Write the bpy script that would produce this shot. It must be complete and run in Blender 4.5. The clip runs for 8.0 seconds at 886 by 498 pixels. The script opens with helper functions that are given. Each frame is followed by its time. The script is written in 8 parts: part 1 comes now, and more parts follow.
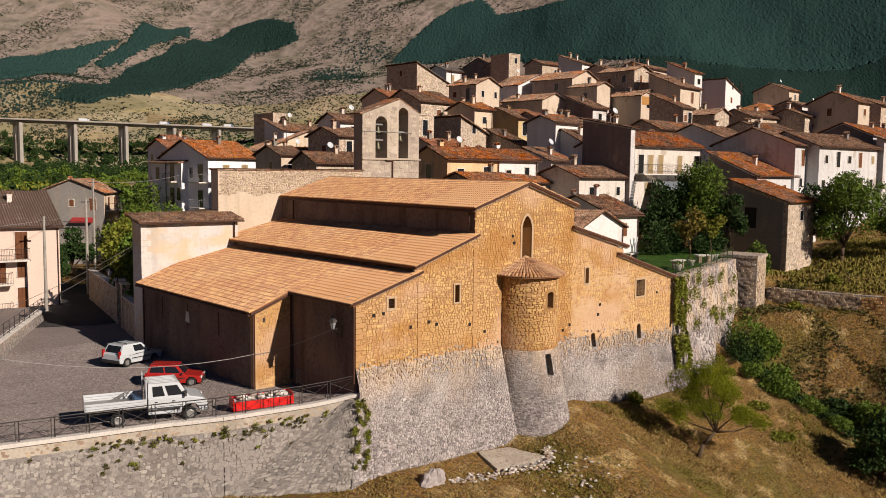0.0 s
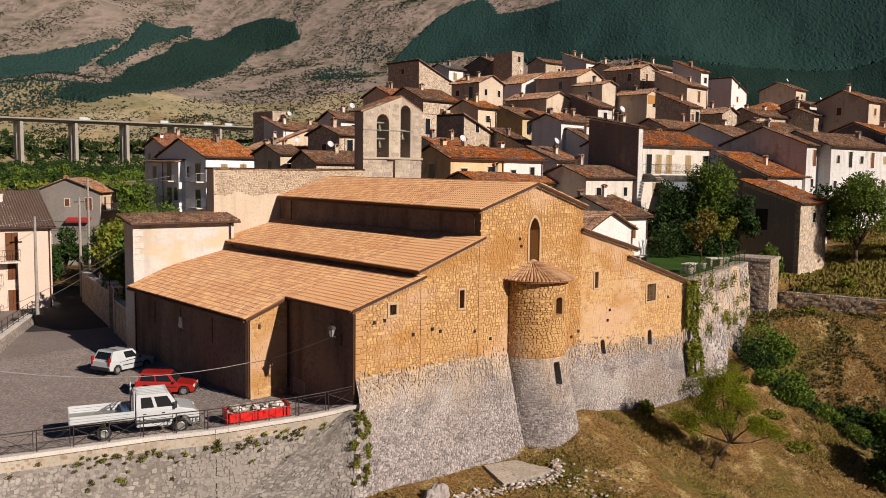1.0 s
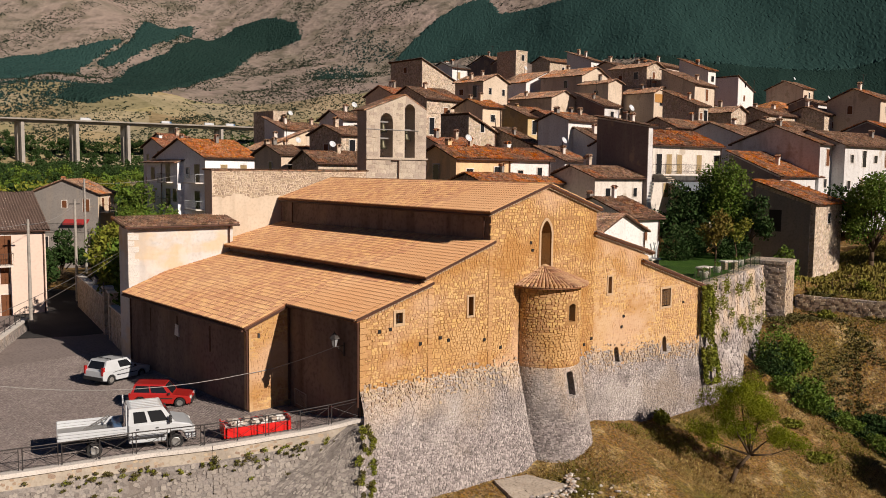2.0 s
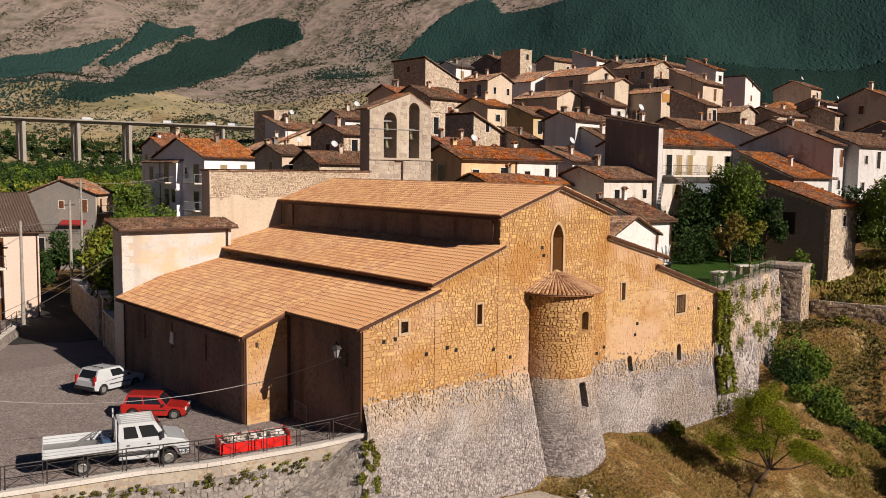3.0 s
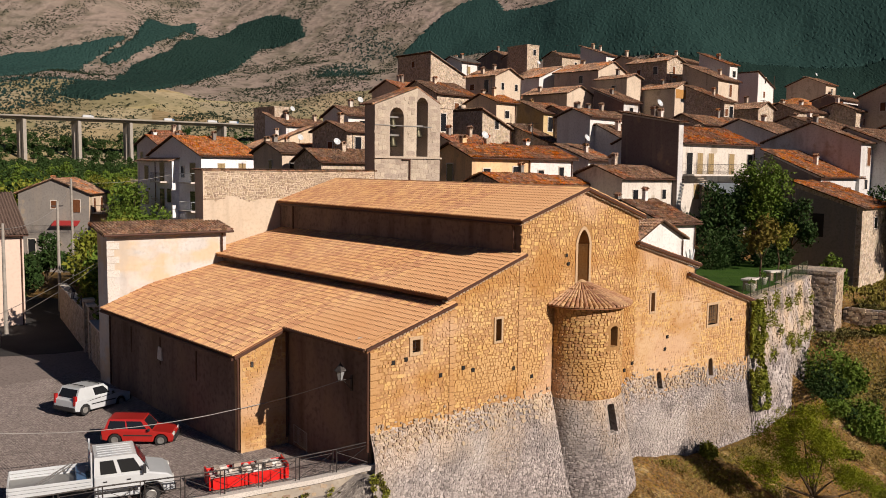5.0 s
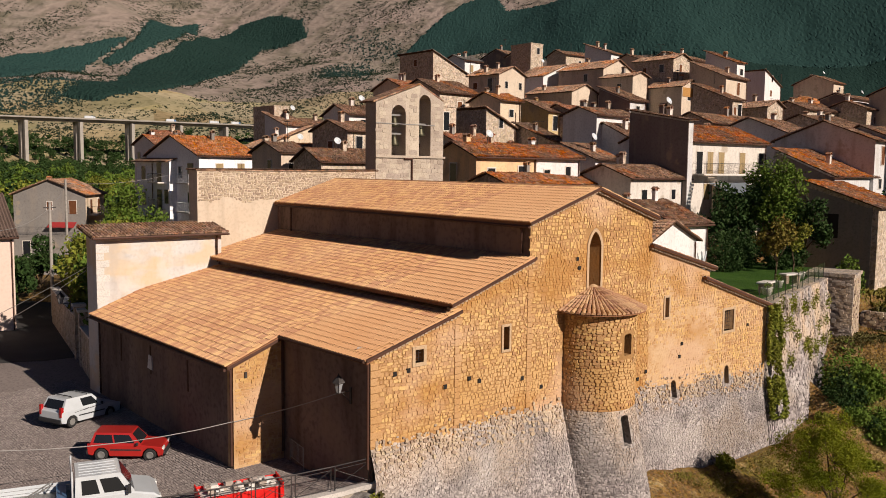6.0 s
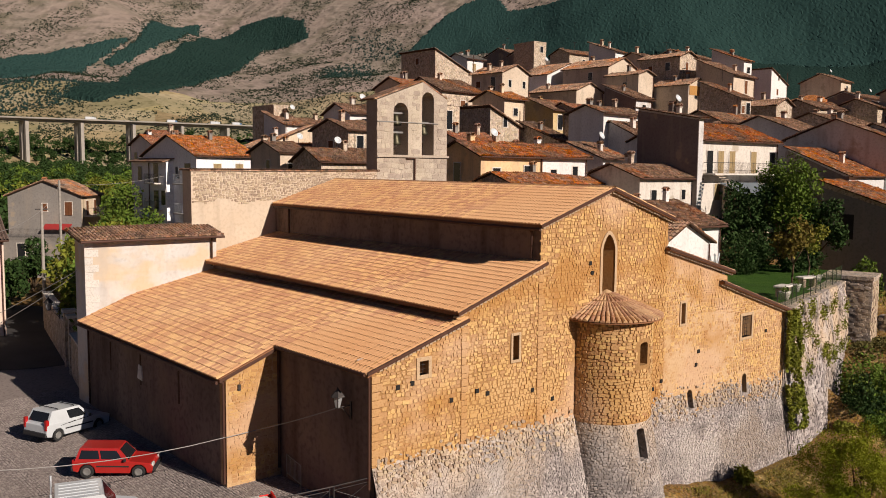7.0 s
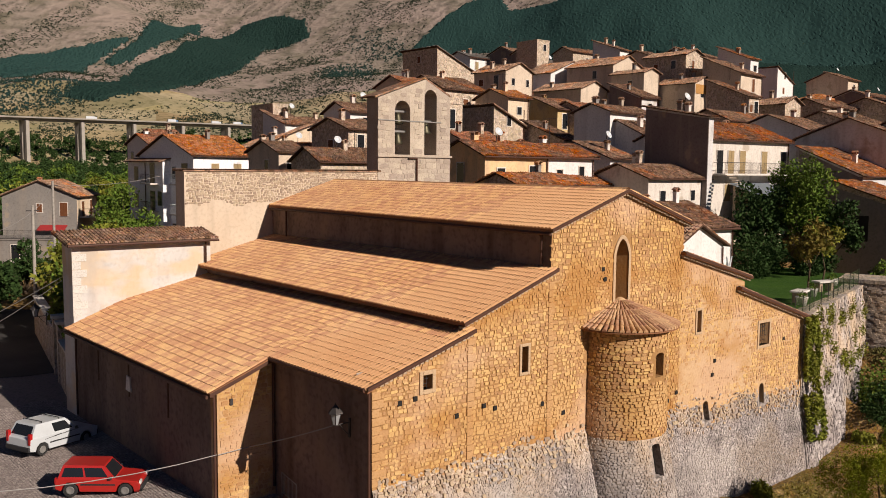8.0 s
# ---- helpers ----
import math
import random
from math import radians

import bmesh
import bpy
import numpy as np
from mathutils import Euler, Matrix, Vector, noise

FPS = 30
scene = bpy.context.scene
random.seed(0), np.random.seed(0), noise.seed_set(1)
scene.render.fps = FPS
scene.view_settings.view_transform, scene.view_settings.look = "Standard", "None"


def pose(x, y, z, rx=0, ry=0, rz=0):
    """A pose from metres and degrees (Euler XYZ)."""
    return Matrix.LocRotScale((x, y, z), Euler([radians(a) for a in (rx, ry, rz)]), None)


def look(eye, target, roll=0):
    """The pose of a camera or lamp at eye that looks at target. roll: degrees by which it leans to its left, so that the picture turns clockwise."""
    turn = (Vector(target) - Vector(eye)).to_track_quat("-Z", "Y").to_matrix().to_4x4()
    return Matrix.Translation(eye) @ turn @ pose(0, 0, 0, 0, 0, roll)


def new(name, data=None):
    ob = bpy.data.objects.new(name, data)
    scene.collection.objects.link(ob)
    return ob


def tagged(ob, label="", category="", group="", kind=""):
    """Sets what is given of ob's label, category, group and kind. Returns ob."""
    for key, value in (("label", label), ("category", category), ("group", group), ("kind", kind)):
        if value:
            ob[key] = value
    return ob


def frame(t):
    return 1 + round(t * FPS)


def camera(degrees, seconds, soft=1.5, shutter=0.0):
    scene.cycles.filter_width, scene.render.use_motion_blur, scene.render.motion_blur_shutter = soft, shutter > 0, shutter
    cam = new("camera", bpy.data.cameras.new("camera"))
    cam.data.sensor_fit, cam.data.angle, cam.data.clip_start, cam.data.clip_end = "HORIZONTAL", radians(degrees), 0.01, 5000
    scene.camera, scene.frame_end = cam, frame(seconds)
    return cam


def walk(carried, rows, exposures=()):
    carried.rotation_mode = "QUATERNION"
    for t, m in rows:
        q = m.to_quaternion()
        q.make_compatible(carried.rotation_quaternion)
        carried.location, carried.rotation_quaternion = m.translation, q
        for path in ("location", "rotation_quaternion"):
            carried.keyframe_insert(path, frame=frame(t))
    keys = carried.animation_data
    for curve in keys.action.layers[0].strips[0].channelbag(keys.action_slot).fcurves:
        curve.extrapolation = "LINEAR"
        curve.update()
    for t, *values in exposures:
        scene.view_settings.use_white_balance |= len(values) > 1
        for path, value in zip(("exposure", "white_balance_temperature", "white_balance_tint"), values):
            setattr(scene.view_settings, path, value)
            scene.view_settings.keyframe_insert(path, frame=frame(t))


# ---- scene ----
cam = camera(54.2, 8.0, 0.9)
PATH = [
    (0, (-27.681, -38.437, 13.067), (-26.36, -36.946, 12.885), 0.6),
    (0.5, (-26.94, -37.521, 13.067), (-25.62, -36.029, 12.885), 0.6),
    (1, (-26.236, -36.548, 13.074), (-24.917, -35.055, 12.891), 0.7),
    (1.5, (-25.592, -35.546, 13.102), (-24.275, -34.052, 12.92), 0.7),
    (1.7, (-25.349, -35.154, 13.109), (-24.033, -33.66, 12.926), 0.6),
    (3, (-23.724, -32.684, 13.186), (-22.411, -31.187, 13.003), 0.7),
    (3.5, (-23.08, -31.707, 13.22), (-21.768, -30.209, 13.036), 0.7),
    (4, (-22.449, -30.78, 13.257), (-21.139, -29.281, 13.072), 0.6),
    (4.5, (-21.815, -29.857, 13.269), (-20.506, -28.356, 13.083), 0.6),
    (4.7, (-21.599, -29.458, 13.279), (-20.289, -27.959, 13.091), 0.7),
    (6, (-19.851, -27.154, 13.211), (-18.545, -25.65, 13.024), 0.6),
    (6.5, (-19.173, -26.252, 13.175), (-17.869, -24.747, 12.989), 0.5),
    (7, (-18.516, -25.355, 13.162), (-17.213, -23.849, 12.976), 0.5),
    (7.5, (-17.868, -24.461, 13.166), (-16.566, -22.955, 12.978), 0.5),
    (8, (-17.234, -23.664, 13.206), (-15.933, -22.156, 13.019), 0.5),
]
walk(cam, [(t, look(eye, target, roll)) for t, eye, target, roll in PATH])

# ---------------------------------------------------------------- light
world = bpy.data.worlds.new("world")
scene.world = world
world.use_nodes = True
wn = world.node_tree
sky = wn.nodes.new("ShaderNodeTexSky")
sky.sky_type = "NISHITA"
sky.sun_disc = False
sky.sun_elevation = radians(29)
sky.sun_rotation = radians(171)
sky.altitude, sky.air_density, sky.dust_density, sky.ozone_density = 1800, 0.35, 0.0, 6.0
wn.nodes["Background"].inputs["Strength"].default_value = 0.05
wn.links.new(sky.outputs[0], wn.nodes["Background"].inputs[0])
sun_data = bpy.data.lights.new("sun", "SUN")
sun_data.energy, sun_data.angle, sun_data.color = 5.0, radians(0.5), (1.0, 0.865, 0.75)
sun = new("sun", sun_data)
sun.matrix_world = look((7, -43, 24), (0, 0, 0))
scene.view_settings.exposure = 0.22

# ---------------------------------------------------------------- materials
MATS = {}


def material(name, a, b, scale=3.0, fine=30.0, rough=0.9, bump=0.3, c=None, spread=0.5, per="", vary=(0.72, 1.22), metal=0.0, amount=0.6, detail=6.0, spec=0.16, dist=0.02):
    """Two-scale surface: patches of a and b, fine grain in c, and a bump. per: object or island gives each piece its own tone."""
    m = bpy.data.materials.new(name)
    m.use_nodes = True
    t = m.node_tree
    n, l = t.nodes, t.links
    bsdf = n["Principled BSDF"]
    geo = n.new("ShaderNodeNewGeometry")
    n1, n2 = n.new("ShaderNodeTexNoise"), n.new("ShaderNodeTexNoise")
    for node, s in ((n1, scale), (n2, fine)):
        node.inputs["Scale"].default_value = s
        node.inputs["Detail"].default_value = detail
        l.new(geo.outputs["Position"], node.inputs["Vector"])
    ramp = n.new("ShaderNodeValToRGB")
    ramp.color_ramp.elements[0].position, ramp.color_ramp.elements[1].position = 0.5 - spread / 2, 0.5 + spread / 2
    ramp.color_ramp.elements[0].color, ramp.color_ramp.elements[1].color = (*a, 1), (*b, 1)
    l.new(n1.outputs["Fac"], ramp.inputs[0])
    mix = n.new("ShaderNodeMix")
    mix.data_type = "RGBA"
    mix.inputs["B"].default_value = (*(c or [x * 0.55 for x in a]), 1)
    r2 = n.new("ShaderNodeMapRange")
    r2.inputs[1].default_value, r2.inputs[2].default_value, r2.inputs[4].default_value = 0.48, 0.72, amount
    l.new(n2.outputs["Fac"], r2.inputs[0])
    l.new(r2.outputs[0], mix.inputs["Factor"])
    l.new(ramp.outputs[0], mix.inputs["A"])
    colour = mix.outputs["Result"]
    if per:
        hsv = n.new("ShaderNodeHueSaturation")
        src = n.new("ShaderNodeObjectInfo").outputs["Random"] if per == "object" else geo.outputs["Random Per Island"]
        for lo, hi, socket in ((*vary, "Value"), (0.488, 0.512, "Hue")):
            mr = n.new("ShaderNodeMapRange")
            mr.inputs[3].default_value, mr.inputs[4].default_value = lo, hi
            l.new(src, mr.inputs[0])
            l.new(mr.outputs[0], hsv.inputs[socket])
        l.new(colour, hsv.inputs["Color"])
        colour = hsv.outputs["Color"]
    l.new(colour, bsdf.inputs["Base Color"])
    if bump:
        b1 = n.new("ShaderNodeBump")
        b1.inputs["Strength"].default_value, b1.inputs["Distance"].default_value = bump, dist
        l.new(n2.outputs["Fac"], b1.inputs["Height"])
        l.new(b1.outputs[0], bsdf.inputs["Normal"])
    bsdf.inputs["Roughness"].default_value, bsdf.inputs["Metallic"].default_value = rough, metal
    bsdf.inputs["Specular IOR Level"].default_value = spec
    MATS[name] = m
    return m


def plain(name, colour, rough=0.5, metal=0.0, coat=0.0, spec=0.5):
    m = material(name, colour, [x * 0.85 for x in colour], 1.5, 40, rough, 0.0, None, 0.5, "", (1, 1), metal, 0.15, 4, spec)
    m.node_tree.nodes["Principled BSDF"].inputs["Coat Weight"].default_value = coat
    return m


material("stone_gold", (0.496, 0.289, 0.111), (0.555, 0.363, 0.185), 0.45, 14, 0.92, 0.7, (0.348, 0.189, 0.067), 0.5, "island", (0.76, 1.20))
material("mortar_gold", (0.30, 0.165, 0.062), (0.40, 0.24, 0.112), 0.30, 9, 0.95, 0.8, (0.21, 0.11, 0.04), 0.5)
material("plaster_gold", (0.488, 0.303, 0.141), (0.555, 0.392, 0.244), 0.35, 7, 0.95, 0.8, (0.370, 0.215, 0.092), 0.5)
material("stone_pale", (0.355, 0.266, 0.185), (0.444, 0.355, 0.266), 0.8, 20, 0.92, 0.5, (0.222, 0.155, 0.104), 0.5, "island")
material("stone_grey", (0.235, 0.205, 0.198), (0.325, 0.292, 0.278), 0.45, 16, 0.92, 0.6, (0.104, 0.089, 0.089), 0.5, "island", (0.60, 1.75))
material("mortar_grey", (0.215, 0.19, 0.18), (0.30, 0.27, 0.25), 0.3, 11, 0.95, 1.0, (0.074, 0.067, 0.063), 0.5)
material("dressed_stone", (0.459, 0.318, 0.192), (0.518, 0.385, 0.252), 1.2, 25, 0.9, 0.3)
material("bell_stone", (0.38, 0.315, 0.25), (0.50, 0.425, 0.35), 0.7, 12, 0.92, 0.5, (0.24, 0.195, 0.15), 0.5, "island", (0.74, 1.16))
# base colour kept dark to hold the shade of the sunless walls
material("plaster_shaded", (0.160, 0.110, 0.090), (0.250, 0.172, 0.138), 0.35, 4, 0.93, 0.3, (0.070, 0.052, 0.046), 0.5)
material("plaster_cream", (0.55, 0.52, 0.485), (0.63, 0.61, 0.585), 0.5, 4, 0.93, 0.3, (0.44, 0.40, 0.36), 0.3)
material("tile_new", (0.518, 0.274, 0.133), (0.577, 0.348, 0.192), 0.22, 9, 0.85, 0.3, (0.385, 0.192, 0.089), 0.5, "island", (0.78, 1.15), amount=0.4)
material("tile_cone", (0.400, 0.215, 0.111), (0.488, 0.311, 0.192), 0.8, 9, 0.85, 0.3, (0.252, 0.126, 0.063), 0.5, "object", (0.75, 1.2), amount=0.5)
# pan sheet kept dark, with the shade between tile ribs in its colour
material("tile_pan_shade", (0.252, 0.115, 0.056), (0.296, 0.141, 0.074), 0.3, 16, 0.9, 0.3)
material("tile_old", (0.200, 0.115, 0.070), (0.311, 0.192, 0.126), 0.6, 4, 0.92, 0.6, (0.089, 0.063, 0.044), 0.4, "", amount=0.8)
material("tile_dark", (0.141, 0.085, 0.056), (0.229, 0.141, 0.092), 0.6, 4, 0.92, 0.6, (0.067, 0.048, 0.037), 0.4, "", amount=0.8)
material("tile_red", (0.311, 0.126, 0.063), (0.355, 0.185, 0.111), 0.6, 4, 0.92, 0.6, (0.133, 0.074, 0.048), 0.4, "", amount=0.7)
material("tile_rust", (0.385, 0.133, 0.033), (0.244, 0.133, 0.081), 0.5, 4, 0.92, 0.6, (0.118, 0.074, 0.052), 0.2, "", amount=0.7)
material("tile_orange", (0.444, 0.155, 0.044), (0.407, 0.200, 0.081), 0.5, 4, 0.9, 0.6, (0.222, 0.089, 0.037), 0.4, "", amount=0.6)
material("tile_slate", (0.192, 0.141, 0.111), (0.237, 0.170, 0.133), 0.5, 9, 0.9, 0.5, (0.133, 0.096, 0.081), 0.5, "island")
material("tile_grey", (0.163, 0.148, 0.133), (0.237, 0.215, 0.192), 0.5, 9, 0.9, 0.5, None, 0.5, "island")
# brown is the tone that puts shade on house sides
for key, a, b in (("bright", (0.80, 0.80, 0.81), (0.86, 0.86, 0.87)), ("cream", (0.62, 0.49, 0.35), (0.68, 0.55, 0.41)), ("white", (0.66, 0.645, 0.63), (0.74, 0.725, 0.705)), ("grey", (0.200, 0.185, 0.170), (0.266, 0.244, 0.222)),
                  ("beige", (0.52, 0.42, 0.32), (0.62, 0.52, 0.41)), ("peach", (0.68, 0.45, 0.24), (0.74, 0.54, 0.32)), ("yellow", (0.533, 0.370, 0.148), (0.555, 0.444, 0.259)),
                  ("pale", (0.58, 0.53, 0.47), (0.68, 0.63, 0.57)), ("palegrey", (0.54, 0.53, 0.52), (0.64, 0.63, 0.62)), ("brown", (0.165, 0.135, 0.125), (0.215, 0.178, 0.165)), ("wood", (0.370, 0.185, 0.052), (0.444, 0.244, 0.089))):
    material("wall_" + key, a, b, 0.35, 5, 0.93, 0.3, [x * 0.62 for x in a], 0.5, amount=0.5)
material("wall_stone", (0.42, 0.335, 0.25), (0.58, 0.48, 0.375), 2.2, 5, 0.95, 0.9, (0.126, 0.096, 0.074), 0.4, amount=0.8, dist=0.06)
material("cobbles", (0.200, 0.167, 0.154), (0.255, 0.216, 0.200), 0.18, 6, 0.8, 0.6, (0.089, 0.070, 0.061), 0.6)
material("cobble_stone", (0.225, 0.189, 0.175), (0.300, 0.260, 0.243), 0.3, 20, 0.75, 0.4, (0.096, 0.074, 0.067), 0.6, "island", (0.7, 1.25))
# near-black, so that the street's shade is put into its colour
material("street_shade", (0.038, 0.037, 0.038), (0.055, 0.053, 0.052), 0.5, 12, 0.9, 0.4, (0.025, 0.025, 0.026), 0.5)
material("kerb_stone", (0.58, 0.54, 0.49), (0.68, 0.64, 0.59), 1.0, 15, 0.85, 0.3)
material("iron", (0.055, 0.05, 0.05), (0.09, 0.08, 0.075), 3, 40, 0.6, 0.1, None, 0.5, "", metal=0.6)
material("pipe_brown", (0.07, 0.035, 0.025), (0.10, 0.05, 0.035), 2, 30, 0.55, 0.0)
material("wood_dark", (0.067, 0.037, 0.022), (0.104, 0.059, 0.037), 2, 30, 0.8, 0.3)
material("shutter", (0.118, 0.044, 0.018), (0.163, 0.067, 0.030), 2, 30, 0.7, 0.2)
material("concrete", (0.296, 0.274, 0.244), (0.370, 0.340, 0.303), 0.2, 4, 0.9, 0.3)
material("bronze", (0.074, 0.067, 0.044), (0.118, 0.111, 0.074), 3, 30, 0.5, 0.1, None, 0.5, "", metal=0.8)
material("bark", (0.074, 0.052, 0.033), (0.118, 0.081, 0.052), 4, 25, 0.95, 0.8)
plain("glass_dark", (0.015, 0.017, 0.02), 0.12)
# near-black for unlit openings: the dark inside is in the colour
plain("void", (0.012, 0.010, 0.009), 0.9)
plain("metal_roof", (0.311, 0.355, 0.400), 0.4, 0.4)
plain("white_paint", (0.56, 0.595, 0.62), 0.3, 0, 0.5)
plain("red_paint", (0.42, 0.02, 0.016), 0.3, 0, 0.6)
plain("plastic_red", (0.72, 0.015, 0.012), 0.4)
plain("rubber", (0.02, 0.02, 0.02), 0.8)
plain("trim_black", (0.025, 0.025, 0.027), 0.6)
plain("rim", (0.333, 0.326, 0.311), 0.4, 0.5)
plain("lamp_red", (0.407, 0.015, 0.015), 0.2)
plain("lamp_clear", (0.75, 0.75, 0.72), 0.15)
plain("lantern_glass", (0.30, 0.31, 0.32), 0.15)
plain("blue_paint", (0.074, 0.163, 0.311), 0.4)
plain("cable", (0.281, 0.266, 0.252), 0.6)
material("lawn_base", (0.026, 0.072, 0.008), (0.05, 0.105, 0.012), 0.8, 30, 0.9, 0.9, (0.03, 0.07, 0.008), 0.5, dist=0.05)


def overlay(name, colour, scale, lo, hi, amount, detail=5.0):
    """Lay patches of another colour over a material; scale is (x, y, z), so that low z gives runs down a wall."""
    t = MATS[name].node_tree
    n, l = t.nodes, t.links
    socket = n["Principled BSDF"].inputs["Base Color"]
    src = socket.links[0].from_socket
    geo, vm, no, mr, mix = n.new("ShaderNodeNewGeometry"), n.new("ShaderNodeVectorMath"), n.new("ShaderNodeTexNoise"), n.new("ShaderNodeMapRange"), n.new("ShaderNodeMix")
    vm.operation = "MULTIPLY"
    vm.inputs[1].default_value = scale
    l.new(geo.outputs["Position"], vm.inputs[0])
    l.new(vm.outputs[0], no.inputs["Vector"])
    no.inputs["Scale"].default_value, no.inputs["Detail"].default_value = 1.0, detail
    mr.inputs[1].default_value, mr.inputs[2].default_value, mr.inputs[4].default_value = lo, hi, amount
    l.new(no.outputs["Fac"], mr.inputs[0])
    mix.data_type = "RGBA"
    mix.inputs["B"].default_value = (*colour, 1)
    l.new(mr.outputs[0], mix.inputs["Factor"])
    l.new(src, mix.inputs["A"])
    l.new(mix.outputs["Result"], socket)


def wash(name, colour, z0, z1, amount):
    """An old lime wash that has run down from z1 to z0, in ragged tongues."""
    overlay(name, colour, (0.8, 0.8, 0.35), 0.35, 0.62, amount)
    t = MATS[name].node_tree
    n, l = t.nodes, t.links
    mix = n["Principled BSDF"].inputs["Base Color"].links[0].from_node
    geo, sep, mr, mul = n.new("ShaderNodeNewGeometry"), n.new("ShaderNodeSeparateXYZ"), n.new("ShaderNodeMapRange"), n.new("ShaderNodeMath")
    src = mix.inputs["Factor"].links[0].from_socket
    l.new(geo.outputs["Position"], sep.inputs[0])
    mr.inputs[1].default_value, mr.inputs[2].default_value = z0, z1
    l.new(sep.outputs["Z"], mr.inputs[0])
    mul.operation = "MULTIPLY"
    l.new(mr.outputs[0], mul.inputs[0])
    l.new(src, mul.inputs[1])
    l.new(mul.outputs[0], mix.inputs["Factor"])


def mottle(name, cell, lo, hi, sat=(0.85, 1.15)):
    """Give every cell of about one tile its own tone."""
    t = MATS[name].node_tree
    n, l = t.nodes, t.links
    socket = n["Principled BSDF"].inputs["Base Color"]
    src = socket.links[0].from_socket
    geo, vo, sep, hsv = n.new("ShaderNodeNewGeometry"), n.new("ShaderNodeTexVoronoi"), n.new("ShaderNodeSeparateColor"), n.new("ShaderNodeHueSaturation")
    vo.inputs["Scale"].default_value = 1.0 / cell
    l.new(geo.outputs["Position"], vo.inputs["Vector"])
    l.new(vo.outputs["Color"], sep.inputs[0])
    for k, (a, b, name2) in enumerate(((lo, hi, "Value"), (*sat, "Saturation"), (0.485, 0.512, "Hue"))):
        mr = n.new("ShaderNodeMapRange")
        mr.inputs[3].default_value, mr.inputs[4].default_value = a, b
        l.new(sep.outputs[k], mr.inputs[0])
        l.new(mr.outputs[0], hsv.inputs[name2])
    l.new(src, hsv.inputs["Color"])
    l.new(hsv.outputs["Color"], socket)


for key in ("old", "dark", "red", "rust", "orange"):
    overlay("tile_" + key, (0.081, 0.063, 0.052), (0.5, 0.5, 0.8), 0.52, 0.70, 0.6)
    overlay("tile_" + key, (0.385, 0.126, 0.026), (0.22, 0.22, 0.3), 0.56, 0.66, 0.6)
    overlay("tile_" + key, (0.340, 0.266, 0.185), (1.4, 1.4, 2.0), 0.60, 0.70, 0.6)
    mottle("tile_" + key, 0.27, 0.6, 1.75)
for key in ("stone_gold", "mortar_gold", "plaster_gold"):
    overlay(key, (0.38, 0.185, 0.05), (0.20, 0.20, 0.32), 0.50, 0.62, 0.68)
    overlay(key, (0.56, 0.385, 0.26), (0.15, 0.15, 0.21), 0.53, 0.63, 0.65, 7.0)
overlay("stone_grey", (0.47, 0.43, 0.40), (0.28, 0.28, 0.36), 0.52, 0.66, 0.6)
overlay("stone_grey", (0.12, 0.105, 0.10), (0.34, 0.34, 0.5), 0.53, 0.68, 0.55, 8.0)
overlay("stone_grey", (0.30, 0.235, 0.17), (0.21, 0.21, 0.21), 0.56, 0.68, 0.5)
wash("stone_grey", (0.56, 0.43, 0.30), -0.2, 1.7, 0.75)
wash("mortar_grey", (0.50, 0.38, 0.26), -0.2, 1.7, 0.75)
overlay("plaster_cream", (0.62, 0.46, 0.27), (0.22, 0.22, 0.22), 0.52, 0.60, 0.6)
overlay("plaster_cream", (0.40, 0.34, 0.29), (0.9, 0.9, 0.25), 0.58, 0.72, 0.5)
overlay("wall_white", (0.52, 0.49, 0.46), (1.1, 1.1, 0.14), 0.52, 0.72, 0.5)
for key in ("cream", "grey", "beige", "peach", "yellow", "pale", "palegrey", "brown"):
    overlay("wall_" + key, (0.30, 0.25, 0.20), (1.3, 1.3, 0.16), 0.52, 0.74, 0.42)
    overlay("wall_" + key, (0.34, 0.27, 0.19), (0.45, 0.45, 0.45), 0.61, 0.66, 0.6, 8.0)
    overlay("wall_" + key, (0.16, 0.13, 0.11), (0.8, 0.8, 0.30), 0.60, 0.76, 0.45)
overlay("wall_stone", (0.407, 0.333, 0.244), (0.35, 0.35, 0.35), 0.52, 0.62, 0.6)
mottle("wall_stone", 0.24, 0.74, 1.22)
mottle("mortar_grey", 0.12, 0.6, 1.55, (0.8, 1.1))
overlay("mortar_grey", (0.370, 0.326, 0.274), (0.25, 0.25, 0.4), 0.54, 0.68, 0.5)
material("wall_rubble", (0.200, 0.181, 0.167), (0.274, 0.248, 0.226), 0.4, 12, 0.95, 1.0, (0.104, 0.092, 0.085), 0.5)
mottle("wall_rubble", 0.22, 0.75, 1.3, (0.85, 1.1))
overlay("wall_rubble", (0.163, 0.137, 0.115), (0.5, 0.5, 0.25), 0.54, 0.70, 0.5)
material("stone_flush", (0.244, 0.218, 0.196), (0.318, 0.289, 0.259), 0.6, 14, 0.95, 0.7, (0.148, 0.130, 0.115), 0.5, "island", (0.72, 1.42))
material("wall_band", (0.37, 0.32, 0.255), (0.46, 0.41, 0.34), 0.6, 7, 0.93, 0.6, (0.26, 0.22, 0.17), 0.5)
overlay("wall_band", (0.24, 0.21, 0.18), (0.5, 0.5, 0.9), 0.52, 0.66, 0.6, 7.0)
material("slab_stone", (0.311, 0.266, 0.215), (0.400, 0.348, 0.289), 1.2, 8, 0.9, 0.6, (0.163, 0.126, 0.096), 0.4, amount=0.7)
material("shutter_tan", (0.296, 0.215, 0.104), (0.348, 0.259, 0.141), 2, 30, 0.7, 0.2)
material("wall_pink", (0.64, 0.50, 0.415), (0.69, 0.555, 0.47), 0.3, 5, 0.9, 0.2, None, 0.5, amount=0.2)
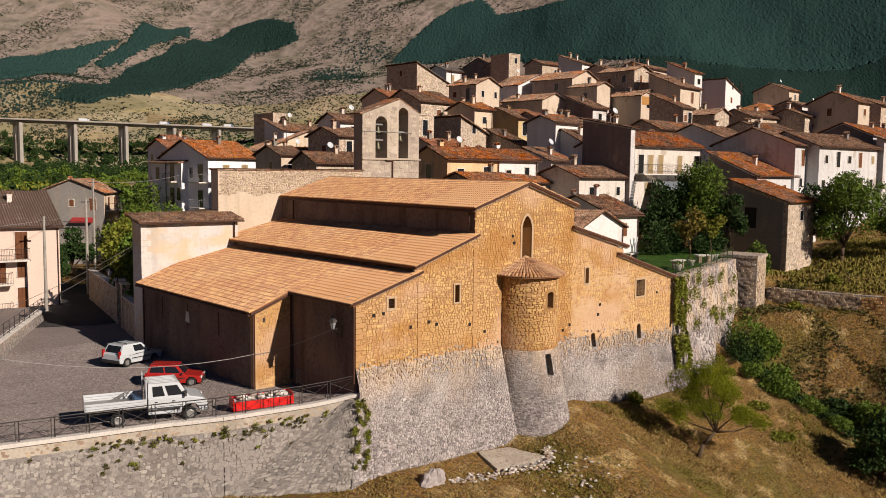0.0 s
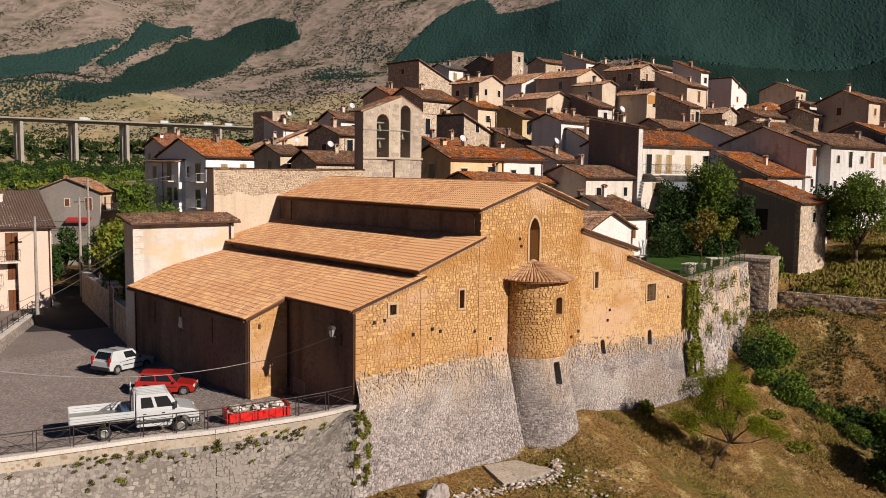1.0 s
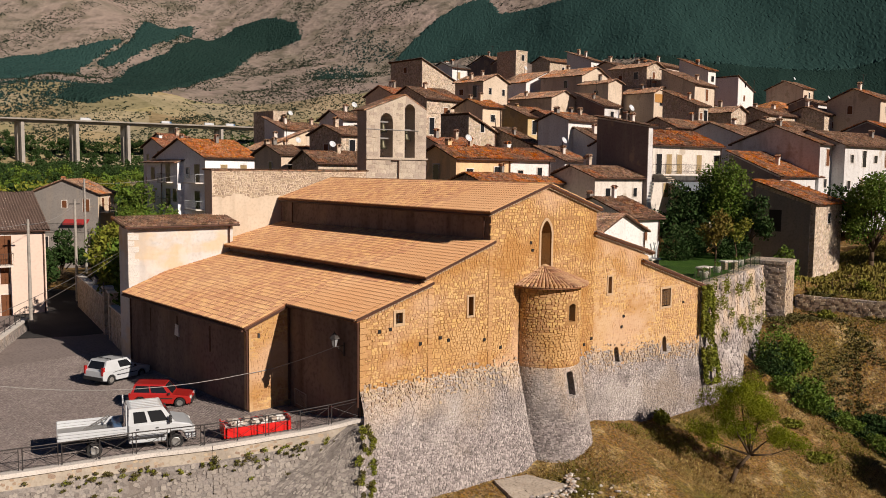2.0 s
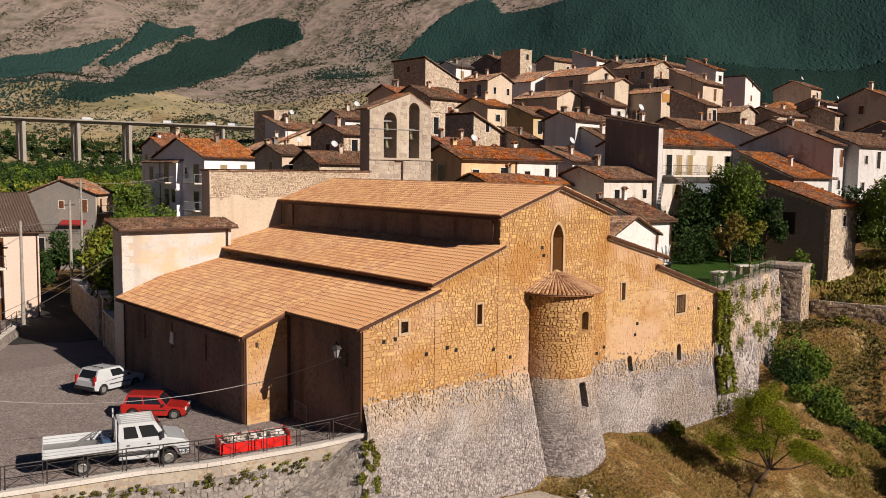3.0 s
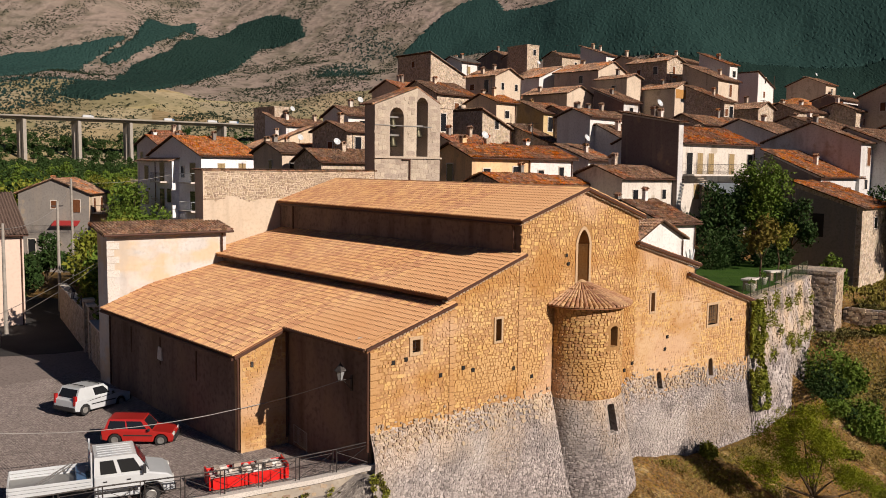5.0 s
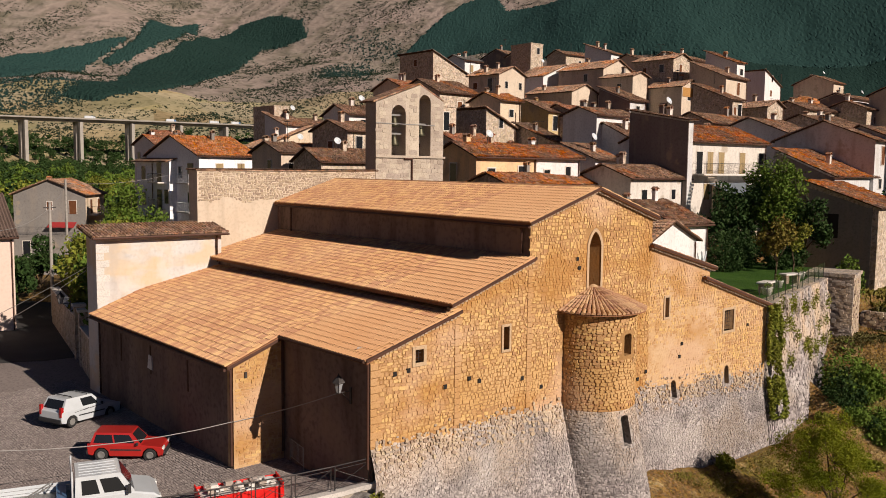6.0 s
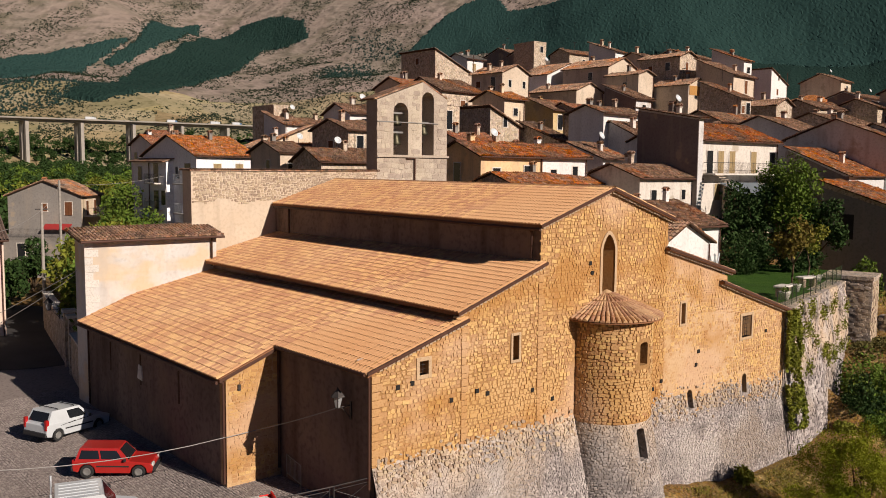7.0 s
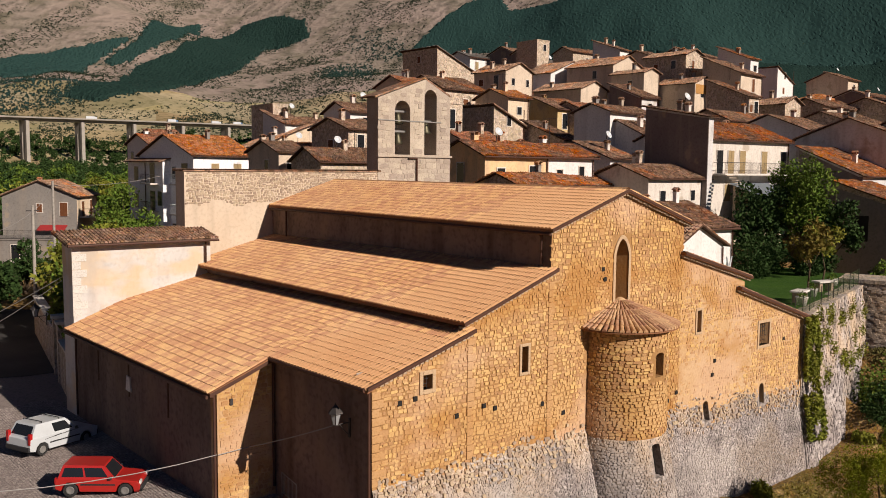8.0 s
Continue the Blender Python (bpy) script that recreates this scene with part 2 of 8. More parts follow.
material("plaster_old", (0.56, 0.45, 0.335), (0.63, 0.53, 0.42), 0.35, 5, 0.93, 0.4, (0.42, 0.33, 0.245), 0.4, amount=0.5)
overlay("plaster_old", (0.36, 0.29, 0.22), (1.1, 1.1, 0.2), 0.5, 0.72, 0.55)
overlay("plaster_cream", (0.64, 0.46, 0.25), (0.28, 0.28, 0.55), 0.55, 0.64, 0.6)
overlay("plaster_cream", (0.40, 0.37, 0.355), (0.5, 0.5, 0.22), 0.54, 0.70, 0.6)
overlay("plaster_cream", (0.64, 0.57, 0.50), (0.9, 0.9, 0.5), 0.55, 0.62, 0.6)
overlay("plaster_shaded", (0.252, 0.170, 0.118), (0.5, 0.5, 0.35), 0.52, 0.68, 0.6, 8.0)
overlay("plaster_shaded", (0.067, 0.044, 0.033), (0.9, 0.9, 0.18), 0.52, 0.72, 0.6)
plain("awning_red", (0.333, 0.022, 0.022), 0.7)


def leaf(name, a, b):
    m = material(name, a, b, 0.6, 8, 0.75, 0.0, [x * 0.5 for x in a], 0.5, "island", amount=0.4, spec=0.08)
    return m


leaf("leaf_green", (0.078, 0.135, 0.018), (0.13, 0.18, 0.03))
leaf("leaf_olive", (0.14, 0.165, 0.02), (0.22, 0.215, 0.036))
leaf("leaf_weed", (0.089, 0.085, 0.026), (0.141, 0.118, 0.044))
leaf("leaf_tree", (0.118, 0.159, 0.007), (0.207, 0.215, 0.015))
leaf("leaf_dark", (0.024, 0.048, 0.014), (0.042, 0.075, 0.02))
leaf("leaf_gold", (0.126, 0.096, 0.018), (0.178, 0.141, 0.033))
leaf("leaf_far", (0.016, 0.030, 0.019), (0.030, 0.044, 0.025))
leaf("grass_dry", (0.266, 0.185, 0.063), (0.348, 0.252, 0.104))
# the far slope's shade and blue haze are put into this leaf colour
leaf("leaf_forest_shade", (0.013, 0.036, 0.032), (0.022, 0.048, 0.040))
leaf("meadow", (0.148, 0.133, 0.026), (0.222, 0.178, 0.044))
material("ground_dry", (0.205, 0.118, 0.042), (0.13, 0.085, 0.026), 0.2, 5.0, 0.95, 1.0, (0.067, 0.044, 0.018), 0.5, amount=0.7, dist=0.12)
overlay("ground_dry", (0.085, 0.089, 0.016), (0.22, 0.22, 0.22), 0.55, 0.64, 0.5, 8.0)
overlay("ground_dry", (0.333, 0.244, 0.111), (0.6, 0.6, 0.6), 0.54, 0.66, 0.7, 9.0)
mottle("ground_dry", 0.11, 0.55, 1.5)
# base shifted paler and bluer to stand in for distant haze
material("mountain", (0.310, 0.242, 0.208), (0.228, 0.193, 0.152), 0.006, 0.05, 0.95, 0.9, (0.081, 0.074, 0.056), 0.4, amount=0.8, detail=12, dist=8.0)
overlay("mountain", (0.296, 0.229, 0.192), (0.008, 0.008, 0.012), 0.50, 0.66, 0.5, 12.0)
overlay("mountain", (0.096, 0.089, 0.056), (0.02, 0.02, 0.02), 0.52, 0.68, 0.6, 14.0)
material("valley_fields", (0.38, 0.31, 0.185), (0.26, 0.225, 0.125), 0.012, 0.12, 0.95, 0.6, (0.111, 0.104, 0.044), 0.35, amount=0.6, detail=10, dist=2.0)
mottle("valley_fields", 85.0, 0.82, 1.15)


# ---------------------------------------------------------------- mesh helpers
class Shape:
    """Gathers points and faces for one mesh."""

    def __init__(self):
        self.v, self.f = [], []

    def poly(self, pts):
        k = len(self.v)
        self.v += [tuple(p) for p in pts]
        self.f.append(tuple(range(k, k + len(pts))))
        return self

    def box(self, x0, y0, z0, x1, y1, z1, m=None):
        k = len(self.v)
        pts = [Vector((x, y, z)) for z in (z0, z1) for x, y in ((x0, y0), (x1, y0), (x1, y1), (x0, y1))]
        self.v += [tuple(m @ p if m else p) for p in pts]
        self.f += [tuple(k + i for i in q) for q in ((3, 2, 1, 0), (4, 5, 6, 7), (0, 1, 5, 4), (1, 2, 6, 5), (2, 3, 7, 6), (3, 0, 4, 7))]
        return self

    def rod(self, a, b, r0, r1=None, n=8, caps=True):
        a, b = Vector(a), Vector(b)
        r1 = r0 if r1 is None else r1
        q = (b - a).to_track_quat("Z", "Y")
        k = len(self.v)
        for p, r in ((a, r0), (b, r1)):
            for i in range(n):
                w = 2 * math.pi * i / n
                self.v.append(tuple(p + q @ Vector((r * math.cos(w), r * math.sin(w), 0))))
        for i in range(n):
            j = (i + 1) % n
            self.f.append((k + i, k + j, k + n + j, k + n + i))
        if caps:
            self.f += [tuple(k + i for i in reversed(range(n))), tuple(k + n + i for i in range(n))]
        return self

    def turned(self, centre, profile, n=16, a0=0.0, a1=2 * math.pi, m=None):
        """Turns (radius, height) pairs about an upright axis."""
        k, c = len(self.v), Vector(centre)
        for r, z in profile:
            for i in range(n + 1):
                w = a0 + (a1 - a0) * i / n
                p = Vector((r * math.cos(w), r * math.sin(w), z))
                self.v.append(tuple(c + (m @ p if m else p)))
        for s in range(len(profile) - 1):
            for i in range(n):
                p = k + s * (n + 1) + i
                self.f.append((p, p + 1, p + n + 2, p + n + 1))
        return self

    def prism(self, outline, lo, hi, axis="y", m=None):
        """Pulls a flat outline from lo to hi along an axis (outline gives the other two)."""
        k, n = len(self.v), len(outline)
        for d in (lo, hi):
            for a, b in outline:
                p = Vector({"x": (d, a, b), "y": (a, d, b), "z": (a, b, d)}[axis])
                self.v.append(tuple(m @ p if m else p))
        for i in range(n):
            j = (i + 1) % n
            self.f.append((k + i, k + j, k + n + j, k + n + i))
        self.f += [tuple(k + i for i in reversed(range(n))), tuple(k + n + i for i in range(n))]
        return self

    def mesh(self, name, mat, smooth=False):
        me = bpy.data.meshes.new(name)
        me.from_pydata(self.v, [], self.f)
        if mat:
            me.materials.append(MATS[mat])
        if smooth:
            me.polygons.foreach_set("use_smooth", [True] * len(me.polygons))
        me.update()
        return me


def fixed(me):
    bm = bmesh.new()
    bm.from_mesh(me)
    bmesh.ops.recalc_face_normals(bm, faces=bm.faces)
    bm.to_mesh(me)
    bm.free()
    return me


def part(name, shape, mat, parent=None, label="", smooth=False, fix=True, kind=""):
    me = shape.mesh(name, mat, smooth)
    if fix:
        fixed(me)
    ob = new(name, me)
    ob.parent = parent
    return tagged(ob, label, kind=kind)


def thing(name, label, category, group="", kind="", m=None):
    ob = new(name)
    if m:
        ob.matrix_world = m
    ob.empty_display_size = 0.2
    return tagged(ob, label, category, group, kind)


def bevelled(ob, width, segments=2):
    mod = ob.modifiers.new("bevel", "BEVEL")
    mod.width, mod.segments, mod.limit_method = width, segments, "ANGLE"
    return ob


def smooth(a, b, x):
    t = np.clip((x - a) / (b - a), 0, 1)
    return t * t * (3 - 2 * t)


# ---------------------------------------------------------------- ground
KERB = [(-34, 8.6), (-16.8, 5.5), (-11.8, 4.35), (-9.1, 3.76), (-6.5, 2.57), (-3.6, 1.69), (-1.8, 1.0), (-0.5, 0.45), (0.3, -0.2)]


def kerb_y(x):
    return float(np.interp(x, [p[0] for p in KERB], [p[1] for p in KERB]))


def kerb_z(x):
    return float(np.interp(x, [-17, -13.4, -8.6, -5.5, -3.5, -2.1, -0.8, -0.26, 0.3], [-0.28, -0.26, -0.22, -0.07, 0.03, 0.13, 0.31, 0.46, 0.6]))


def paved_z(x, y):
    """Height of the piazza, which falls away from the church, on arrays."""
    base = np.interp(x, [-9, -5, -2.5], [-0.4, -0.35, -0.08]) * (1 - smooth(24, 33, np.asarray(y, float)))
    ky = np.interp(x, [p[0] for p in KERB], [p[1] for p in KERB])
    kz = np.interp(x, [-17, -13.4, -8.6, -5.5, -3.5, -2.1, -0.8, -0.26, 0.3], [-0.28, -0.26, -0.22, -0.07, 0.03, 0.13, 0.31, 0.46, 0.6])
    return base + (kz - 0.02 - base) * (1 - smooth(0, 4.5, y - ky))


HILL = [(25, 68, 0.5), (15, 85, 0), (40, 75, 9), (36, 53, 11), (30, 45, 8), (30, 26, 5.5), (45, 25, 5.6), (54, 21, 6.2), (43, 18, 5.2), (72, 11, 4.2), (60, 5, 3.0), (80, 6, 5), (92, 11, 8), (75, 25, 9),
        (70, 50, 12.5), (55, 57, 13.5), (71, 66, 16), (72, 80, 19.5), (90, 50, 17), (97, 44, 15.5), (110, 97, 25.5), (113, 60, 22), (130, 119, 28), (144, 53, 16.5), (148, 66, 19.5), (110, 22, 14), (34, 5, 5.0), (44, 9, 5.0), (10, 30, 0), (0, 50, -0.4)]


def land(x, y):
    """Height of the ground, on arrays."""
    x, y = np.asarray(x, float), np.asarray(y, float)
    front = np.clip(-y - 1.2, 0, 60)
    steep = np.interp(x, [-30, 0, 8, 20], [0.12, 0.2, 0.32, 0.46])
    low = np.interp(x, [-20, -3, -0.9, 0.6, 4.7, 10, 12, 14, 17.4, 20, 22.7, 26, 31], [-4.4, -4.05, -3.6, -3.35, -3.5, -3.55, -2.9, -2.35, -2.4, -2.95, -3.6, -3.95, -4.0]) - steep * np.minimum(front, 14) - 0.15 * np.clip(front - 14, 0, 30)
    axis = np.interp(y, [-40, -12, -8, 1, 8], [48, 43.3, 44.0, 41.2, 40])
    bed = np.interp(y, [-40, -12, -8, -3.5, 1, 6], [-16, -9.6, -8.3, -6.2, -2.6, 0])
    off = x - axis
    left = np.where(off > -3, bed + 1.3 * smooth(0, 3, -off) + 0.10 * np.clip(-off - 3, 0, 9), low)
    left = np.minimum(np.where(off > -12, low * smooth(3, 12, -off) + left * (1 - smooth(3, 12, -off)), low), 3)
    wall_x = 50.6 - 0.25 * y
    bank = np.minimum(bed + 0.95 * np.clip(off, 0, 40), 0.5 + 0.02 * off)
    field = 2.1 + 0.10 * np.clip(x - wall_x, 0, 30)
    step = smooth(0.3, 0.9, x - wall_x)
    low = np.where(off > 0, bank * (1 - step) + field * step, left)
    d2 = [(x - p[0]) ** 2 + (y - p[1]) ** 2 + 4 for p in HILL]
    wt = [d ** -1.7 for d in d2]
    hill = sum(w * p[2] for w, p in zip(wt, HILL)) / sum(wt)
    near_hill = np.exp(-np.minimum.reduce(d2) / 45.0 ** 2)
    hill = hill * near_hill + (-4.0) * (1 - near_hill)
    inside = smooth(0.2, 1.2, y - np.interp(x, [-60, -17, -9, -3, 0.5, 31, 45, 48, 51, 54, 62, 90], [12, 7, 5.0, 2.8, 1.5, 1.2, 3.6, 3.4, 3, 2, 3, 4]))
    piazza = (1 - smooth(-0.6, 1.0, x)) * (1 - smooth(58, 66, y))
    hill = hill * (1 - piazza) - 0.9 * piazza
    near = low * (1 - inside) + (hill - 0.3) * inside
    r = np.hypot(x + 27, y + 38)
    az = np.degrees(np.arctan2(x + 27, y + 38))      # 0 along +y, 90 along +x
    far = np.interp(r, [0, 250, 900, 1300, 1600, 2000, 2600, 3500, 4300], [-8, -6, 8, 100, 178, 345, 640, 1200, 1500])
    ridge = np.interp(az, [-180, 10, 30, 42, 52, 62, 80, 180], [0, -40, 20, 110, 260, 420, 520, 0])
    far = far + smooth(1100, 2300, r) * (ridge + 38 * np.sin(az / 7.0) + 22 * np.sin(az / 2.7 + r / 260)) + smooth(700, 1500, r) * 12 * np.sin(r / 95 + az / 3)
    front_az = smooth(-60, 0, az) * (1 - smooth(95, 150, az))
    far = -10 + (far + 10) * (0.35 + 0.65 * front_az)
    w = smooth(230, 480, r)
    return near * (1 - w) + far * w


GROUND = {}


def ground_at(x, y):
    """Height of the built ground sheet, on arrays."""
    radii, z = GROUND["radii"], GROUND["z"]
    n = z.shape[1]
    i = np.clip(np.interp(np.hypot(x - 20, y), radii, np.arange(len(radii))), 0, len(radii) - 1.001)
    j = np.mod(np.arctan2(x - 20, y) / (2 * np.pi) * n, n)
    i0, j0 = i.astype(int), j.astype(int) % n
    fi, fj, j1 = i - i0, j - np.floor(j), (j0 + 1) % n
    return (z[i0, j0] * (1 - fj) + z[i0, j1] * fj) * (1 - fi) + (z[i0 + 1, j0] * (1 - fj) + z[i0 + 1, j1] * fj) * fi


def build_ground():
    radii = np.concatenate([np.arange(1, 70, 0.9), np.geomspace(71, 4300, 150)])
    n = 420
    ang = np.linspace(0, 2 * np.pi, n, endpoint=False)
    R, A = np.meshgrid(radii, ang, indexing="ij")
    X, Y = 20 + R * np.sin(A), 0 + R * np.cos(A)
    Z = land(X, Y)
    verts = np.stack([X, Y, Z], -1).reshape(-1, 3)
    rr = np.hypot(verts[:, 0], verts[:, 1])
    jitter = np.array([noise.noise(Vector((v[0] * 0.15, v[1] * 0.15, 1.0))) + 0.5 * noise.noise(Vector((v[0] * 0.6, v[1] * 0.6, 4.0))) for v in verts])
    big = np.array([noise.fractal(Vector((v[0] / 220, v[1] / 220, 0.0)), 1.0, 2.0, 5) for v in verts])
    verts[:, 2] += jitter * 0.16 + big * 15 * smooth(500, 1500, rr)
    GROUND["radii"], GROUND["z"] = radii, verts[:, 2].reshape(len(radii), n)
    faces = []
    for i in range(len(radii) - 1):
        for j in range(n):
            k = (j + 1) % n
            faces.append((i * n + j, i * n + k, (i + 1) * n + k, (i + 1) * n + j))
    faces.append(tuple(range(n - 1, -1, -1)))
    me = bpy.data.meshes.new("ground")
    me.from_pydata(verts.tolist(), [], faces)
    me.polygons.foreach_set("use_smooth", [True] * len(faces))
    me.materials.append(MATS["ground_dry"])
    me.materials.append(MATS["mountain"])
    me.materials.append(MATS["valley_fields"])
    rc = np.array([np.hypot(verts[f[0]][0], verts[f[0]][1]) for f in faces])
    me.polygons.foreach_set("material_index", ((rc > 230).astype(int) + ((rc > 230) & (rc < 1300)).astype(int)).tolist())
    fixed(me)
    ob = new("ground", me)
    return tagged(ob, "dry grass hillside rising to a bare brown mountain", "ground", kind="structure")


build_ground()

# ---------------------------------------------------------------- church
def wall_sheet(shape, place, ubreaks, bottom, top, openings, wbreaks=(), reveal=0.5, splay=1.0):
    """A wall face in (u, w) laid out by place(u, w, depth), with openings (u0, u1, w0, w1, kind) and their reveals; kind: '', 'round', 'pointed'."""
    us = sorted(set(list(ubreaks) + [o[0] for o in openings] + [o[1] for o in openings]))
    for a, b in zip(us, us[1:]):
        mid = (a + b) / 2
        holes = sorted([(o[2], o[3]) for o in openings if o[0] <= mid <= o[1]])
        runs, lo = [], None
        for h0, h1 in holes:
            runs.append((lo, h0))
            lo = h1
        runs.append((lo, None))
        for r0, r1 in runs:
            a0, b0 = (bottom(a), bottom(b)) if r0 is None else (r0, r0)
            a1, b1 = (top(a), top(b)) if r1 is None else (r1, r1)
            cuts = [c for c in sorted(wbreaks) if max(a0, b0) + 0.02 < c < min(a1, b1) - 0.02]
            la = [a0, *cuts, a1]
            lb = [b0, *cuts, b1]
            for i in range(len(la) - 1):
                shape.poly([place(a, la[i], 0), place(b, lb[i], 0), place(b, lb[i + 1], 0), place(a, la[i + 1], 0)])
    for u0, u1, w0, w1, kind in openings:
        half, mid = (u1 - u0) / 2, (u0 + u1) / 2
        arc = []
        if kind:
            rise = half if kind == "round" else half * 1.55
            n = 10
            for i in range(n + 1):
                f = i / n
                if kind == "round":
                    x, h = -math.cos(math.pi * f) * half, math.sin(math.pi * f) * half
                else:
                    x = -half + 2 * half * f
                    h = rise * (1 - abs(x / half) ** 1.7) ** 0.75
                arc.append((mid + x, w1 - rise + h))
            for (ua, wa), (ub, wb) in zip(arc, arc[1:]):
                shape.poly([place(ua, wa, 0), place(ub, wb, 0), place(ub, w1, 0), place(ua, w1, 0)])
        else:
            arc = [(u0, w1), (u1, w1)]
        ring = [(u0, w0)] + arc + [(u1, w0)]
        for (ua, wa), (ub, wb) in zip(ring, ring[1:] + ring[:1]):
            k = splay if kind != "round" else 1.0
            shape.poly([place(ua, wa, 0), place(ub, wb, 0), place(mid + (ub - mid) * k, wb, -reveal), place(mid + (ua - mid) * k, wa, -reveal)])


def stones(place, u0, u1, bottom, top, avoid, size=(0.2, 0.42), rows=(0.15, 0.27), proud=(0.0, 0.05), seed=1, keep=lambda u, w: 1.0, wild=0.0, tilt=0.12):
    """Rough courses of stones: a list of (u, w, points, faces)."""
    r = random.Random(seed)
    made = []
    us = np.linspace(u0, u1, 30)
    w = min(bottom(u) for u in us)
    ceiling = max(top(u) for u in us)
    while w < ceiling:
        hh = r.uniform(*rows)
        u = u0 - r.random() * 0.3
        while u < u1:
            ww = r.uniform(*size) * (1.35 if r.random() < 0.12 else 1)
            uc = u + ww / 2
            wc = w + hh / 2 + r.uniform(-0.025, 0.025) + wild * r.uniform(-0.5, 0.5) * hh + 0.15 * noise.noise(Vector((uc * 0.8, w * 0.7, seed * 3.0)))
            ok = u0 + ww * 0.4 < uc < u1 - ww * 0.4 and bottom(uc) + hh * 0.45 < wc < top(uc) - hh * 0.6
            ok = ok and not any(o[0] - 0.1 - ww / 2 < uc < o[1] + 0.1 + ww / 2 and o[2] - 0.1 - hh / 2 < wc < o[3] + 0.1 + hh / 2 for o in avoid)
            lift = r.uniform(*proud) * keep(uc, wc) if ok else 0
            if ok and r.random() < keep(uc, wc) + 0.15 and lift > 0.004:
                a, b = ww / 2 - 0.006, hh / 2 - 0.005
                k = r.uniform(0.55, 0.8)
                t = r.uniform(-tilt, tilt) + wild * r.uniform(-0.6, 0.6)
                if wild:
                    a, b = a * r.uniform(0.6, 1.1), b * r.uniform(0.7, 1.2)
                ring = [(-a, -b * k), (-a * k, -b), (a * k, -b), (a, -b * k), (a, b * k), (a * k, b), (-a * k, b), (-a, b * k)]
                ring = [(x * r.uniform(0.90, 1.10), y * r.uniform(0.88, 1.12)) for x, y in ring]
                ring = [(x - y * t, y + x * t) for x, y in ring]
                pts = [place(uc + x, wc + y, -0.02) for x, y in ring] + [place(uc + x * 0.94, wc + y * 0.92, lift) for x, y in ring]
                fc = [(i, (i + 1) % 8, 8 + (i + 1) % 8, 8 + i) for i in range(8)] + [tuple(range(8, 16))]
                made.append((uc, wc, pts, fc))
            u += ww
        w += hh
    return made


def lay_stones(made, mat, parent, single=lambda u, w: False, limit=300):
    joined, count = Shape(), 0
    for u, w, pts, fc in made:
        if count < limit and single(u, w):
            s = Shape()
            s.v, s.f = [tuple(p) for p in pts], list(fc)
            part("stone", s, mat, parent, fix=False)
            count += 1
        else:
            k = len(joined.v)
            joined.v += [tuple(p) for p in pts]
            joined.f += [tuple(k + i for i in q) for q in fc]
    if joined.v:
        part("stonework", joined, mat, parent, fix=False, kind="stuff")


def tile_roof(parent, place, u0, u1, run, mat="tile_new", pan="tile_pan_shade", step=0.21, length=0.36, single=lambda u, s: False, limit=300, seed=2, lift=0.006):
    """Rows of curved cover tiles. place(u, s, h): u along the eave, s up the slope from the eave, h above the roof; run(u): slope length there."""
    r = random.Random(seed)
    joined, count = Shape(), 0
    n = max(1, int((u1 - u0) / step))
    wid = (u1 - u0) / n
    for i in range(n):
        u = u0 + (i + 0.5) * wid
        total = run(u)
        m = max(1, int(round((total[1] - total[0]) / length)))
        ll = (total[1] - total[0]) / m
        phase = r.uniform(-0.014, 0.014)
        for j in range(m):
            s0 = total[0] + j * ll - 0.03 + (phase if j else 0.0)
            s1 = s0 + ll + 0.05
            du, dh = r.uniform(-0.006, 0.006), r.uniform(-0.004, 0.008)
            pts = []
            for s, rad, base in ((s0, wid * 0.43, lift + dh), (s1, wid * 0.36, -0.012 + dh)):
                for q in range(5):
                    w = math.pi * q / 4
                    pts.append(tuple(place(u + du - math.cos(w) * rad, s, base + math.sin(w) * rad * 1.05)))
            fc = [(q, q + 1, q + 6, q + 5) for q in range(4)] + [(4, 3, 2, 1, 0)]
            if count < limit and single(u, s0):
                t = Shape()
                t.v, t.f = pts, fc
                part("tile", t, mat, parent, fix=False)
                count += 1
            else:
                k = len(joined.v)
                joined.v += pts
                joined.f += [tuple(k + p for p in q) for q in fc]
    if joined.v:
        part("tiles", joined, mat, parent, fix=False, kind="stuff")


church = thing("church", "golden rubble-stone church with terracotta tile roofs and a round apse", "church")


def facade_top(x):
    return float(np.interp(x, [0, 4.38, 4.4, 9.0, 9.02, 13.6, 18.3, 18.32, 24.0, 24.02, 30.6], [5.95, 7.2, 7.45, 9.1, 10.75, 12.2, 10.8, 9.1, 7.45, 7.0, 4.85]))


def batter(x):
    return float(np.interp(x, [0, 11, 17, 24, 31], [0.33, 0.34, 0.26, 0.14, 0.13]))


def front_at(x, z, d=0.0):
    """A point of the east front: upright above, leaning out at its foot; d metres proud of it."""
    zs = float(np.interp(x, [0, 10, 18, 31], [2.1, 2.0, 1.5, 0.7]))
    y = -max(0.0, zs - z) * batter(x)
    x = x - max(0.0, 0.8 - z) * 0.36 * math.exp(-x / 1.6)
    return Vector((x, y - d, z))


def foot_z(x):
    return float(land(x, -2.2)) - 0.6


FRONT_HOLES = [(2.26, 2.70, 5.20, 5.74, ""), (7.36, 7.72, 5.08, 6.12, ""), (13.18, 14.08, 7.40, 10.15, "pointed"), (19.68, 20.04, 5.25, 6.32, ""),
               (25.66, 26.70, 3.80, 5.02, ""), (20.5, 20.98, 0.6, 1.62, "round"), (25.95, 26.42, 0.55, 1.68, "round")]
APSE_X, APSE_R = 13.6, 2.13
APW1, APW2 = 1.62, 1.52


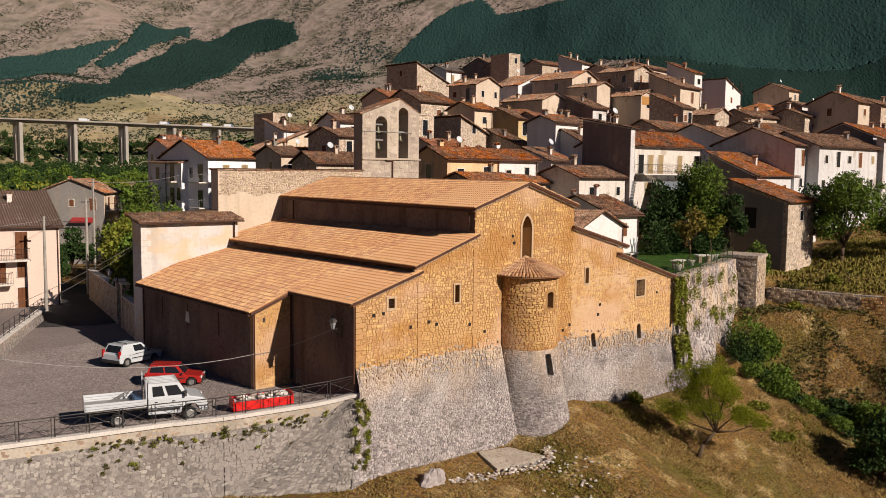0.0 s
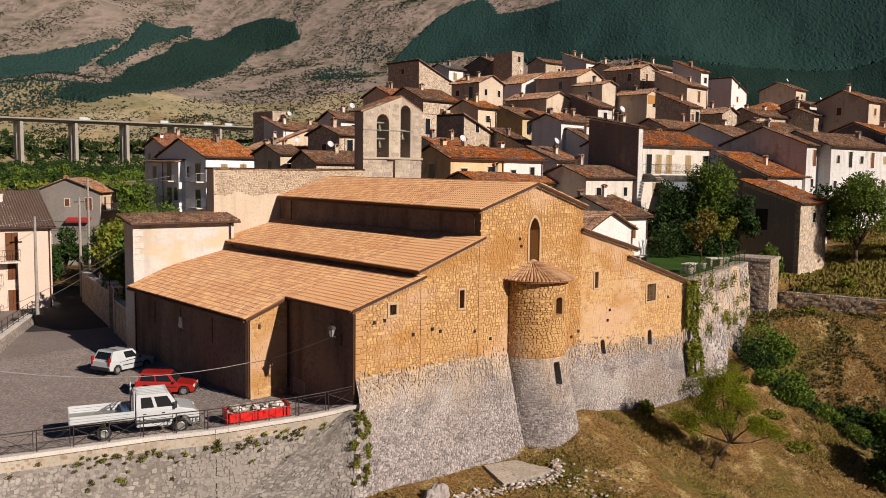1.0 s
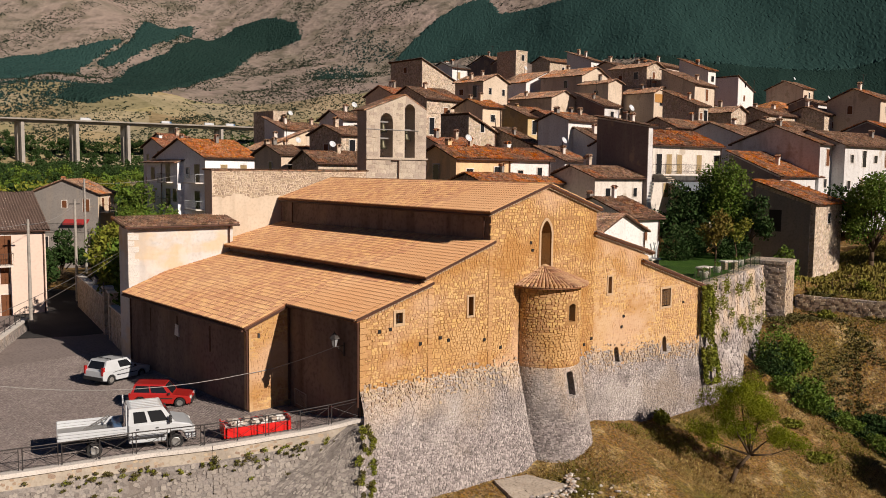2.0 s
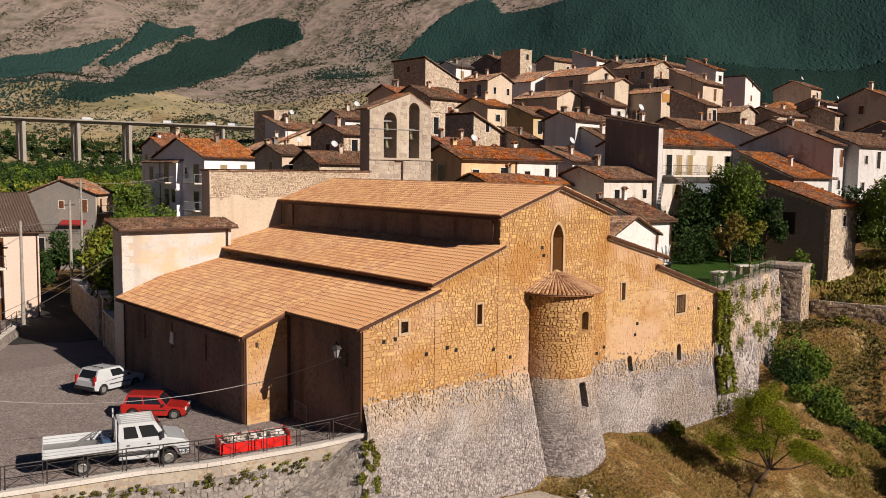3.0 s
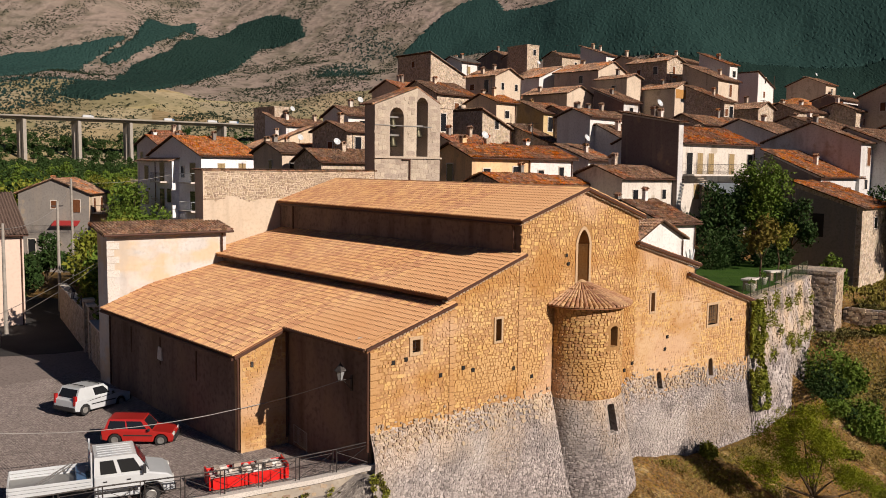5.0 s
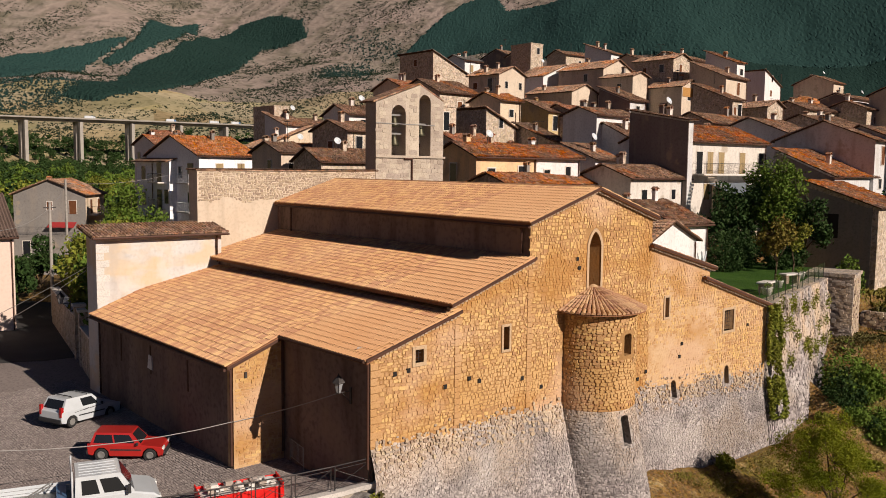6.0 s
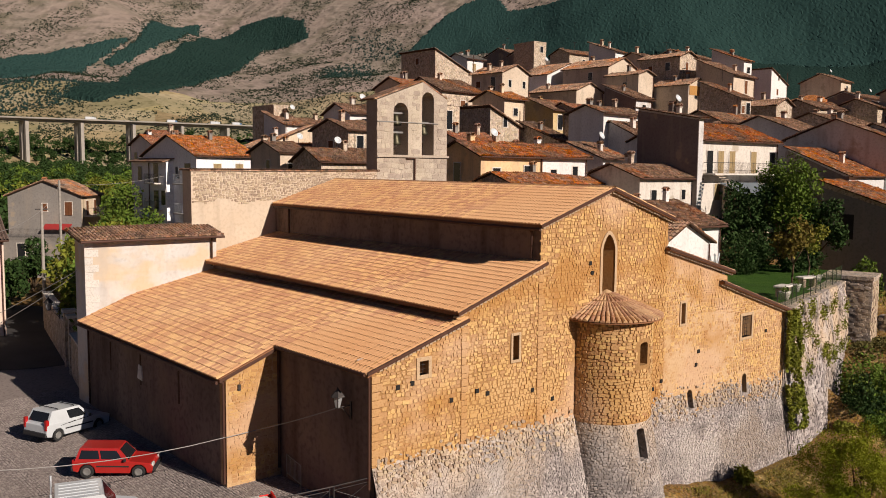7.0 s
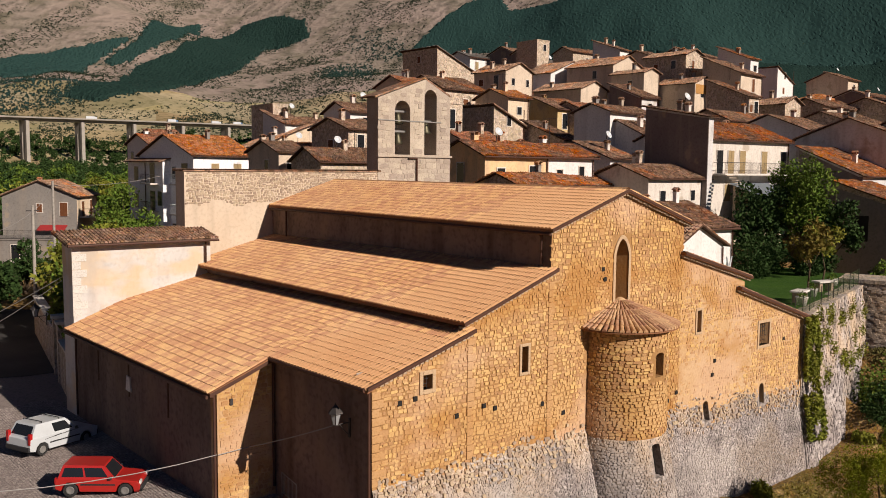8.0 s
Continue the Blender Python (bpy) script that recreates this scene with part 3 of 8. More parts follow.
def build_church():
    s = Shape()
    ub = [0, 1, 2.5, 4.38, 4.4, 6.5, 9, 9.02, 11.3, 13.6, 15.9, 18.3, 18.32, 21, 24, 24.02, 27, 30.6]
    wall_sheet(s, front_at, ub, foot_z, facade_top, FRONT_HOLES, [-3, -2, -1, 0, 0.7, 1.1, 1.5, 2.0, 2.1], 0.75, 0.5)
    s.poly([(0, 0.9, z) for z in (-4, 6)] + [(31, 0.9, 5.0), (31, 0.9, -4)])
    front = part("front_wall", s, "mortar_gold", church, "golden lime-mortared rubble front wall")
    front.data.materials.append(MATS["mortar_grey"])
    front.data.materials.append(MATS["plaster_gold"])
    for p in front.data.polygons:
        if p.center.x > 18.3:
            p.material_index = 2
        if p.center.z < float(np.interp(p.center.x, [0, 10, 18, 31], [2.0, 1.9, 1.4, 0.75])):
            p.material_index = 1
    # flat black sheet painted as the dark behind the tall window
    dark = Shape()
    for a, b, c, d, _ in FRONT_HOLES[2:3]:
        dark.poly([(a - 0.2, 0.62, c - 0.2), (b + 0.2, 0.62, c - 0.2), (b + 0.2, 0.62, d + 0.2), (a - 0.2, 0.62, d + 0.2)])
    part("window_pane", dark, "void", church, "black sheet standing for the unlit inside of the tall window")
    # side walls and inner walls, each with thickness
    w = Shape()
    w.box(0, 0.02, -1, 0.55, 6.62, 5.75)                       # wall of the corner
    part("side_wall", w, "plaster_shaded", church, "ochre plaster side wall coloured dark for its shade")
    w = Shape()
    w.prism([(-2.5, -1), (0.3, -1), (0.3, 5.75), (-2.5, 4.68)], 6.64, 7.2, "y")
    part("porch_front_wall", w, "plaster_gold", church, "sunlit stone end wall of the lean-to")
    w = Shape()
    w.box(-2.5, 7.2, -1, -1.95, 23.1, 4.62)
    part("aisle_wall", w, "plaster_shaded", church, "long stained plaster aisle wall, coloured dark for its shade")
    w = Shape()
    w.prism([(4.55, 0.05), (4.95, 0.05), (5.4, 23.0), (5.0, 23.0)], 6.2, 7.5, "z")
    part("upper_aisle_wall", w, "plaster_shaded", church)
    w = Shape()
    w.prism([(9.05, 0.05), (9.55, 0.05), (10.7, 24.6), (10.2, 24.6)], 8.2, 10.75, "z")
    part("clerestory_wall", w, "plaster_shaded", church, "ochre plaster clerestory wall coloured dark for its shade")
    w = Shape()
    w.prism([(18.0, 0.05), (18.4, 0.05), (19.6, 24.6), (19.2, 24.6)], 4, 10.7, "z")
    w.box(30.0, 0.6, -4, 30.6, 5.5, 4.7)
    w.box(24.2, 5.0, 2, 30.6, 5.5, 4.8)
    part("far_side_wall", w, "mortar_gold", church)


def low_z(x, y):
    return 5.83 + (0.39 * x if x < 0 else (0.30 - 0.0033 * y) * x)


def up_z(x, y):
    return 7.5 + (0.335 - 0.0035 * y) * (x - 4.1 - 0.02 * y)


def nave_z(x, y):
    c = 13.6 + 0.05 * y
    return 12.33 - 0.318 * abs(x - c)


def slab(shape, pts, zf, thick=0.14):
    """A roof slab over a plan outline, by its height function."""
    top = [(x, y, zf(x, y)) for x, y in pts]
    low = [(x, y, z - thick) for x, y, z in top]
    n = len(pts)
    shape.poly(top)
    shape.poly(list(reversed(low)))
    for i in range(n):
        j = (i + 1) % n
        shape.poly([low[i], low[j], top[j], top[i]])


def build_church_roofs():
    # lower aisle roof: a corner part and the lean-to
    roof = Shape()
    slab(roof, [(-0.38, -0.28), (0, -0.28), (0, 6.2), (-0.38, 6.2)], low_z)
    slab(roof, [(0, -0.28), (4.6, -0.28), (5.0, 23.0), (0, 23.0)], low_z)
    slab(roof, [(-3.0, 6.2), (0, 6.2), (0, 23.0), (-3.0, 23.0)], low_z)
    lower = part("lower_roof", roof, "tile_pan_shade", church, "terracotta tile roof of the lower aisle")

    def place(y, x, h):
        return Vector((x - h * 0.3, y, low_z(x, y) + h))

    def run(y):
        return (-0.4 if y < 6.2 else -3.02, 4.6 + 0.018 * y)
    tile_roof(lower, place, -0.28, 23.0, run, single=lambda u, s: u < 6.2 and s < 3.2, seed=3)
    roof = Shape()
    slab(roof, [(4.05, -0.3), (9.06, -0.3), (10.25, 24.6), (4.55, 24.6)], up_z)
    upper = part("upper_roof", roof, "tile_pan_shade", church, "terracotta tile roof of the upper aisle")
    tile_roof(upper, lambda y, x, h: Vector((x + 0.02 * y - h * 0.3, y, up_z(x + 0.02 * y, y) + h)), -0.3, 24.5, lambda y: (4.05, 9.08 + 0.03 * y), single=lambda u, s: u < 5 and s < 8.5, seed=4)
    roof = Shape()
    slab(roof, [(8.72, -0.3), (13.6, -0.3), (14.83, 24.6), (9.95, 24.6)], nave_z)
    slab(roof, [(13.6, -0.3), (18.55, -0.3), (19.78, 24.6), (14.83, 24.6)], nave_z)
    nave = part("nave_roof", roof, "tile_pan_shade", church, "terracotta tile gable roof of the nave")
    tile_roof(nave, lambda y, x, h: Vector((x + 0.05 * y - h * 0.3, y, nave_z(x + 0.05 * y, y) + h)), -0.3, 24.5, lambda y: (8.72, 13.55), single=lambda u, s: u < 5 and s < 13, seed=5)
    tile_roof(nave, lambda y, x, h: Vector((27.2 - x + 0.05 * y + h * 0.3, y, nave_z(27.2 - x + 0.05 * y, y) + h)), -0.3, 24.5, lambda y: (8.65, 13.55), step=0.3, length=0.8, seed=6)
    ridge = Shape()
    for i in range(62):
        y = -0.3 + i * 0.4
        ridge.turned((13.6 + 0.05 * y, y, 12.30), [(0.13, 0), (0.11, 0.44)], 6, math.pi, 2 * math.pi, Matrix.Rotation(-math.pi / 2, 3, "X"))
    part("ridge_tiles", ridge, "tile_new", nave, fix=False)
    roof = Shape()
    slab(roof, [(18.1, -0.3), (24.3, -0.3), (24.8, 20), (18.6, 20)], lambda x, y: 9.32 - 0.262 * (x - 18.1))
    slab(roof, [(23.2, -0.3), (31.2, -0.3), (31.2, 5.6), (23.2, 5.6)], lambda x, y: 7.22 - 0.305 * (x - 23.2))
    right = part("far_aisle_roof", roof, "tile_pan_shade", church, "weathered tile roof of the far aisle")
    tile_roof(right, lambda y, x, h: Vector((42.4 - x + h * 0.3, y, 9.32 - 0.262 * (24.3 - x) + h)), -0.3, 20, lambda y: (18.1, 24.3), "tile_old", step=0.22, seed=8)
    tile_roof(right, lambda y, x, h: Vector((54.4 - x + h * 0.3, y, 7.22 - 0.305 * (31.2 - x) + h)), -0.3, 5.6, lambda y: (23.2, 31.2), "tile_old", step=0.22, seed=9)


def build_apse():
    apse = thing("apse", "round rubble-stone apse with a conical tile roof", "apse")

    def place(a, z, d=0.0):
        flare = APSE_R + d + 0.12 * max(0.0, 1.7 - z)
        return Vector((APSE_X - flare * math.cos(a), -flare * math.sin(a) * 1.0 - 0.10 * max(0.0, 1.7 - z), z))
    holes = [(APW1 - 0.14, APW1 + 0.14, 4.35, 5.4, "round"), (APW2 - 0.12, APW2 + 0.12, 0.05, 1.45, "round")]
    s = Shape()
    wall_sheet(s, place, np.linspace(-0.2, math.pi + 0.2, 29), lambda a: -4.6, lambda a: 6.5, holes, [-3, -1.5, 0, 1.0, 1.7, 2.5, 4, 5.5], 0.4)
    wall = part("apse_wall", s, "mortar_gold", apse, "curved golden stone wall")
    wall.data.materials.append(MATS["mortar_grey"])
    for p in wall.data.polygons:
        if p.center.z < 1.65:
            p.material_index = 1
    v = Shape()
    for a0, a1, z0, z1, _ in holes:
        v.poly([place(a0 - 0.03, z0 - 0.1, -0.38), place(a1 + 0.03, z0 - 0.1, -0.38), place(a1 + 0.03, z1 + 0.1, -0.38), place(a0 - 0.03, z1 + 0.1, -0.38)])
    part("window_back", v, "void", apse)
    arc = lambda a, z, d: place(a / APSE_R, z, d)
    av = [(o[0] * APSE_R, o[1] * APSE_R, o[2], o[3]) for o in holes]
    lay_stones(stones(arc, 0, math.pi * APSE_R, lambda u: 1.7, lambda u: 6.45, av, (0.14, 0.32), (0.11, 0.19), (0.02, 0.06), 21, wild=0.05, tilt=0.05), "stone_gold", wall, lambda u, w: w > 2.2 and w < 4.6)
    lay_stones(stones(arc, 0, math.pi * APSE_R, lambda u: -4.2, lambda u: 1.75, av, (0.08, 0.20), (0.07, 0.13), (0.01, 0.05), 22, wild=0.35), "stone_grey", wall)
    # cone of radiating tiles
    re_, z0, z1 = 2.62, 6.42, 7.5
    c = Shape()
    c.turned((APSE_X, 0.05, 0), [(2.0, z0 - 0.12), (re_, z0 - 0.05), (re_, z0), (0.05, z1)], 32, math.pi, 2 * math.pi)
    roof = part("apse_roof", c, "tile_pan_shade", apse, "conical roof of radiating terracotta tiles")
    n, r = 33, random.Random(6)
    for i in range(n):
        a = math.pi * (1 + (i + 0.5) / n)
        for j in range(6):
            if j >= 4 and i % 2:
                continue
            f0, f1 = j / 6.3, (j + 1.15) / 6.3
            pts = []
            tw = a + r.uniform(-0.008, 0.008)
            for f_, up in ((f0, 0.035), (f1, 0.0)):
                rr = re_ * (1 - 0.97 * f_) + 0.04
                half = min(0.105, rr * math.pi / n * (0.46 if j < 4 else 0.85))
                zz = z0 + (z1 - z0) * f_
                for q in range(6):
                    w = math.pi * q / 5
                    side = -math.cos(w) * half
                    pts.append((APSE_X + math.cos(tw) * rr - math.sin(tw) * side, 0.05 + math.sin(tw) * rr + math.cos(tw) * side, zz + up + math.sin(w) * half * 1.05))
            t = Shape()
            t.v, t.f = pts, [(q, q + 1, q + 7, q + 6) for q in range(5)] + [(5, 4, 3, 2, 1, 0)]
            part("tile", t, "tile_cone", roof, fix=False)
    cap = Shape()
    cap.turned((APSE_X, 0.05, 0), [(0.34, z1 - 0.14), (0.26, z1 - 0.02), (0.1, z1 + 0.06), (0.0, z1 + 0.07)], 14, math.pi, 2 * math.pi)
    part("mortar_cap", cap, "plaster_gold", roof, "pale mortar cap at the top", smooth=True)


def build_front_stones():
    front = bpy.data.objects["front_wall"]
    av = [o[:4] for o in FRONT_HOLES] + [(APSE_X - 2.1, APSE_X + 2.1, -4, 6.6)]
    zs = lambda x: float(np.interp(x, [0, 10, 18, 31], [2.1, 2.0, 1.5, 0.7]))

    def keep(u, w):
        v = 0.5 + 0.5 * noise.noise(Vector((u * 0.33, w * 0.4, 3.0))) + 0.35 * noise.noise(Vector((u * 1.1, w * 1.1, 9.0)))
        v += 0.6 if u < 18.3 else (-0.02 if u < 25 and w < 5.6 else 0.4)
        return max(0.08, min(1.0, v))
    pick = random.Random(77)

    def share(u, w):
        """How much of the wall is golden there: none low down, all above, ragged between."""
        soft = 0.35 if u < 18 else 1.0
        e = zs(u) - 0.1 + soft * (0.55 * noise.noise(Vector((u * 0.35, 0.0, 6.0))) + 0.25 * noise.noise(Vector((u * 1.3, w, 1.0))))
        return 1 / (1 + math.exp(-(w - e) / (0.07 if u < 18 else 0.24)))
    gold = stones(front_at, 0.02, 30.5, lambda x: zs(x) - 0.9, lambda x: facade_top(x) - 0.12, av, (0.12, 0.33), (0.10, 0.19), (0.008, 0.038), 11, keep, 0.16, 0.09)
    lay_stones([q for q in gold if pick.random() < share(q[0], q[1])], "stone_gold", front, lambda u, w: 4.2 < u < 10.4 and w > 2.6)
    pale = stones(front_at, 0.02, 30.5, lambda x: zs(x) - 1.6, lambda x: zs(x) + 0.6, av, (0.1, 0.28), (0.08, 0.18), (0.05, 0.11), 14, wild=0.5)
    lay_stones([q for q in pale if pick.random() < 0.7 * math.exp(-((q[1] - zs(q[0]) + 0.35) / 0.5) ** 2)], "stone_pale", front)
    grey = stones(front_at, 0.02, 30.5, foot_z, lambda x: zs(x) + 0.6, av, (0.07, 0.19), (0.06, 0.13), (0.006, 0.05), 12, wild=0.7)
    lay_stones([q for q in grey if pick.random() > share(q[0], q[1])], "stone_grey", front, lambda u, w: 2 < u < 7 and 0.6 < w)


def build_back_wall():
    wall = thing("west_front", "tall rubble and plaster west wall with a bell gable", "wall")
    s = Shape()
    s.box(4.4, 24.6, -1, 18.6, 25.8, 12.9)
    part("screen_wall", s, "plaster_old", wall, "stained peach plaster wall")
    made = stones(lambda u, w, d: Vector((u, 24.6 - d, w)), 4.4, 18.6, lambda u: 10.9 + 0.5 * noise.noise(Vector((u * 0.7, 2.0, 0.0))), lambda u: 12.9, [], (0.13, 0.32), (0.10, 0.18), (0.005, 0.04), 31, wild=0.2)
    lay_stones(made, "stone_pale", wall)
    bed = Shape()
    bed.box(4.3, 24.5, 12.88, 18.6, 25.9, 12.95)
    bed = part("coping", bed, "tile_old", wall, "row of old coping tiles")
    for i in range(64):
        cap = Shape()
        cap.turned((4.3 + i * 0.225, 24.45, 12.93), [(0.10, 0), (0.10, 1.4)], 6, math.pi, 2 * math.pi, Matrix.Rotation(-math.pi / 2, 3, "X"))
        part("tile", cap, "tile_old", bed, fix=False)
    # bell gable
    b = thing("bell_gable", "pale stone bell gable with two arched openings", "bell gable")
    x0, x1, yb = 18.4, 24.95, 24.55
    holes = [(19.85, 21.2, 14.1, 17.85, "round"), (22.5, 23.65, 14.1, 18.75, "round")]
    top = lambda x: float(np.interp(x, [x0, 22.6, x1], [17.95, 19.45, 18.3]))
    s = Shape()
    wall_sheet(s, lambda u, w, d: Vector((u, yb - d, w)), [x0, 21.8, 22.6, x1], lambda u: 9.0, top, holes, [], 1.3)
    wall_sheet(s, lambda u, w, d: Vector((u, yb + 1.3 + d, w)), [x0, 21.8, 22.6, x1], lambda u: 9.0, top, holes, [], 0.0)
    s.poly([(x0, yb, 9), (x0, yb + 1.3, 9), (x0, yb + 1.3, 17.95), (x0, yb, 17.95)])
    s.poly([(x1, yb, 9), (x1, yb + 1.3, 9), (x1, yb + 1.3, 18.3), (x1, yb, 18.3)])
    s.poly([(x0, yb, 17.95), (22.6, yb, 19.45), (22.6, yb + 1.3, 19.45), (x0, yb + 1.3, 17.95)])
    s.poly([(x1, yb, 18.3), (22.6, yb, 19.45), (22.6, yb + 1.3, 19.45), (x1, yb + 1.3, 18.3)])
    body = part("gable_wall", s, "mortar_gold", b, "pale stone wall with two arches")
    body.data.materials[0] = MATS["bell_stone"]
    made = stones(lambda u, w, d: Vector((u, yb - d, w)), x0, x1, lambda u: 9.2, lambda u: top(u) - 0.1, [o[:4] for o in holes], (0.3, 0.75), (0.24, 0.4), (0.005, 0.03), 33)
    lay_stones(made, "bell_stone", body)
    g = Shape()
    g.box(x0 - 0.08, yb - 0.14, 13.92, x1 + 0.1, yb + 0.1, 14.06)
    part("string_course", g, "bell_stone", b)
    for (lx, rx, zb, zt, _), zbell in ((holes[0], (16.6, 15.2)), (holes[1], (16.0,))):
        mid = (lx + rx) / 2
        for zz in zbell:
            bell = Shape()
            bell.turned((mid, yb + 0.6, zz), [(0.0, 0.45), (0.16, 0.43), (0.22, 0.2), (0.30, -0.1), (0.42, -0.35), (0.40, -0.37), (0.0, -0.3)], 16)
            bo = part("bell", bell, "bronze", b, "green-grey bronze bell", smooth=True)
            y = Shape()
            y.box(lx, yb + 0.52, zz + 0.47, rx, yb + 0.68, zz + 0.6)
            part("yoke", y, "rim", bo)
    r = Shape()
    r.box(x0, yb - 0.05, 16.42, x1 - 0.9, yb + 0.02, 16.48)
    part("tie_bar", r, "rim", b)
    p = Shape()
    p.rod((21.75, yb - 0.12, 13.9), (21.75, yb - 0.12, 12.2), 0.06)
    p.rod((21.0, yb - 0.12, 13.85), (21.75, yb - 0.12, 13.85), 0.06)
    part("rain_pipe", p, "pipe_brown", b)
    roof = Shape()
    roof.prism([(x0 - 0.15, 17.95), (22.6, 19.5), (x1 + 0.1, 18.35), (x1 + 0.1, 18.45), (22.6, 19.62), (x0 - 0.15, 18.07)], yb + 0.1, yb + 1.9, "y")
    part("gable_coping", roof, "tile_old", b)


def build_annex():
    a = thing("annex", "plastered annex with an old tile roof", "annex")
    s = Shape()
    s.box(-2.55, 23.0, -0.5, 5.2, 24.58, 9.05)
    part("annex_wall", s, "plaster_cream", a, "patchy cream and white plaster wall")
    for i in range(9):
        q = Shape()
        q.box(-2.57, 22.975, 5.2 + i * 0.42, -2.57 + (0.75 if i % 2 else 0.45), 23.01, 5.2 + i * 0.42 + 0.39)
        part("quoin", q, "kerb_stone", a)
    r = Shape()
    slab(r, [(-2.95, 22.55), (5.5, 22.55), (5.5, 25.0), (-2.95, 25.0)], lambda x, y: 9.1 + 0.22 * (y - 22.55))
    roof = part("annex_roof", r, "tile_dark", a, "brown lichen-covered tile roof")
    tile_roof(roof, lambda u, s_, h: Vector((u, s_, 9.1 + 0.22 * (s_ - 22.55) + h)), -2.95, 5.5, lambda u: (22.5, 25.0), "tile_old", seed=41)
    g = Shape()
    g.rod((-2.9, 22.5, 9.0), (5.5, 22.5, 8.95), 0.07)
    g.rod((4.85, 22.85, 8.9), (4.85, 22.85, 7.2), 0.05)
    part("gutter", g, "pipe_brown", a, "dark brown gutter and downpipe")


build_church()
build_church_roofs()
build_apse()
build_back_wall()
build_annex()


# ---------------------------------------------------------------- piazza
def build_piazza():
    s = Shape()
    xs = np.concatenate([np.linspace(-60, -17, 8), np.linspace(-16, 0.4, 24)])
    ts = np.linspace(0, 1, 40) ** 1.6
    grid = []
    for x in xs:
        y0 = kerb_y(x)
        col = []
        for t in ts:
            y = y0 + (62 - y0) * t
            col.append((x if y < 45 else x + (y - 45) * 0.1, y, float(paved_z(x, y))))
        grid.append(col)
    for a, b in zip(grid, grid[1:]):
        for i in range(len(ts) - 1):
            s.poly([a[i], b[i], b[i + 1], a[i + 1]])
    p = part("pavement", s, "cobbles", None, "grey-brown cobbled piazza in fan patterns", smooth=True)
    tagged(p, category="pavement", kind="structure")
    # street sheet begins at the shadow edge, its shade painted in
    lane = Shape()
    lane.poly([(-6.6, 35.2, 0.03), (-2.4, 33.4, 0.03), (4.0, 33.0, 0.03), (9.0, 64.0, 0.03), (1.0, 64.0, 0.03)])
    lane = part("road", lane, "street_shade", None, "narrow street between the houses, coloured dark for its shade")
    tagged(lane, category="road", kind="structure")
    # small cobbles laid in arcs
    g = np.random.default_rng(5)
    step, fan = 0.125, 1.5
    cx, cy = np.meshgrid(np.arange(-24, -0.05, step), np.arange(0.4, 27, step * 0.95), indexing="ij")
    cx, cy = cx.ravel(), cy.ravel()
    f = np.mod(cx, fan) / fan - 0.5
    cy = cy + 0.42 * np.sqrt(np.clip(1 - (1.9 * f) ** 2, 0, 1)) + g.normal(0, 0.008, len(cx))
    cx = cx + g.normal(0, 0.01, len(cx))
    ky = np.interp(cx, [q[0] for q in KERB], [q[1] for q in KERB])
    ok = (cy > ky + 0.35) & ((cx < -2.4) | (cy < 6.7))
    cx, cy, ky = cx[ok], cy[ok], ky[ok]
    cz = paved_z(cx, cy) + 0.012
    n = len(cx)
    slope = 1.9 * f[ok] * 0.9
    a = step * 0.44 * g.uniform(0.85, 1.08, n)
    b = step * 0.42 * g.uniform(0.85, 1.08, n)
    ux, uy = np.cos(-slope), np.sin(-slope)
    corners = []
    for lift, scale in ((0.0, 1.0), (0.016, 0.72)):
        for sx, sy in ((-1, -1), (1, -1), (1, 1), (-1, 1)):
            corners.append(np.stack([cx + scale * (sx * a * ux - sy * b * uy), cy + scale * (sx * a * uy + sy * b * ux), cz + lift], 1))
    v = np.stack(corners, 1).reshape(-1, 3)
    quad = np.array([(4, 5, 6, 7), (0, 1, 5, 4), (1, 2, 6, 5), (2, 3, 7, 6), (3, 0, 4, 7)])
    faces = (quad[None] + 8 * np.arange(n)[:, None, None]).reshape(-1, 4)
    me = bpy.data.meshes.new("cobbles")
    me.from_pydata(v.tolist(), [], faces.tolist())
    me.materials.append(MATS["cobble_stone"])
    tagged(new("cobbles", me), "small grey-brown cobbles laid in arcs", "cobbles", kind="stuff")
    w = Shape()
    band = Shape()
    k = Shape()
    pts = [(x, kerb_y(x), kerb_z(x)) for x in np.linspace(-34, 0.3, 60)]
    for (xa, ya, za), (xb, yb, zb) in zip(pts, pts[1:]):
        lo = -5.2
        n = Vector((yb - ya, -(xb - xa), 0)).normalized()
        A, B = Vector((xa, ya, 0)), Vector((xb, yb, 0))
        fa, fb = A + n * 0.75, B + n * 0.75
        ta, tb = (A + n * 0.12).to_3d() + Vector((0, 0, za - 0.06)), (B + n * 0.12).to_3d() + Vector((0, 0, zb - 0.06))
        la, lb = Vector((*fa.xy, lo)), Vector((*fb.xy, lo))
        ma, mb = ta.lerp(la, 0.11), tb.lerp(lb, 0.11)
        w.poly([la, lb, mb, ma])
        band.poly([ma, mb, tb, ta])
        c = [A + n * 0.24, B + n * 0.24, B - n * 0.22, A - n * 0.22]
        zz = [za, zb, zb, za]
        k.poly([(*q.xy, z + 0.14) for q, z in zip(c, zz)])
        k.poly([(*c[0].xy, za - 0.06), (*c[1].xy, zb - 0.06), (*c[1].xy, zb + 0.14), (*c[0].xy, za + 0.14)])
        k.poly([(*c[3].xy, za - 0.06), (*c[2].xy, zb - 0.06), (*c[2].xy, zb + 0.14), (*c[3].xy, za + 0.14)])
        k.poly([(*c[0].xy, za - 0.06), (*c[1].xy, zb - 0.06), (*(B - n * 0.2).xy, zb - 0.06), (*(A - n * 0.2).xy, za - 0.06)])
    wall = part("retaining_wall", w, "wall_rubble", None, "grey rubble retaining wall below the piazza")
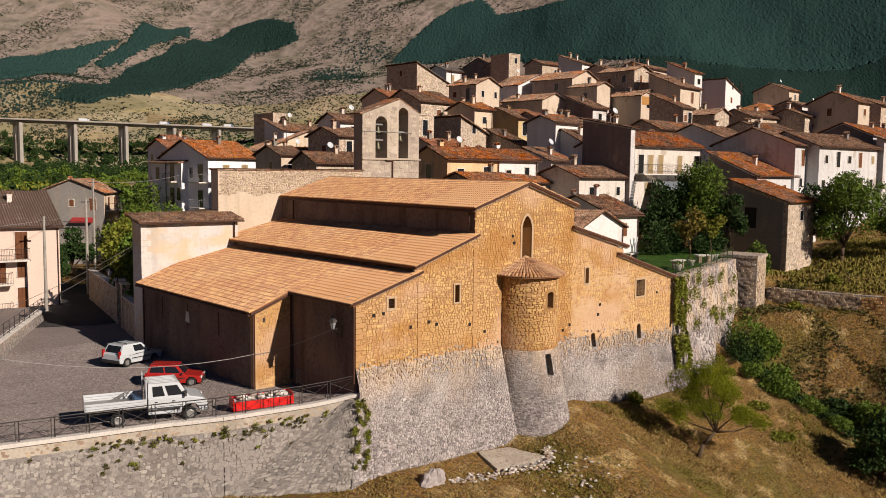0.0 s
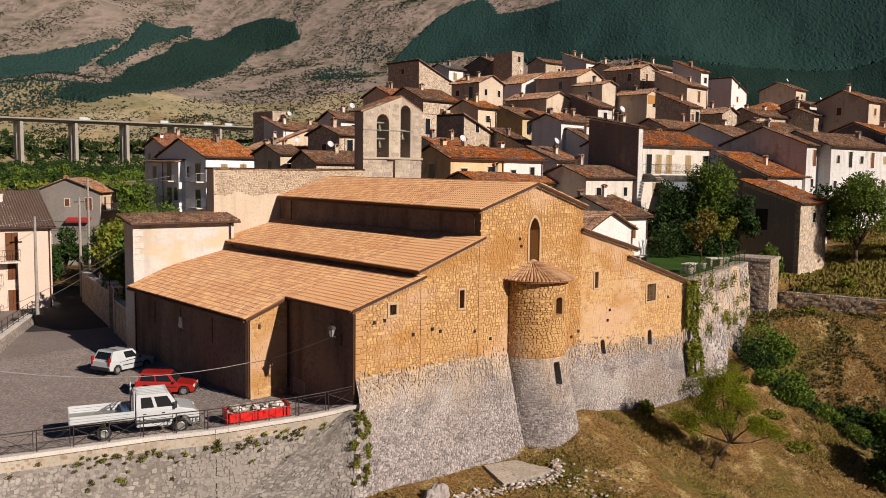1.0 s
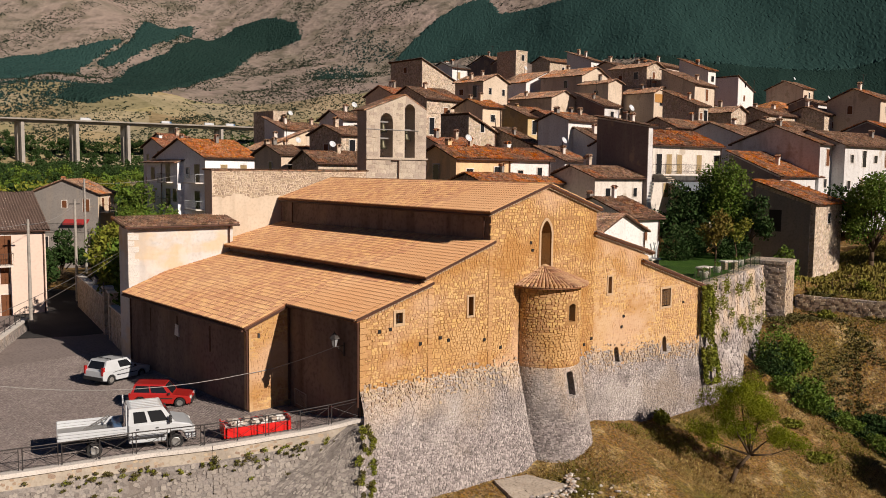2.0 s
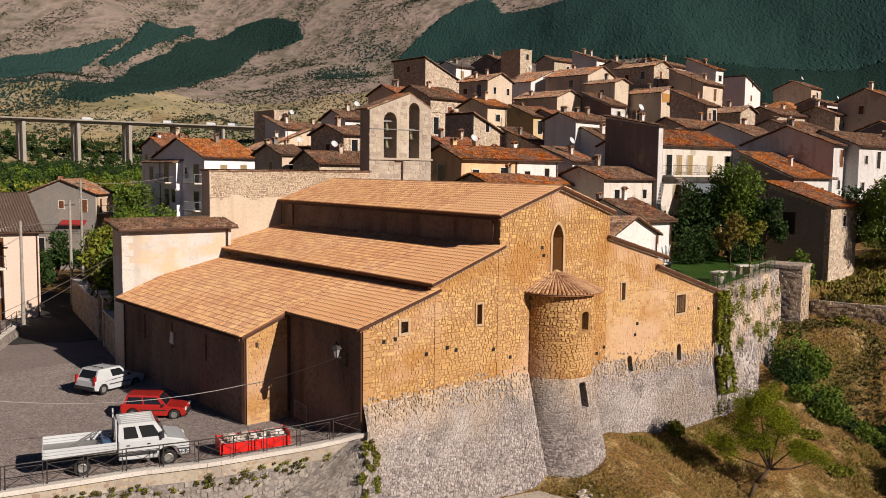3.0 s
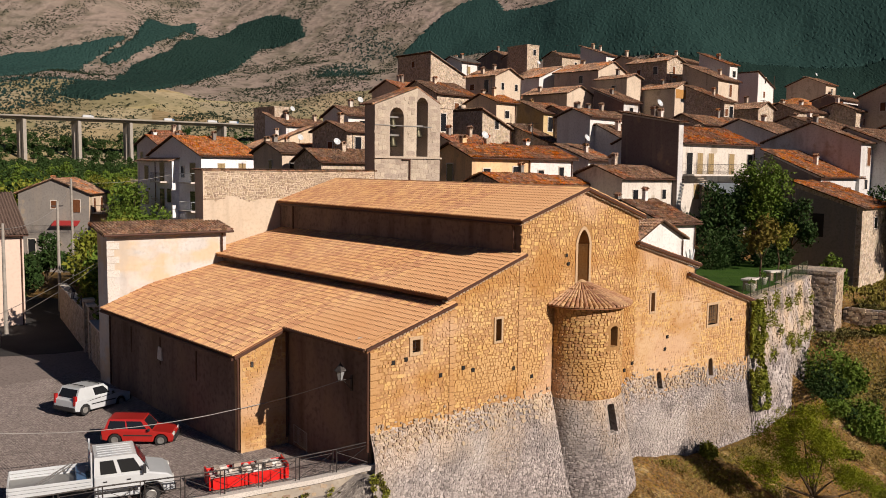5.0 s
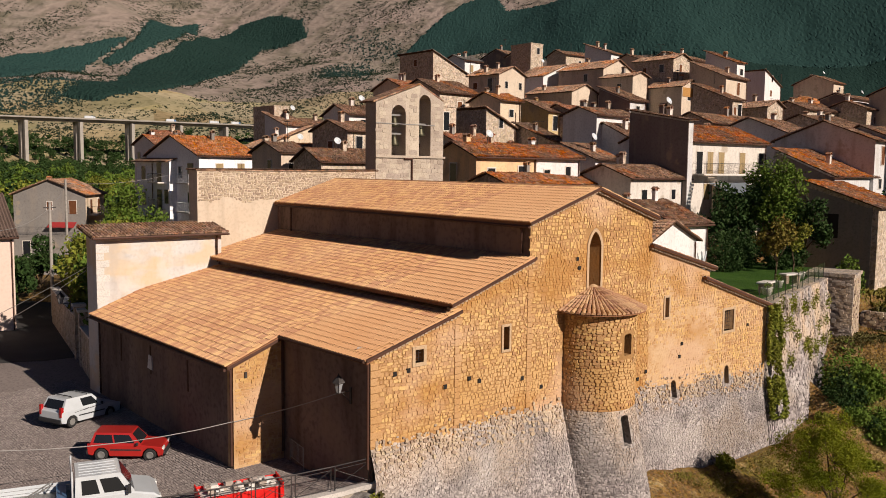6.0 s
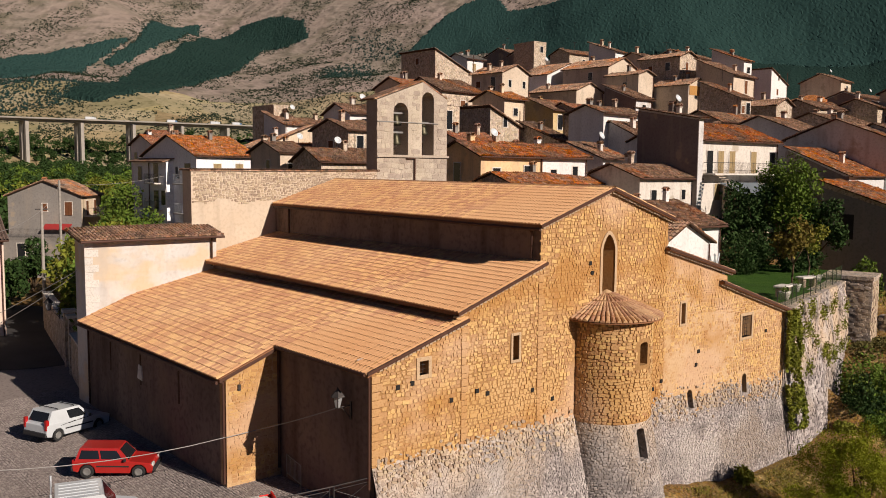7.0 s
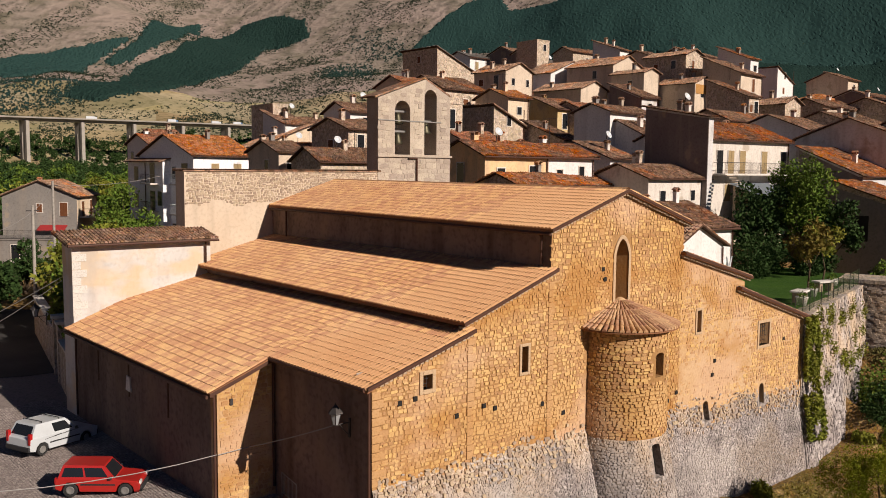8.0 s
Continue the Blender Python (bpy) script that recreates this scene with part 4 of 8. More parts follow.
    tagged(wall, category="wall", kind="structure")
    part("upper_band", band, "wall_band", wall, "pale mortared band under the kerb")
    kb = part("kerb", k, "kerb_stone", None, "pale stone kerb on the retaining wall")
    tagged(kb, category="kerb", kind="structure")


build_piazza()

# ---------------------------------------------------------------- village

def opening(parent, m, w, h, shut, arch=False, face="wall_pale"):
    """A window or door on a wall: m has x along the wall, y out of it."""
    f = Shape()
    t = 0.09
    for a, b, c, d in ((-w / 2 - t, -w / 2, 0, h), (w / 2, w / 2 + t, 0, h), (-w / 2 - t, w / 2 + t, h, h + t), (-w / 2 - t - 0.05, w / 2 + t + 0.05, -0.07, 0)):
        f.box(a, -0.05, c, b, 0.05, d, m)
    win = part("window", f, face, parent, fix=False)
    p = Shape()
    p.box(-w / 2, -0.05, 0, w / 2, 0.012, h, m)
    part("pane", p, "glass_dark" if not shut else ("shutter" if int(w * 100) % 2 else "shutter_tan"), win, fix=False)


ROOFS = {"old": "tile_old", "dark": "tile_dark", "red": "tile_red", "rust": "tile_rust", "orange": "tile_orange", "slate": "tile_slate", "grey": "tile_grey"}


def corrugated(shape, o, du, dv, lift, r):
    """A tiled slope from corner o: du along the eave, dv up the slope; waves and stepped rows as geometry."""
    lu, lv = du.length, dv.length
    nu, nv = max(4, min(260, int(lu / 0.115))), max(2, min(30, int(lv / 0.42)))
    up = du.cross(dv).normalized()
    if up.z < 0:
        up = -up
    k = len(shape.v)
    sag = r.uniform(0.02, 0.10)
    for j in range(nv):
        for e in (0.0, 0.97):
            f = (j + e) / nv
            for i in range(nu + 1):
                g = i / nu
                h = lift + (0.075 if i % 2 else -0.06) + (0.05 if e == 0 else 0.0) + r.uniform(-0.025, 0.025) + 0.06 * noise.noise(Vector((g * lu * 0.9, f * lv * 0.9, o.x)))
                h -= sag * math.sin(math.pi * g) * 1.0
                p = o + du * g + dv * (f + (r.uniform(-0.12, 0.06) / lv if j == 0 and e == 0 else 0.0)) + up * h
                shape.v.append((p.x, p.y, p.z))
    w = nu + 1
    for j in range(nv * 2 - 1):
        for i in range(nu):
            a = k + j * w + i
            shape.f.append((a, a + 1, a + w + 1, a + w))


def house(name, x, y, z, wl, wr, h, yaw, roof, wall, tiles, nl, nr, floors, label="", pitch=None):
    """A house by its near corner under the eave: wl metres back along its shaded side, wr along its sunny side, h down to the ground."""
    r = random.Random(int(x * 31 + y * 17))
    words = {"x": "gabled", "y": "gable-fronted", "sx": "lean-to roofed", "sy": "lean-to roofed", "syd": "lean-to roofed", "flat": "flat-topped", "hip": "hip-roofed"}[roof]
    tint = {"stone": "rubble-stone", "cream": "cream plastered", "white": "white plastered", "bright": "bright white plastered", "pale": "pale stained plaster", "palegrey": "pale grey plastered"}.get(wall, wall + " plastered")
    tname = {"old": "old brown", "dark": "dark weathered", "red": "dull red", "rust": "rust-stained", "orange": "bright orange", "slate": "grey-brown", "grey": "grey"}[tiles]
    ob = thing(name, label or f"{tint} {words} village house with {tname} tiles", "house", "village houses", "", pose(x, y, z, 0, 0, yaw))
    mat = "wall_" + wall
    drawn = r.uniform(0.34, 0.44)
    pitch = pitch or drawn
    b = Shape()
    o = 0.35
    slopes = []
    if roof == "x":
        rz = pitch * wl / 2
        b.prism([(0, -h), (wl, -h), (wl, 0), (wl / 2, rz), (0, 0)], 0, wr, "x")
        slopes = [((-o, -o, -o * pitch), (wr + 2 * o, 0, 0), (0, wl / 2 + o, rz + o * pitch)), ((-o, wl + o, -o * pitch), (wr + 2 * o, 0, 0), (0, -wl / 2 - o, rz + o * pitch))]
    elif roof == "y":
        rz = pitch * wr / 2
        b.prism([(0, -h), (wr, -h), (wr, 0), (wr / 2, rz), (0, 0)], 0, wl, "y")
        slopes = [((-o, -o, -o * pitch), (0, wl + 2 * o, 0), (wr / 2 + o, 0, rz + o * pitch)), ((wr + o, -o, -o * pitch), (0, wl + 2 * o, 0), (-wr / 2 - o, 0, rz + o * pitch))]
    elif roof == "sx":
        rz = pitch * wl
        b.prism([(0, -h), (wl, -h), (wl, rz), (0, 0)], 0, wr, "x")
        slopes = [((-o, -o, -o * pitch), (wr + 2 * o, 0, 0), (0, wl + 2 * o, rz + 2 * o * pitch))]
    elif roof in ("sy", "syd"):
        rz = pitch * wr * (1 if roof == "sy" else -1)
        p2 = rz / wr
        b.prism([(0, -h), (wr, -h), (wr, rz), (0, 0)], 0, wl, "y")
        slopes = [((-o, -o, -o * p2), (0, wl + 2 * o, 0), (wr + 2 * o, 0, rz + 2 * o * p2))]
    elif roof == "hip":
        rz = pitch * min(wl, wr) / 2
        b.box(0, 0, -h, wr, wl, 0)
        slopes = []
    else:
        b.box(0, 0, -h, wr, wl, 0.0)
        b.box(-0.08, -0.08, -0.05, wr + 0.08, wl + 0.08, 0.12)
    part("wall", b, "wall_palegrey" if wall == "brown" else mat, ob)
    # a dark sheet puts the shade of the sunless side into colour
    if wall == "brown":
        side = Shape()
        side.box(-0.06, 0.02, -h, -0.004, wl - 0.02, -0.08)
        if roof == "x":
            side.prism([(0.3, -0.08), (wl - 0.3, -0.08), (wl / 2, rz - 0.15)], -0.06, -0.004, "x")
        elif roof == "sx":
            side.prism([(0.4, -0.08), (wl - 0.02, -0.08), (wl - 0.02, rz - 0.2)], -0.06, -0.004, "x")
        part("side_plaster", side, mat, ob, "shaded side, its shade put into a dark brown colour")
    t = Shape()
    for c, du, dv in slopes:
        corrugated(t, Vector(c), Vector(du), Vector(dv), 0.12, r)
    if roof == "hip":
        q = min(wl, wr) / 2
        A, B, C, D = (Vector(p) for p in ((-o, -o, 0), (wr + o, -o, 0), (wr + o, wl + o, 0), (-o, wl + o, 0)))
        E, F = (Vector((wr / 2, q, rz)), Vector((wr / 2, wl - q, rz))) if wl > wr else (Vector((q, wl / 2, rz)), Vector((wr - q, wl / 2, rz)))
        for face in (((A, B, F, E), (B, C, F), (C, D, E, F), (D, A, E)) if wl <= wr else ((A, B, E), (B, C, F, E), (C, D, F), (D, A, E, F))):
            t.poly(face)
    if t.v:
        rf = part("roof", t, ROOFS[tiles], ob, fix=False)
        e = Shape()
        for c, du, dv in slopes:
            c, du, dv = Vector(c), Vector(du), Vector(dv)
            e.poly([c, c + du, c + du + dv, c + dv])
            e.poly([c + Vector((0, 0, 0.1)), c + du + Vector((0, 0, 0.1)), c + du, c])
            e.poly([c + Vector((0, 0, 0.1)), c + dv + Vector((0, 0, 0.1)), c + dv, c])
            e.poly([c + du + Vector((0, 0, 0.1)), c + du + dv + Vector((0, 0, 0.1)), c + du + dv, c + du])
        if e.v:
            part("roof_board", e, "wood_dark", rf, fix=False)
    # openings, storey by storey
    for count, length, base in ((nr, wr, Matrix.Identity(4)), (nl, wl, Matrix.Rotation(-math.pi / 2, 4, "Z"))):
        for fl in range(floors):
            for i in range(count):
                pos = length * (i + 0.5 + r.uniform(-0.12, 0.12)) / count
                zz = -2.0 - fl * 3.0
                if zz < -h + 0.8 or length < 1.6:
                    continue
                door = r.random() < 0.25
                w, hh = (0.85, 1.9) if door else (r.choice((0.7, 0.81, 0.63, 0.75)), r.choice((1.0, 1.2, 0.9)))
                if base == Matrix.Identity(4):
                    m = pose(pos, 0, zz - (0.5 if door else 0), 0, 0, 0)
                else:
                    m = pose(0, pos, zz - (0.5 if door else 0), 0, 0, -90)
                opening(ob, m, min(w, length * 0.4), hh, r.random() < 0.35)
    if roof != "flat" and name != "ruined_house":
        for i in range(r.choice((1, 1, 2, 2))):
            cx, cy = wr * r.uniform(0.15, 0.85), wl * r.uniform(0.3, 0.75)
            zc = {"x": rz * (1 - abs(cy / wl * 2 - 1)), "y": rz * (1 - abs(cx / wr * 2 - 1)), "sx": rz * cy / wl, "hip": rz * 0.5}.get(roof, rz * cx / wr)
            c = Shape()
            a, t = r.uniform(0.17, 0.25), r.uniform(0.55, 0.95)
            c.box(cx - a, cy - a, zc - 0.3, cx + a, cy + a, zc + t)
            c.box(cx - a - 0.06, cy - a - 0.06, zc + t, cx + a + 0.06, cy + a + 0.06, zc + t + 0.07)
            ch = part("chimney", c, r.choice((mat, "wall_stone", "wall_pale", "wall_grey")), ob)
            cc = Shape()
            cc.prism([(cx - a - 0.1, zc + t + 0.2), (cx, zc + t + 0.36), (cx + a + 0.1, zc + t + 0.2), (cx + a + 0.1, zc + t + 0.25), (cx, zc + t + 0.42), (cx - a - 0.1, zc + t + 0.25)], cy - a - 0.06, cy + a + 0.06, "y")
            cc.box(cx - a, cy - a, zc + t + 0.07, cx - a + 0.08, cy + a, zc + t + 0.24)
            cc.box(cx + a - 0.08, cy - a, zc + t + 0.07, cx + a, cy + a, zc + t + 0.24)
            part("chimney_cap", cc, "tile_old", ch, fix=False)
        k = r.random()
        zt = rz if rz > 0 else 0.0
        if k < 0.30:
            antenna(ob, Vector((wr * r.uniform(0.3, 0.7), wl * r.uniform(0.4, 0.6), zt)), r)
        if 0.24 < k < 0.42:
            dish(ob, Vector((wr * r.uniform(0.1, 0.9), wl * r.uniform(0.35, 0.5), zt * 0.8)))
        if wr > 3.2:
            g = Shape()
            if roof in ("x", "sx"):
                g.rod((-0.3, -0.42, -0.1), (wr + 0.3, -0.42, -0.14), 0.07, n=6)
            u = wr - 0.18
            g.rod((u, -0.09, -0.15), (u, -0.09, -h + 0.5), 0.05, n=6)
            part("gutter", g, "pipe_brown", ob, fix=False)
    return ob


def antenna(ob, p, r):
    h = r.uniform(1.6, 2.6)
    d = Vector((math.cos(h * 9), math.sin(h * 9), 0))
    e = Vector((-d.y, d.x, 0))
    c = p + Vector((0, 0, h - 0.1))
    mast = part("antenna", Shape().rod(p, p + Vector((0, 0, h)), 0.03, n=5), "iron", ob, "thin metal television antenna", fix=False)
    part("boom", Shape().rod(c - d * 0.6, c + d * 0.6, 0.018, n=4), "iron", mast, fix=False)
    for i in range(5):
        q = c + d * (-0.52 + 0.26 * i)
        part("element", Shape().rod(q - e * 0.32, q + e * 0.32, 0.012, n=4), "iron", mast, fix=False)


def dish(ob, p):
    a = Shape()
    a.turned(p + Vector((0, -0.3, 1.0)), [(0.0, 0.0), (0.17, 0.03), (0.30, 0.09), (0.38, 0.15), (0.37, 0.13), (0.29, 0.05), (0.0, -0.03)], 14, m=Matrix.Rotation(radians(62), 3, "X"))
    b = part("satellite_dish", a, "white_paint", ob, "white satellite dish", smooth=True, fix=False)
    a = Shape()
    a.rod(p - Vector((0, 0, 0.3)), p + Vector((0, -0.2, 1.0)), 0.035, n=6)
    part("mast", a, "iron", b, fix=False)


def balcony(ob, m, w, deep=1.0, rail="iron"):
    """A balcony on a wall: m has x along the wall, y into it, z the floor."""
    s = Shape()
    s.box(-w / 2, -deep, -0.16, w / 2, 0.02, 0.0, m)
    b = part("balcony", s, "wall_pale", ob)
    for i in range(int(w / 0.13) + 1):
        q = Shape()
        x = -w / 2 + 0.03 + i * (w - 0.06) / int(w / 0.13)
        q.rod(m @ Vector((x, -deep + 0.04, 0)), m @ Vector((x, -deep + 0.04, 1.0)), 0.012, n=4)
        part("baluster", q, rail, b, fix=False)
    q = Shape()
    for a, c in (((-w / 2 + 0.03, 0), (-w / 2 + 0.03, -deep + 0.04)), ((-w / 2 + 0.03, -deep + 0.04), (w / 2 - 0.03, -deep + 0.04)), ((w / 2 - 0.03, -deep + 0.04), (w / 2 - 0.03, 0))):
        q.rod(m @ Vector((*a, 1.0)), m @ Vector((*c, 1.0)), 0.022, n=5)
    part("handrail", q, rail, b, fix=False)


def leaf_door(ob, m, w, h, mat):
    """A shuttered or glazed opening with a thin frame; m as for a balcony."""
    s = Shape()
    for a, b, c, d in ((-w / 2 - 0.07, -w / 2, 0, h + 0.07), (w / 2, w / 2 + 0.07, 0, h + 0.07), (-w / 2, w / 2, h, h + 0.07)):
        s.box(a, -0.03, c, b, 0.03, d, m)
    f = part("window", s, "wall_pale", ob, fix=False)
    for k in (-1, 1):
        s = Shape()
        s.box(min(0, k * w / 2) + 0.01, -0.05, 0, max(0, k * w / 2) - 0.01, 0.03, h, m)
        part("shutter" if mat.startswith("shutter") else "pane", s, mat, f, fix=False)


apartment = house("apartment_house", -7.8, 47.1, 7.5, 14.0, 7.0, 8.2, -6, "x", "pink", "slate", 3, 0, 3, "pink-cream apartment house with balconies and a slate-brown roof")
for u, z, w, h in ((3.7, -3.0, 1.06, 2.5), (3.65, -4.7, 0.72, 1.45), (1.9, -5.15, 0.9, 2.1), (3.68, -7.9, 0.8, 2.25), (0.6, -3.0, 0.9, 2.3)):
    leaf_door(apartment, pose(u, -0.02, z), w, h, "shutter")
for u, z, w in ((2.4, -3.0, 3.7), (1.3, -5.15, 3.0), (1.3, -7.9, 2.9)):
    balcony(apartment, pose(u, -0.02, z), w, 1.1)
grey = house("grey_house", 18.9, 88.6, 9.24, 9.0, 8.4, 11, 55, "x", "grey", "old", 1, 0, 1, "grey rendered gabled house with a balcony and red awning")
side = Shape()
side.box(0.0, -0.05, -10, 8.4, -0.004, -0.1)
part("plaster_face", side, "wall_cream", grey, "cream plastered sunny face")
for u, z in ((2.2, -2.6), (5.6, -2.6)):
    leaf_door(grey, pose(u, -0.06, z), 0.9, 1.9, "shutter")
balcony(grey, pose(4.0, -0.06, -2.6), 6.5, 1.2)
leaf_door(grey, pose(-0.02, 1.6, -2.5, 0, 0, -90), 0.9, 1.7, "shutter")
porch = house("terrace_house", 14.6, 82.4, 4.4, 9.0, 5.0, 6.0, 55, "flat", "grey", "old", 1, 1, 1, "low flat-topped terrace building with railings and an awning")
balcony(porch, pose(0.6, 4.5, 0.12, 0, 0, -90), 8.5, 0.6)
cloth = Shape()
cloth.prism([(0.0, -3.6), (-1.4, -4.2), (-1.4, -4.26), (0.0, -3.66)], 1.2, 4.5, "y")
part("awning", cloth, "awning_red", grey, "faded red canvas awning")
tall_white = house("white_house", 23.4, 64.6, 14.3, 12.6, 7.5, 14, 4, "x", "bright", "orange", 0, 0, 1, "tall white plastered house with balconies and an orange tile roof")
wing = Shape()
wing.box(-0.9, 5.2, -14, -0.004, 13.4, -0.6)
wing = part("wing", wing, "wall_bright", tall_white, "white lower wing on the shaded side")
slab_ = Shape()
slab_.prism([(-1.5, -0.75), (0.3, -0.3), (0.3, -0.18), (-1.5, -0.63)], 4.9, 13.8, "y")
part("wing_roof", slab_, "tile_dark", wing, "dark tiled eave of the wing")
for v, z, w in ((1.9, -3.1, 3.0), (1.9, -6.4, 3.0)):
    balcony(tall_white, pose(-0.02, v, z, 0, 0, -90), w, 1.1, "white_paint")
    leaf_door(tall_white, pose(-0.02, v, z, 0, 0, -90), 1.2, 2.2, "glass_dark")
for v, z, w in ((7.6, -3.1, 2.6), (7.6, -6.2, 2.6)):
    balcony(tall_white, pose(-0.92, v, z, 0, 0, -90), w, 0.9)
    leaf_door(tall_white, pose(-0.92, v, z, 0, 0, -90), 1.1, 2.2, "glass_dark")
for v, z in ((11.6, -2.9), (11.6, -6.0), (5.9, -5.6), (11.6, -9.0), (7.6, -9.4), (9.8, -8.8)):
    leaf_door(tall_white, pose(-0.92, v, z, 0, 0, -90), 0.9, 1.6, "glass_dark")
leaf_door(tall_white, pose(-0.02, 4.2, -2.6, 0, 0, -90), 0.8, 1.3, "glass_dark")
leaf_door(tall_white, pose(-0.02, 4.2, -9.2, 0, 0, -90), 0.9, 1.6, "glass_dark")
pipe = Shape()
pipe.rod((-1.0, 9.2, -0.8), (-1.0, 9.2, -13), 0.06, n=6)
part("downpipe", pipe, "pipe_brown", tall_white, fix=False)
for u, z in ((2.6, -2.2), (5.4, -2.2)):
    leaf_door(tall_white, pose(u, -0.02, z), 0.9, 1.3, "shutter_tan")
balcony(tall_white, pose(0.9, -0.02, -3.1), 1.8, 1.1, "white_paint")
balcony(tall_white, pose(0.9, -0.02, -6.4), 1.8, 1.1, "white_paint")
house("white_house", 24.9, 80.0, 15.8, 6.0, 6.0, 14, 4, "x", "white", "red", 2, 1, 2)
house("far_house", 33.4, 98.5, 17.2, 6.0, 4.0, 9, 1, "x", "white", "red", 1, 1, 2)
house("cream_house", 35.7, 72.7, 15.6, 6.0, 7.0, 7, -6, "sy", "cream", "old", 0, 2, 1)
house("stone_tower", 40.6, 77.7, 21.3, 6.0, 2.2, 9, -1, "flat", "stone", "old", 0, 0, 1)
house("old_house", 46.0, 80.5, 19.1, 6.0, 5.3, 8, -0, "x", "beige", "old", 1, 0, 1)
house("white_cottage", 36.1, 53.5, 19.1, 6.0, 3.4, 7, -5, "x", "white", "old", 1, 1, 1)
house("stone_house", 32.0, 47.9, 17.0, 6.2, 3.9, 7, 3, "x", "stone", "old", 1, 1, 1)
house("low_house", 26.0, 43.6, 13.7, 6.0, 7.5, 6, -5, "x", "stone", "old", 0, 1, 1)
house("low_house", 25.6, 50.4, 14.6, 5.5, 3.0, 7, 3, "x", "beige", "dark", 1, 1, 1)
house("blue_house", 40.2, 74.0, 18.6, 5.0, 3.2, 7, 4, "sx", "white", "old", 0, 0, 1)
house("low_house", 28.0, 54.1, 14.5, 6.5, 4.8, 6, -2, "x", "stone", "dark", 1, 1, 1)
house("tall_block", 71.3, 80.7, 31.8, 8.7, 8.3, 11, 0, "syd", "stone", "grey", 1, 0, 1)
house("tall_white_house", 81.9, 84.8, 31.7, 6.0, 3.8, 11, -1, "x", "white", "grey", 0, 1, 2)
house("stone_gable_house", 52.4, 57.0, 22.8, 8.3, 6.6, 8, 1, "x", "stone", "dark", 0, 1, 1)
house("red_roof_house", 53.3, 65.3, 23.8, 6.6, 5.2, 8, 3, "x", "beige", "red", 0, 0, 1)
house("gable_house", 71.8, 66.1, 27.2, 6.0, 6.4, 11, 6, "y", "beige", "old", 2, 2, 1)
house("orange_roof_house", 56.1, 49.8, 21.6, 6.0, 3.4, 9, -3, "x", "cream", "orange", 1, 1, 1)
house("stone_house", 48.0, 43.8, 19.8, 6.0, 4.9, 9, 2, "syd", "stone", "old", 0, 1, 1)
house("red_roof_house", 36.8, 35.3, 15.4, 6.0, 5.0, 7, 3, "x", "beige", "red", 1, 0, 1)
house("peach_house", 29.6, 25.7, 14.2, 6.0, 6.9, 8, -3, "x", "peach", "rust", 1, 2, 1)
house("white_row_house", 36.52, 25.33, 14.2, 6.0, 5.5, 8, -3, "x", "white", "rust", 0, 2, 1)
house("near_house", 30.2, 22.4, 11.9, 4.4, 19.1, 7, 7, "x", "stone", "rust", 0, 2, 1)
house("hill_tower", 110.7, 96.6, 38.6, 6.0, 3.4, 13, -3, "flat", "stone", "old", 0, 1, 1)
house("hill_house", 112.9, 99.0, 36.8, 7.4, 2.2, 9, -3, "x", "brown", "old", 0, 0, 1)
house("white_gable_house", 91.1, 75.0, 29.0, 6.0, 12.4, 10, 5, "y", "white", "old", 0, 1, 1)
house("stone_house", 69.5, 59.2, 21.4, 9.0, 5.4, 10, 1, "y", "stone", "old", 0, 1, 2)
house("yellow_house", 66.3, 51.1, 20.8, 9.0, 6.1, 8, -0, "x", "yellow", "old", 0, 2, 1)
house("beige_gable_house", 83.3, 61.8, 25.1, 9.0, 6.8, 8, 4, "y", "beige", "old", 0, 0, 1)
house("blue_white_house", 53.0, 27.1, 16.2, 9.0, 3.5, 10, -7, "x", "white", "old", 0, 1, 1)
house("white_attic", 52.7, 31.9, 19.0, 4.5, 7.1, 7, 3, "x", "white", "old", 0, 3, 1)
house("brown_house", 51.33, 19.74, 17.89, 7.0, 0.7, 12, -2, "sx", "brown", "old", 1, 0, 2, pitch=0.17)
flats = house("balcony_house", 52.4, 19.95, 16.0, 9.0, 11.5, 9, -6, "x", "pale", "rust", 0, 0, 2, "pale stained house with a long balcony and rusty tiles")
for u, mt in ((1.0, "glass_dark"), (2.6, "shutter_tan"), (4.3, "shutter_tan"), (7.6, "shutter_tan"), (10.6, "glass_dark")):
    leaf_door(flats, pose(u, -0.02, -3.1), 0.85, 2.1, mt)
for u in (2.2, 5.2, 7.4, 9.6):
    leaf_door(flats, pose(u, -0.02, -5.6), 0.8, 1.5, "shutter_tan" if u < 3 else "glass_dark")
# dark sheet again, colouring shade onto the side away from the sun
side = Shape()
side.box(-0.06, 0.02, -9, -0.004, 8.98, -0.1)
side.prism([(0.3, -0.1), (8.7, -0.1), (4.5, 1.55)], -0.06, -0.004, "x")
part("side_plaster", side, "wall_brown", flats, "shaded side, its shade put into a dark brown colour")
balcony(flats, pose(5.75, -0.02, -3.1), 11.2, 1.3)
for i in range(9):
    q = Shape()
    q.box(-0.2, -1.5 + 0.0 - 0.27 * i, -3.3 - 0.2 * i, 0.8, -1.5 - 0.27 * i - 0.29, -3.24 - 0.2 * i)
    part("stair_tread", q, "wall_stone", flats, fix=False)
house("plaster_house", 43.0, 20.0, 12.5, 6.0, 9.3, 8, 2, "x", "pale", "old", 0, 2, 1)
house("garden_house", 26.1, 6.1, 8.4, 9.0, 7.0, 6, 6, "y", "white", "old", 0, 2, 1)
house("garden_house", 36.6, 10.7, 9.1, 9.0, 3.7, 7, -4, "x", "white", "old", 0, 1, 1)
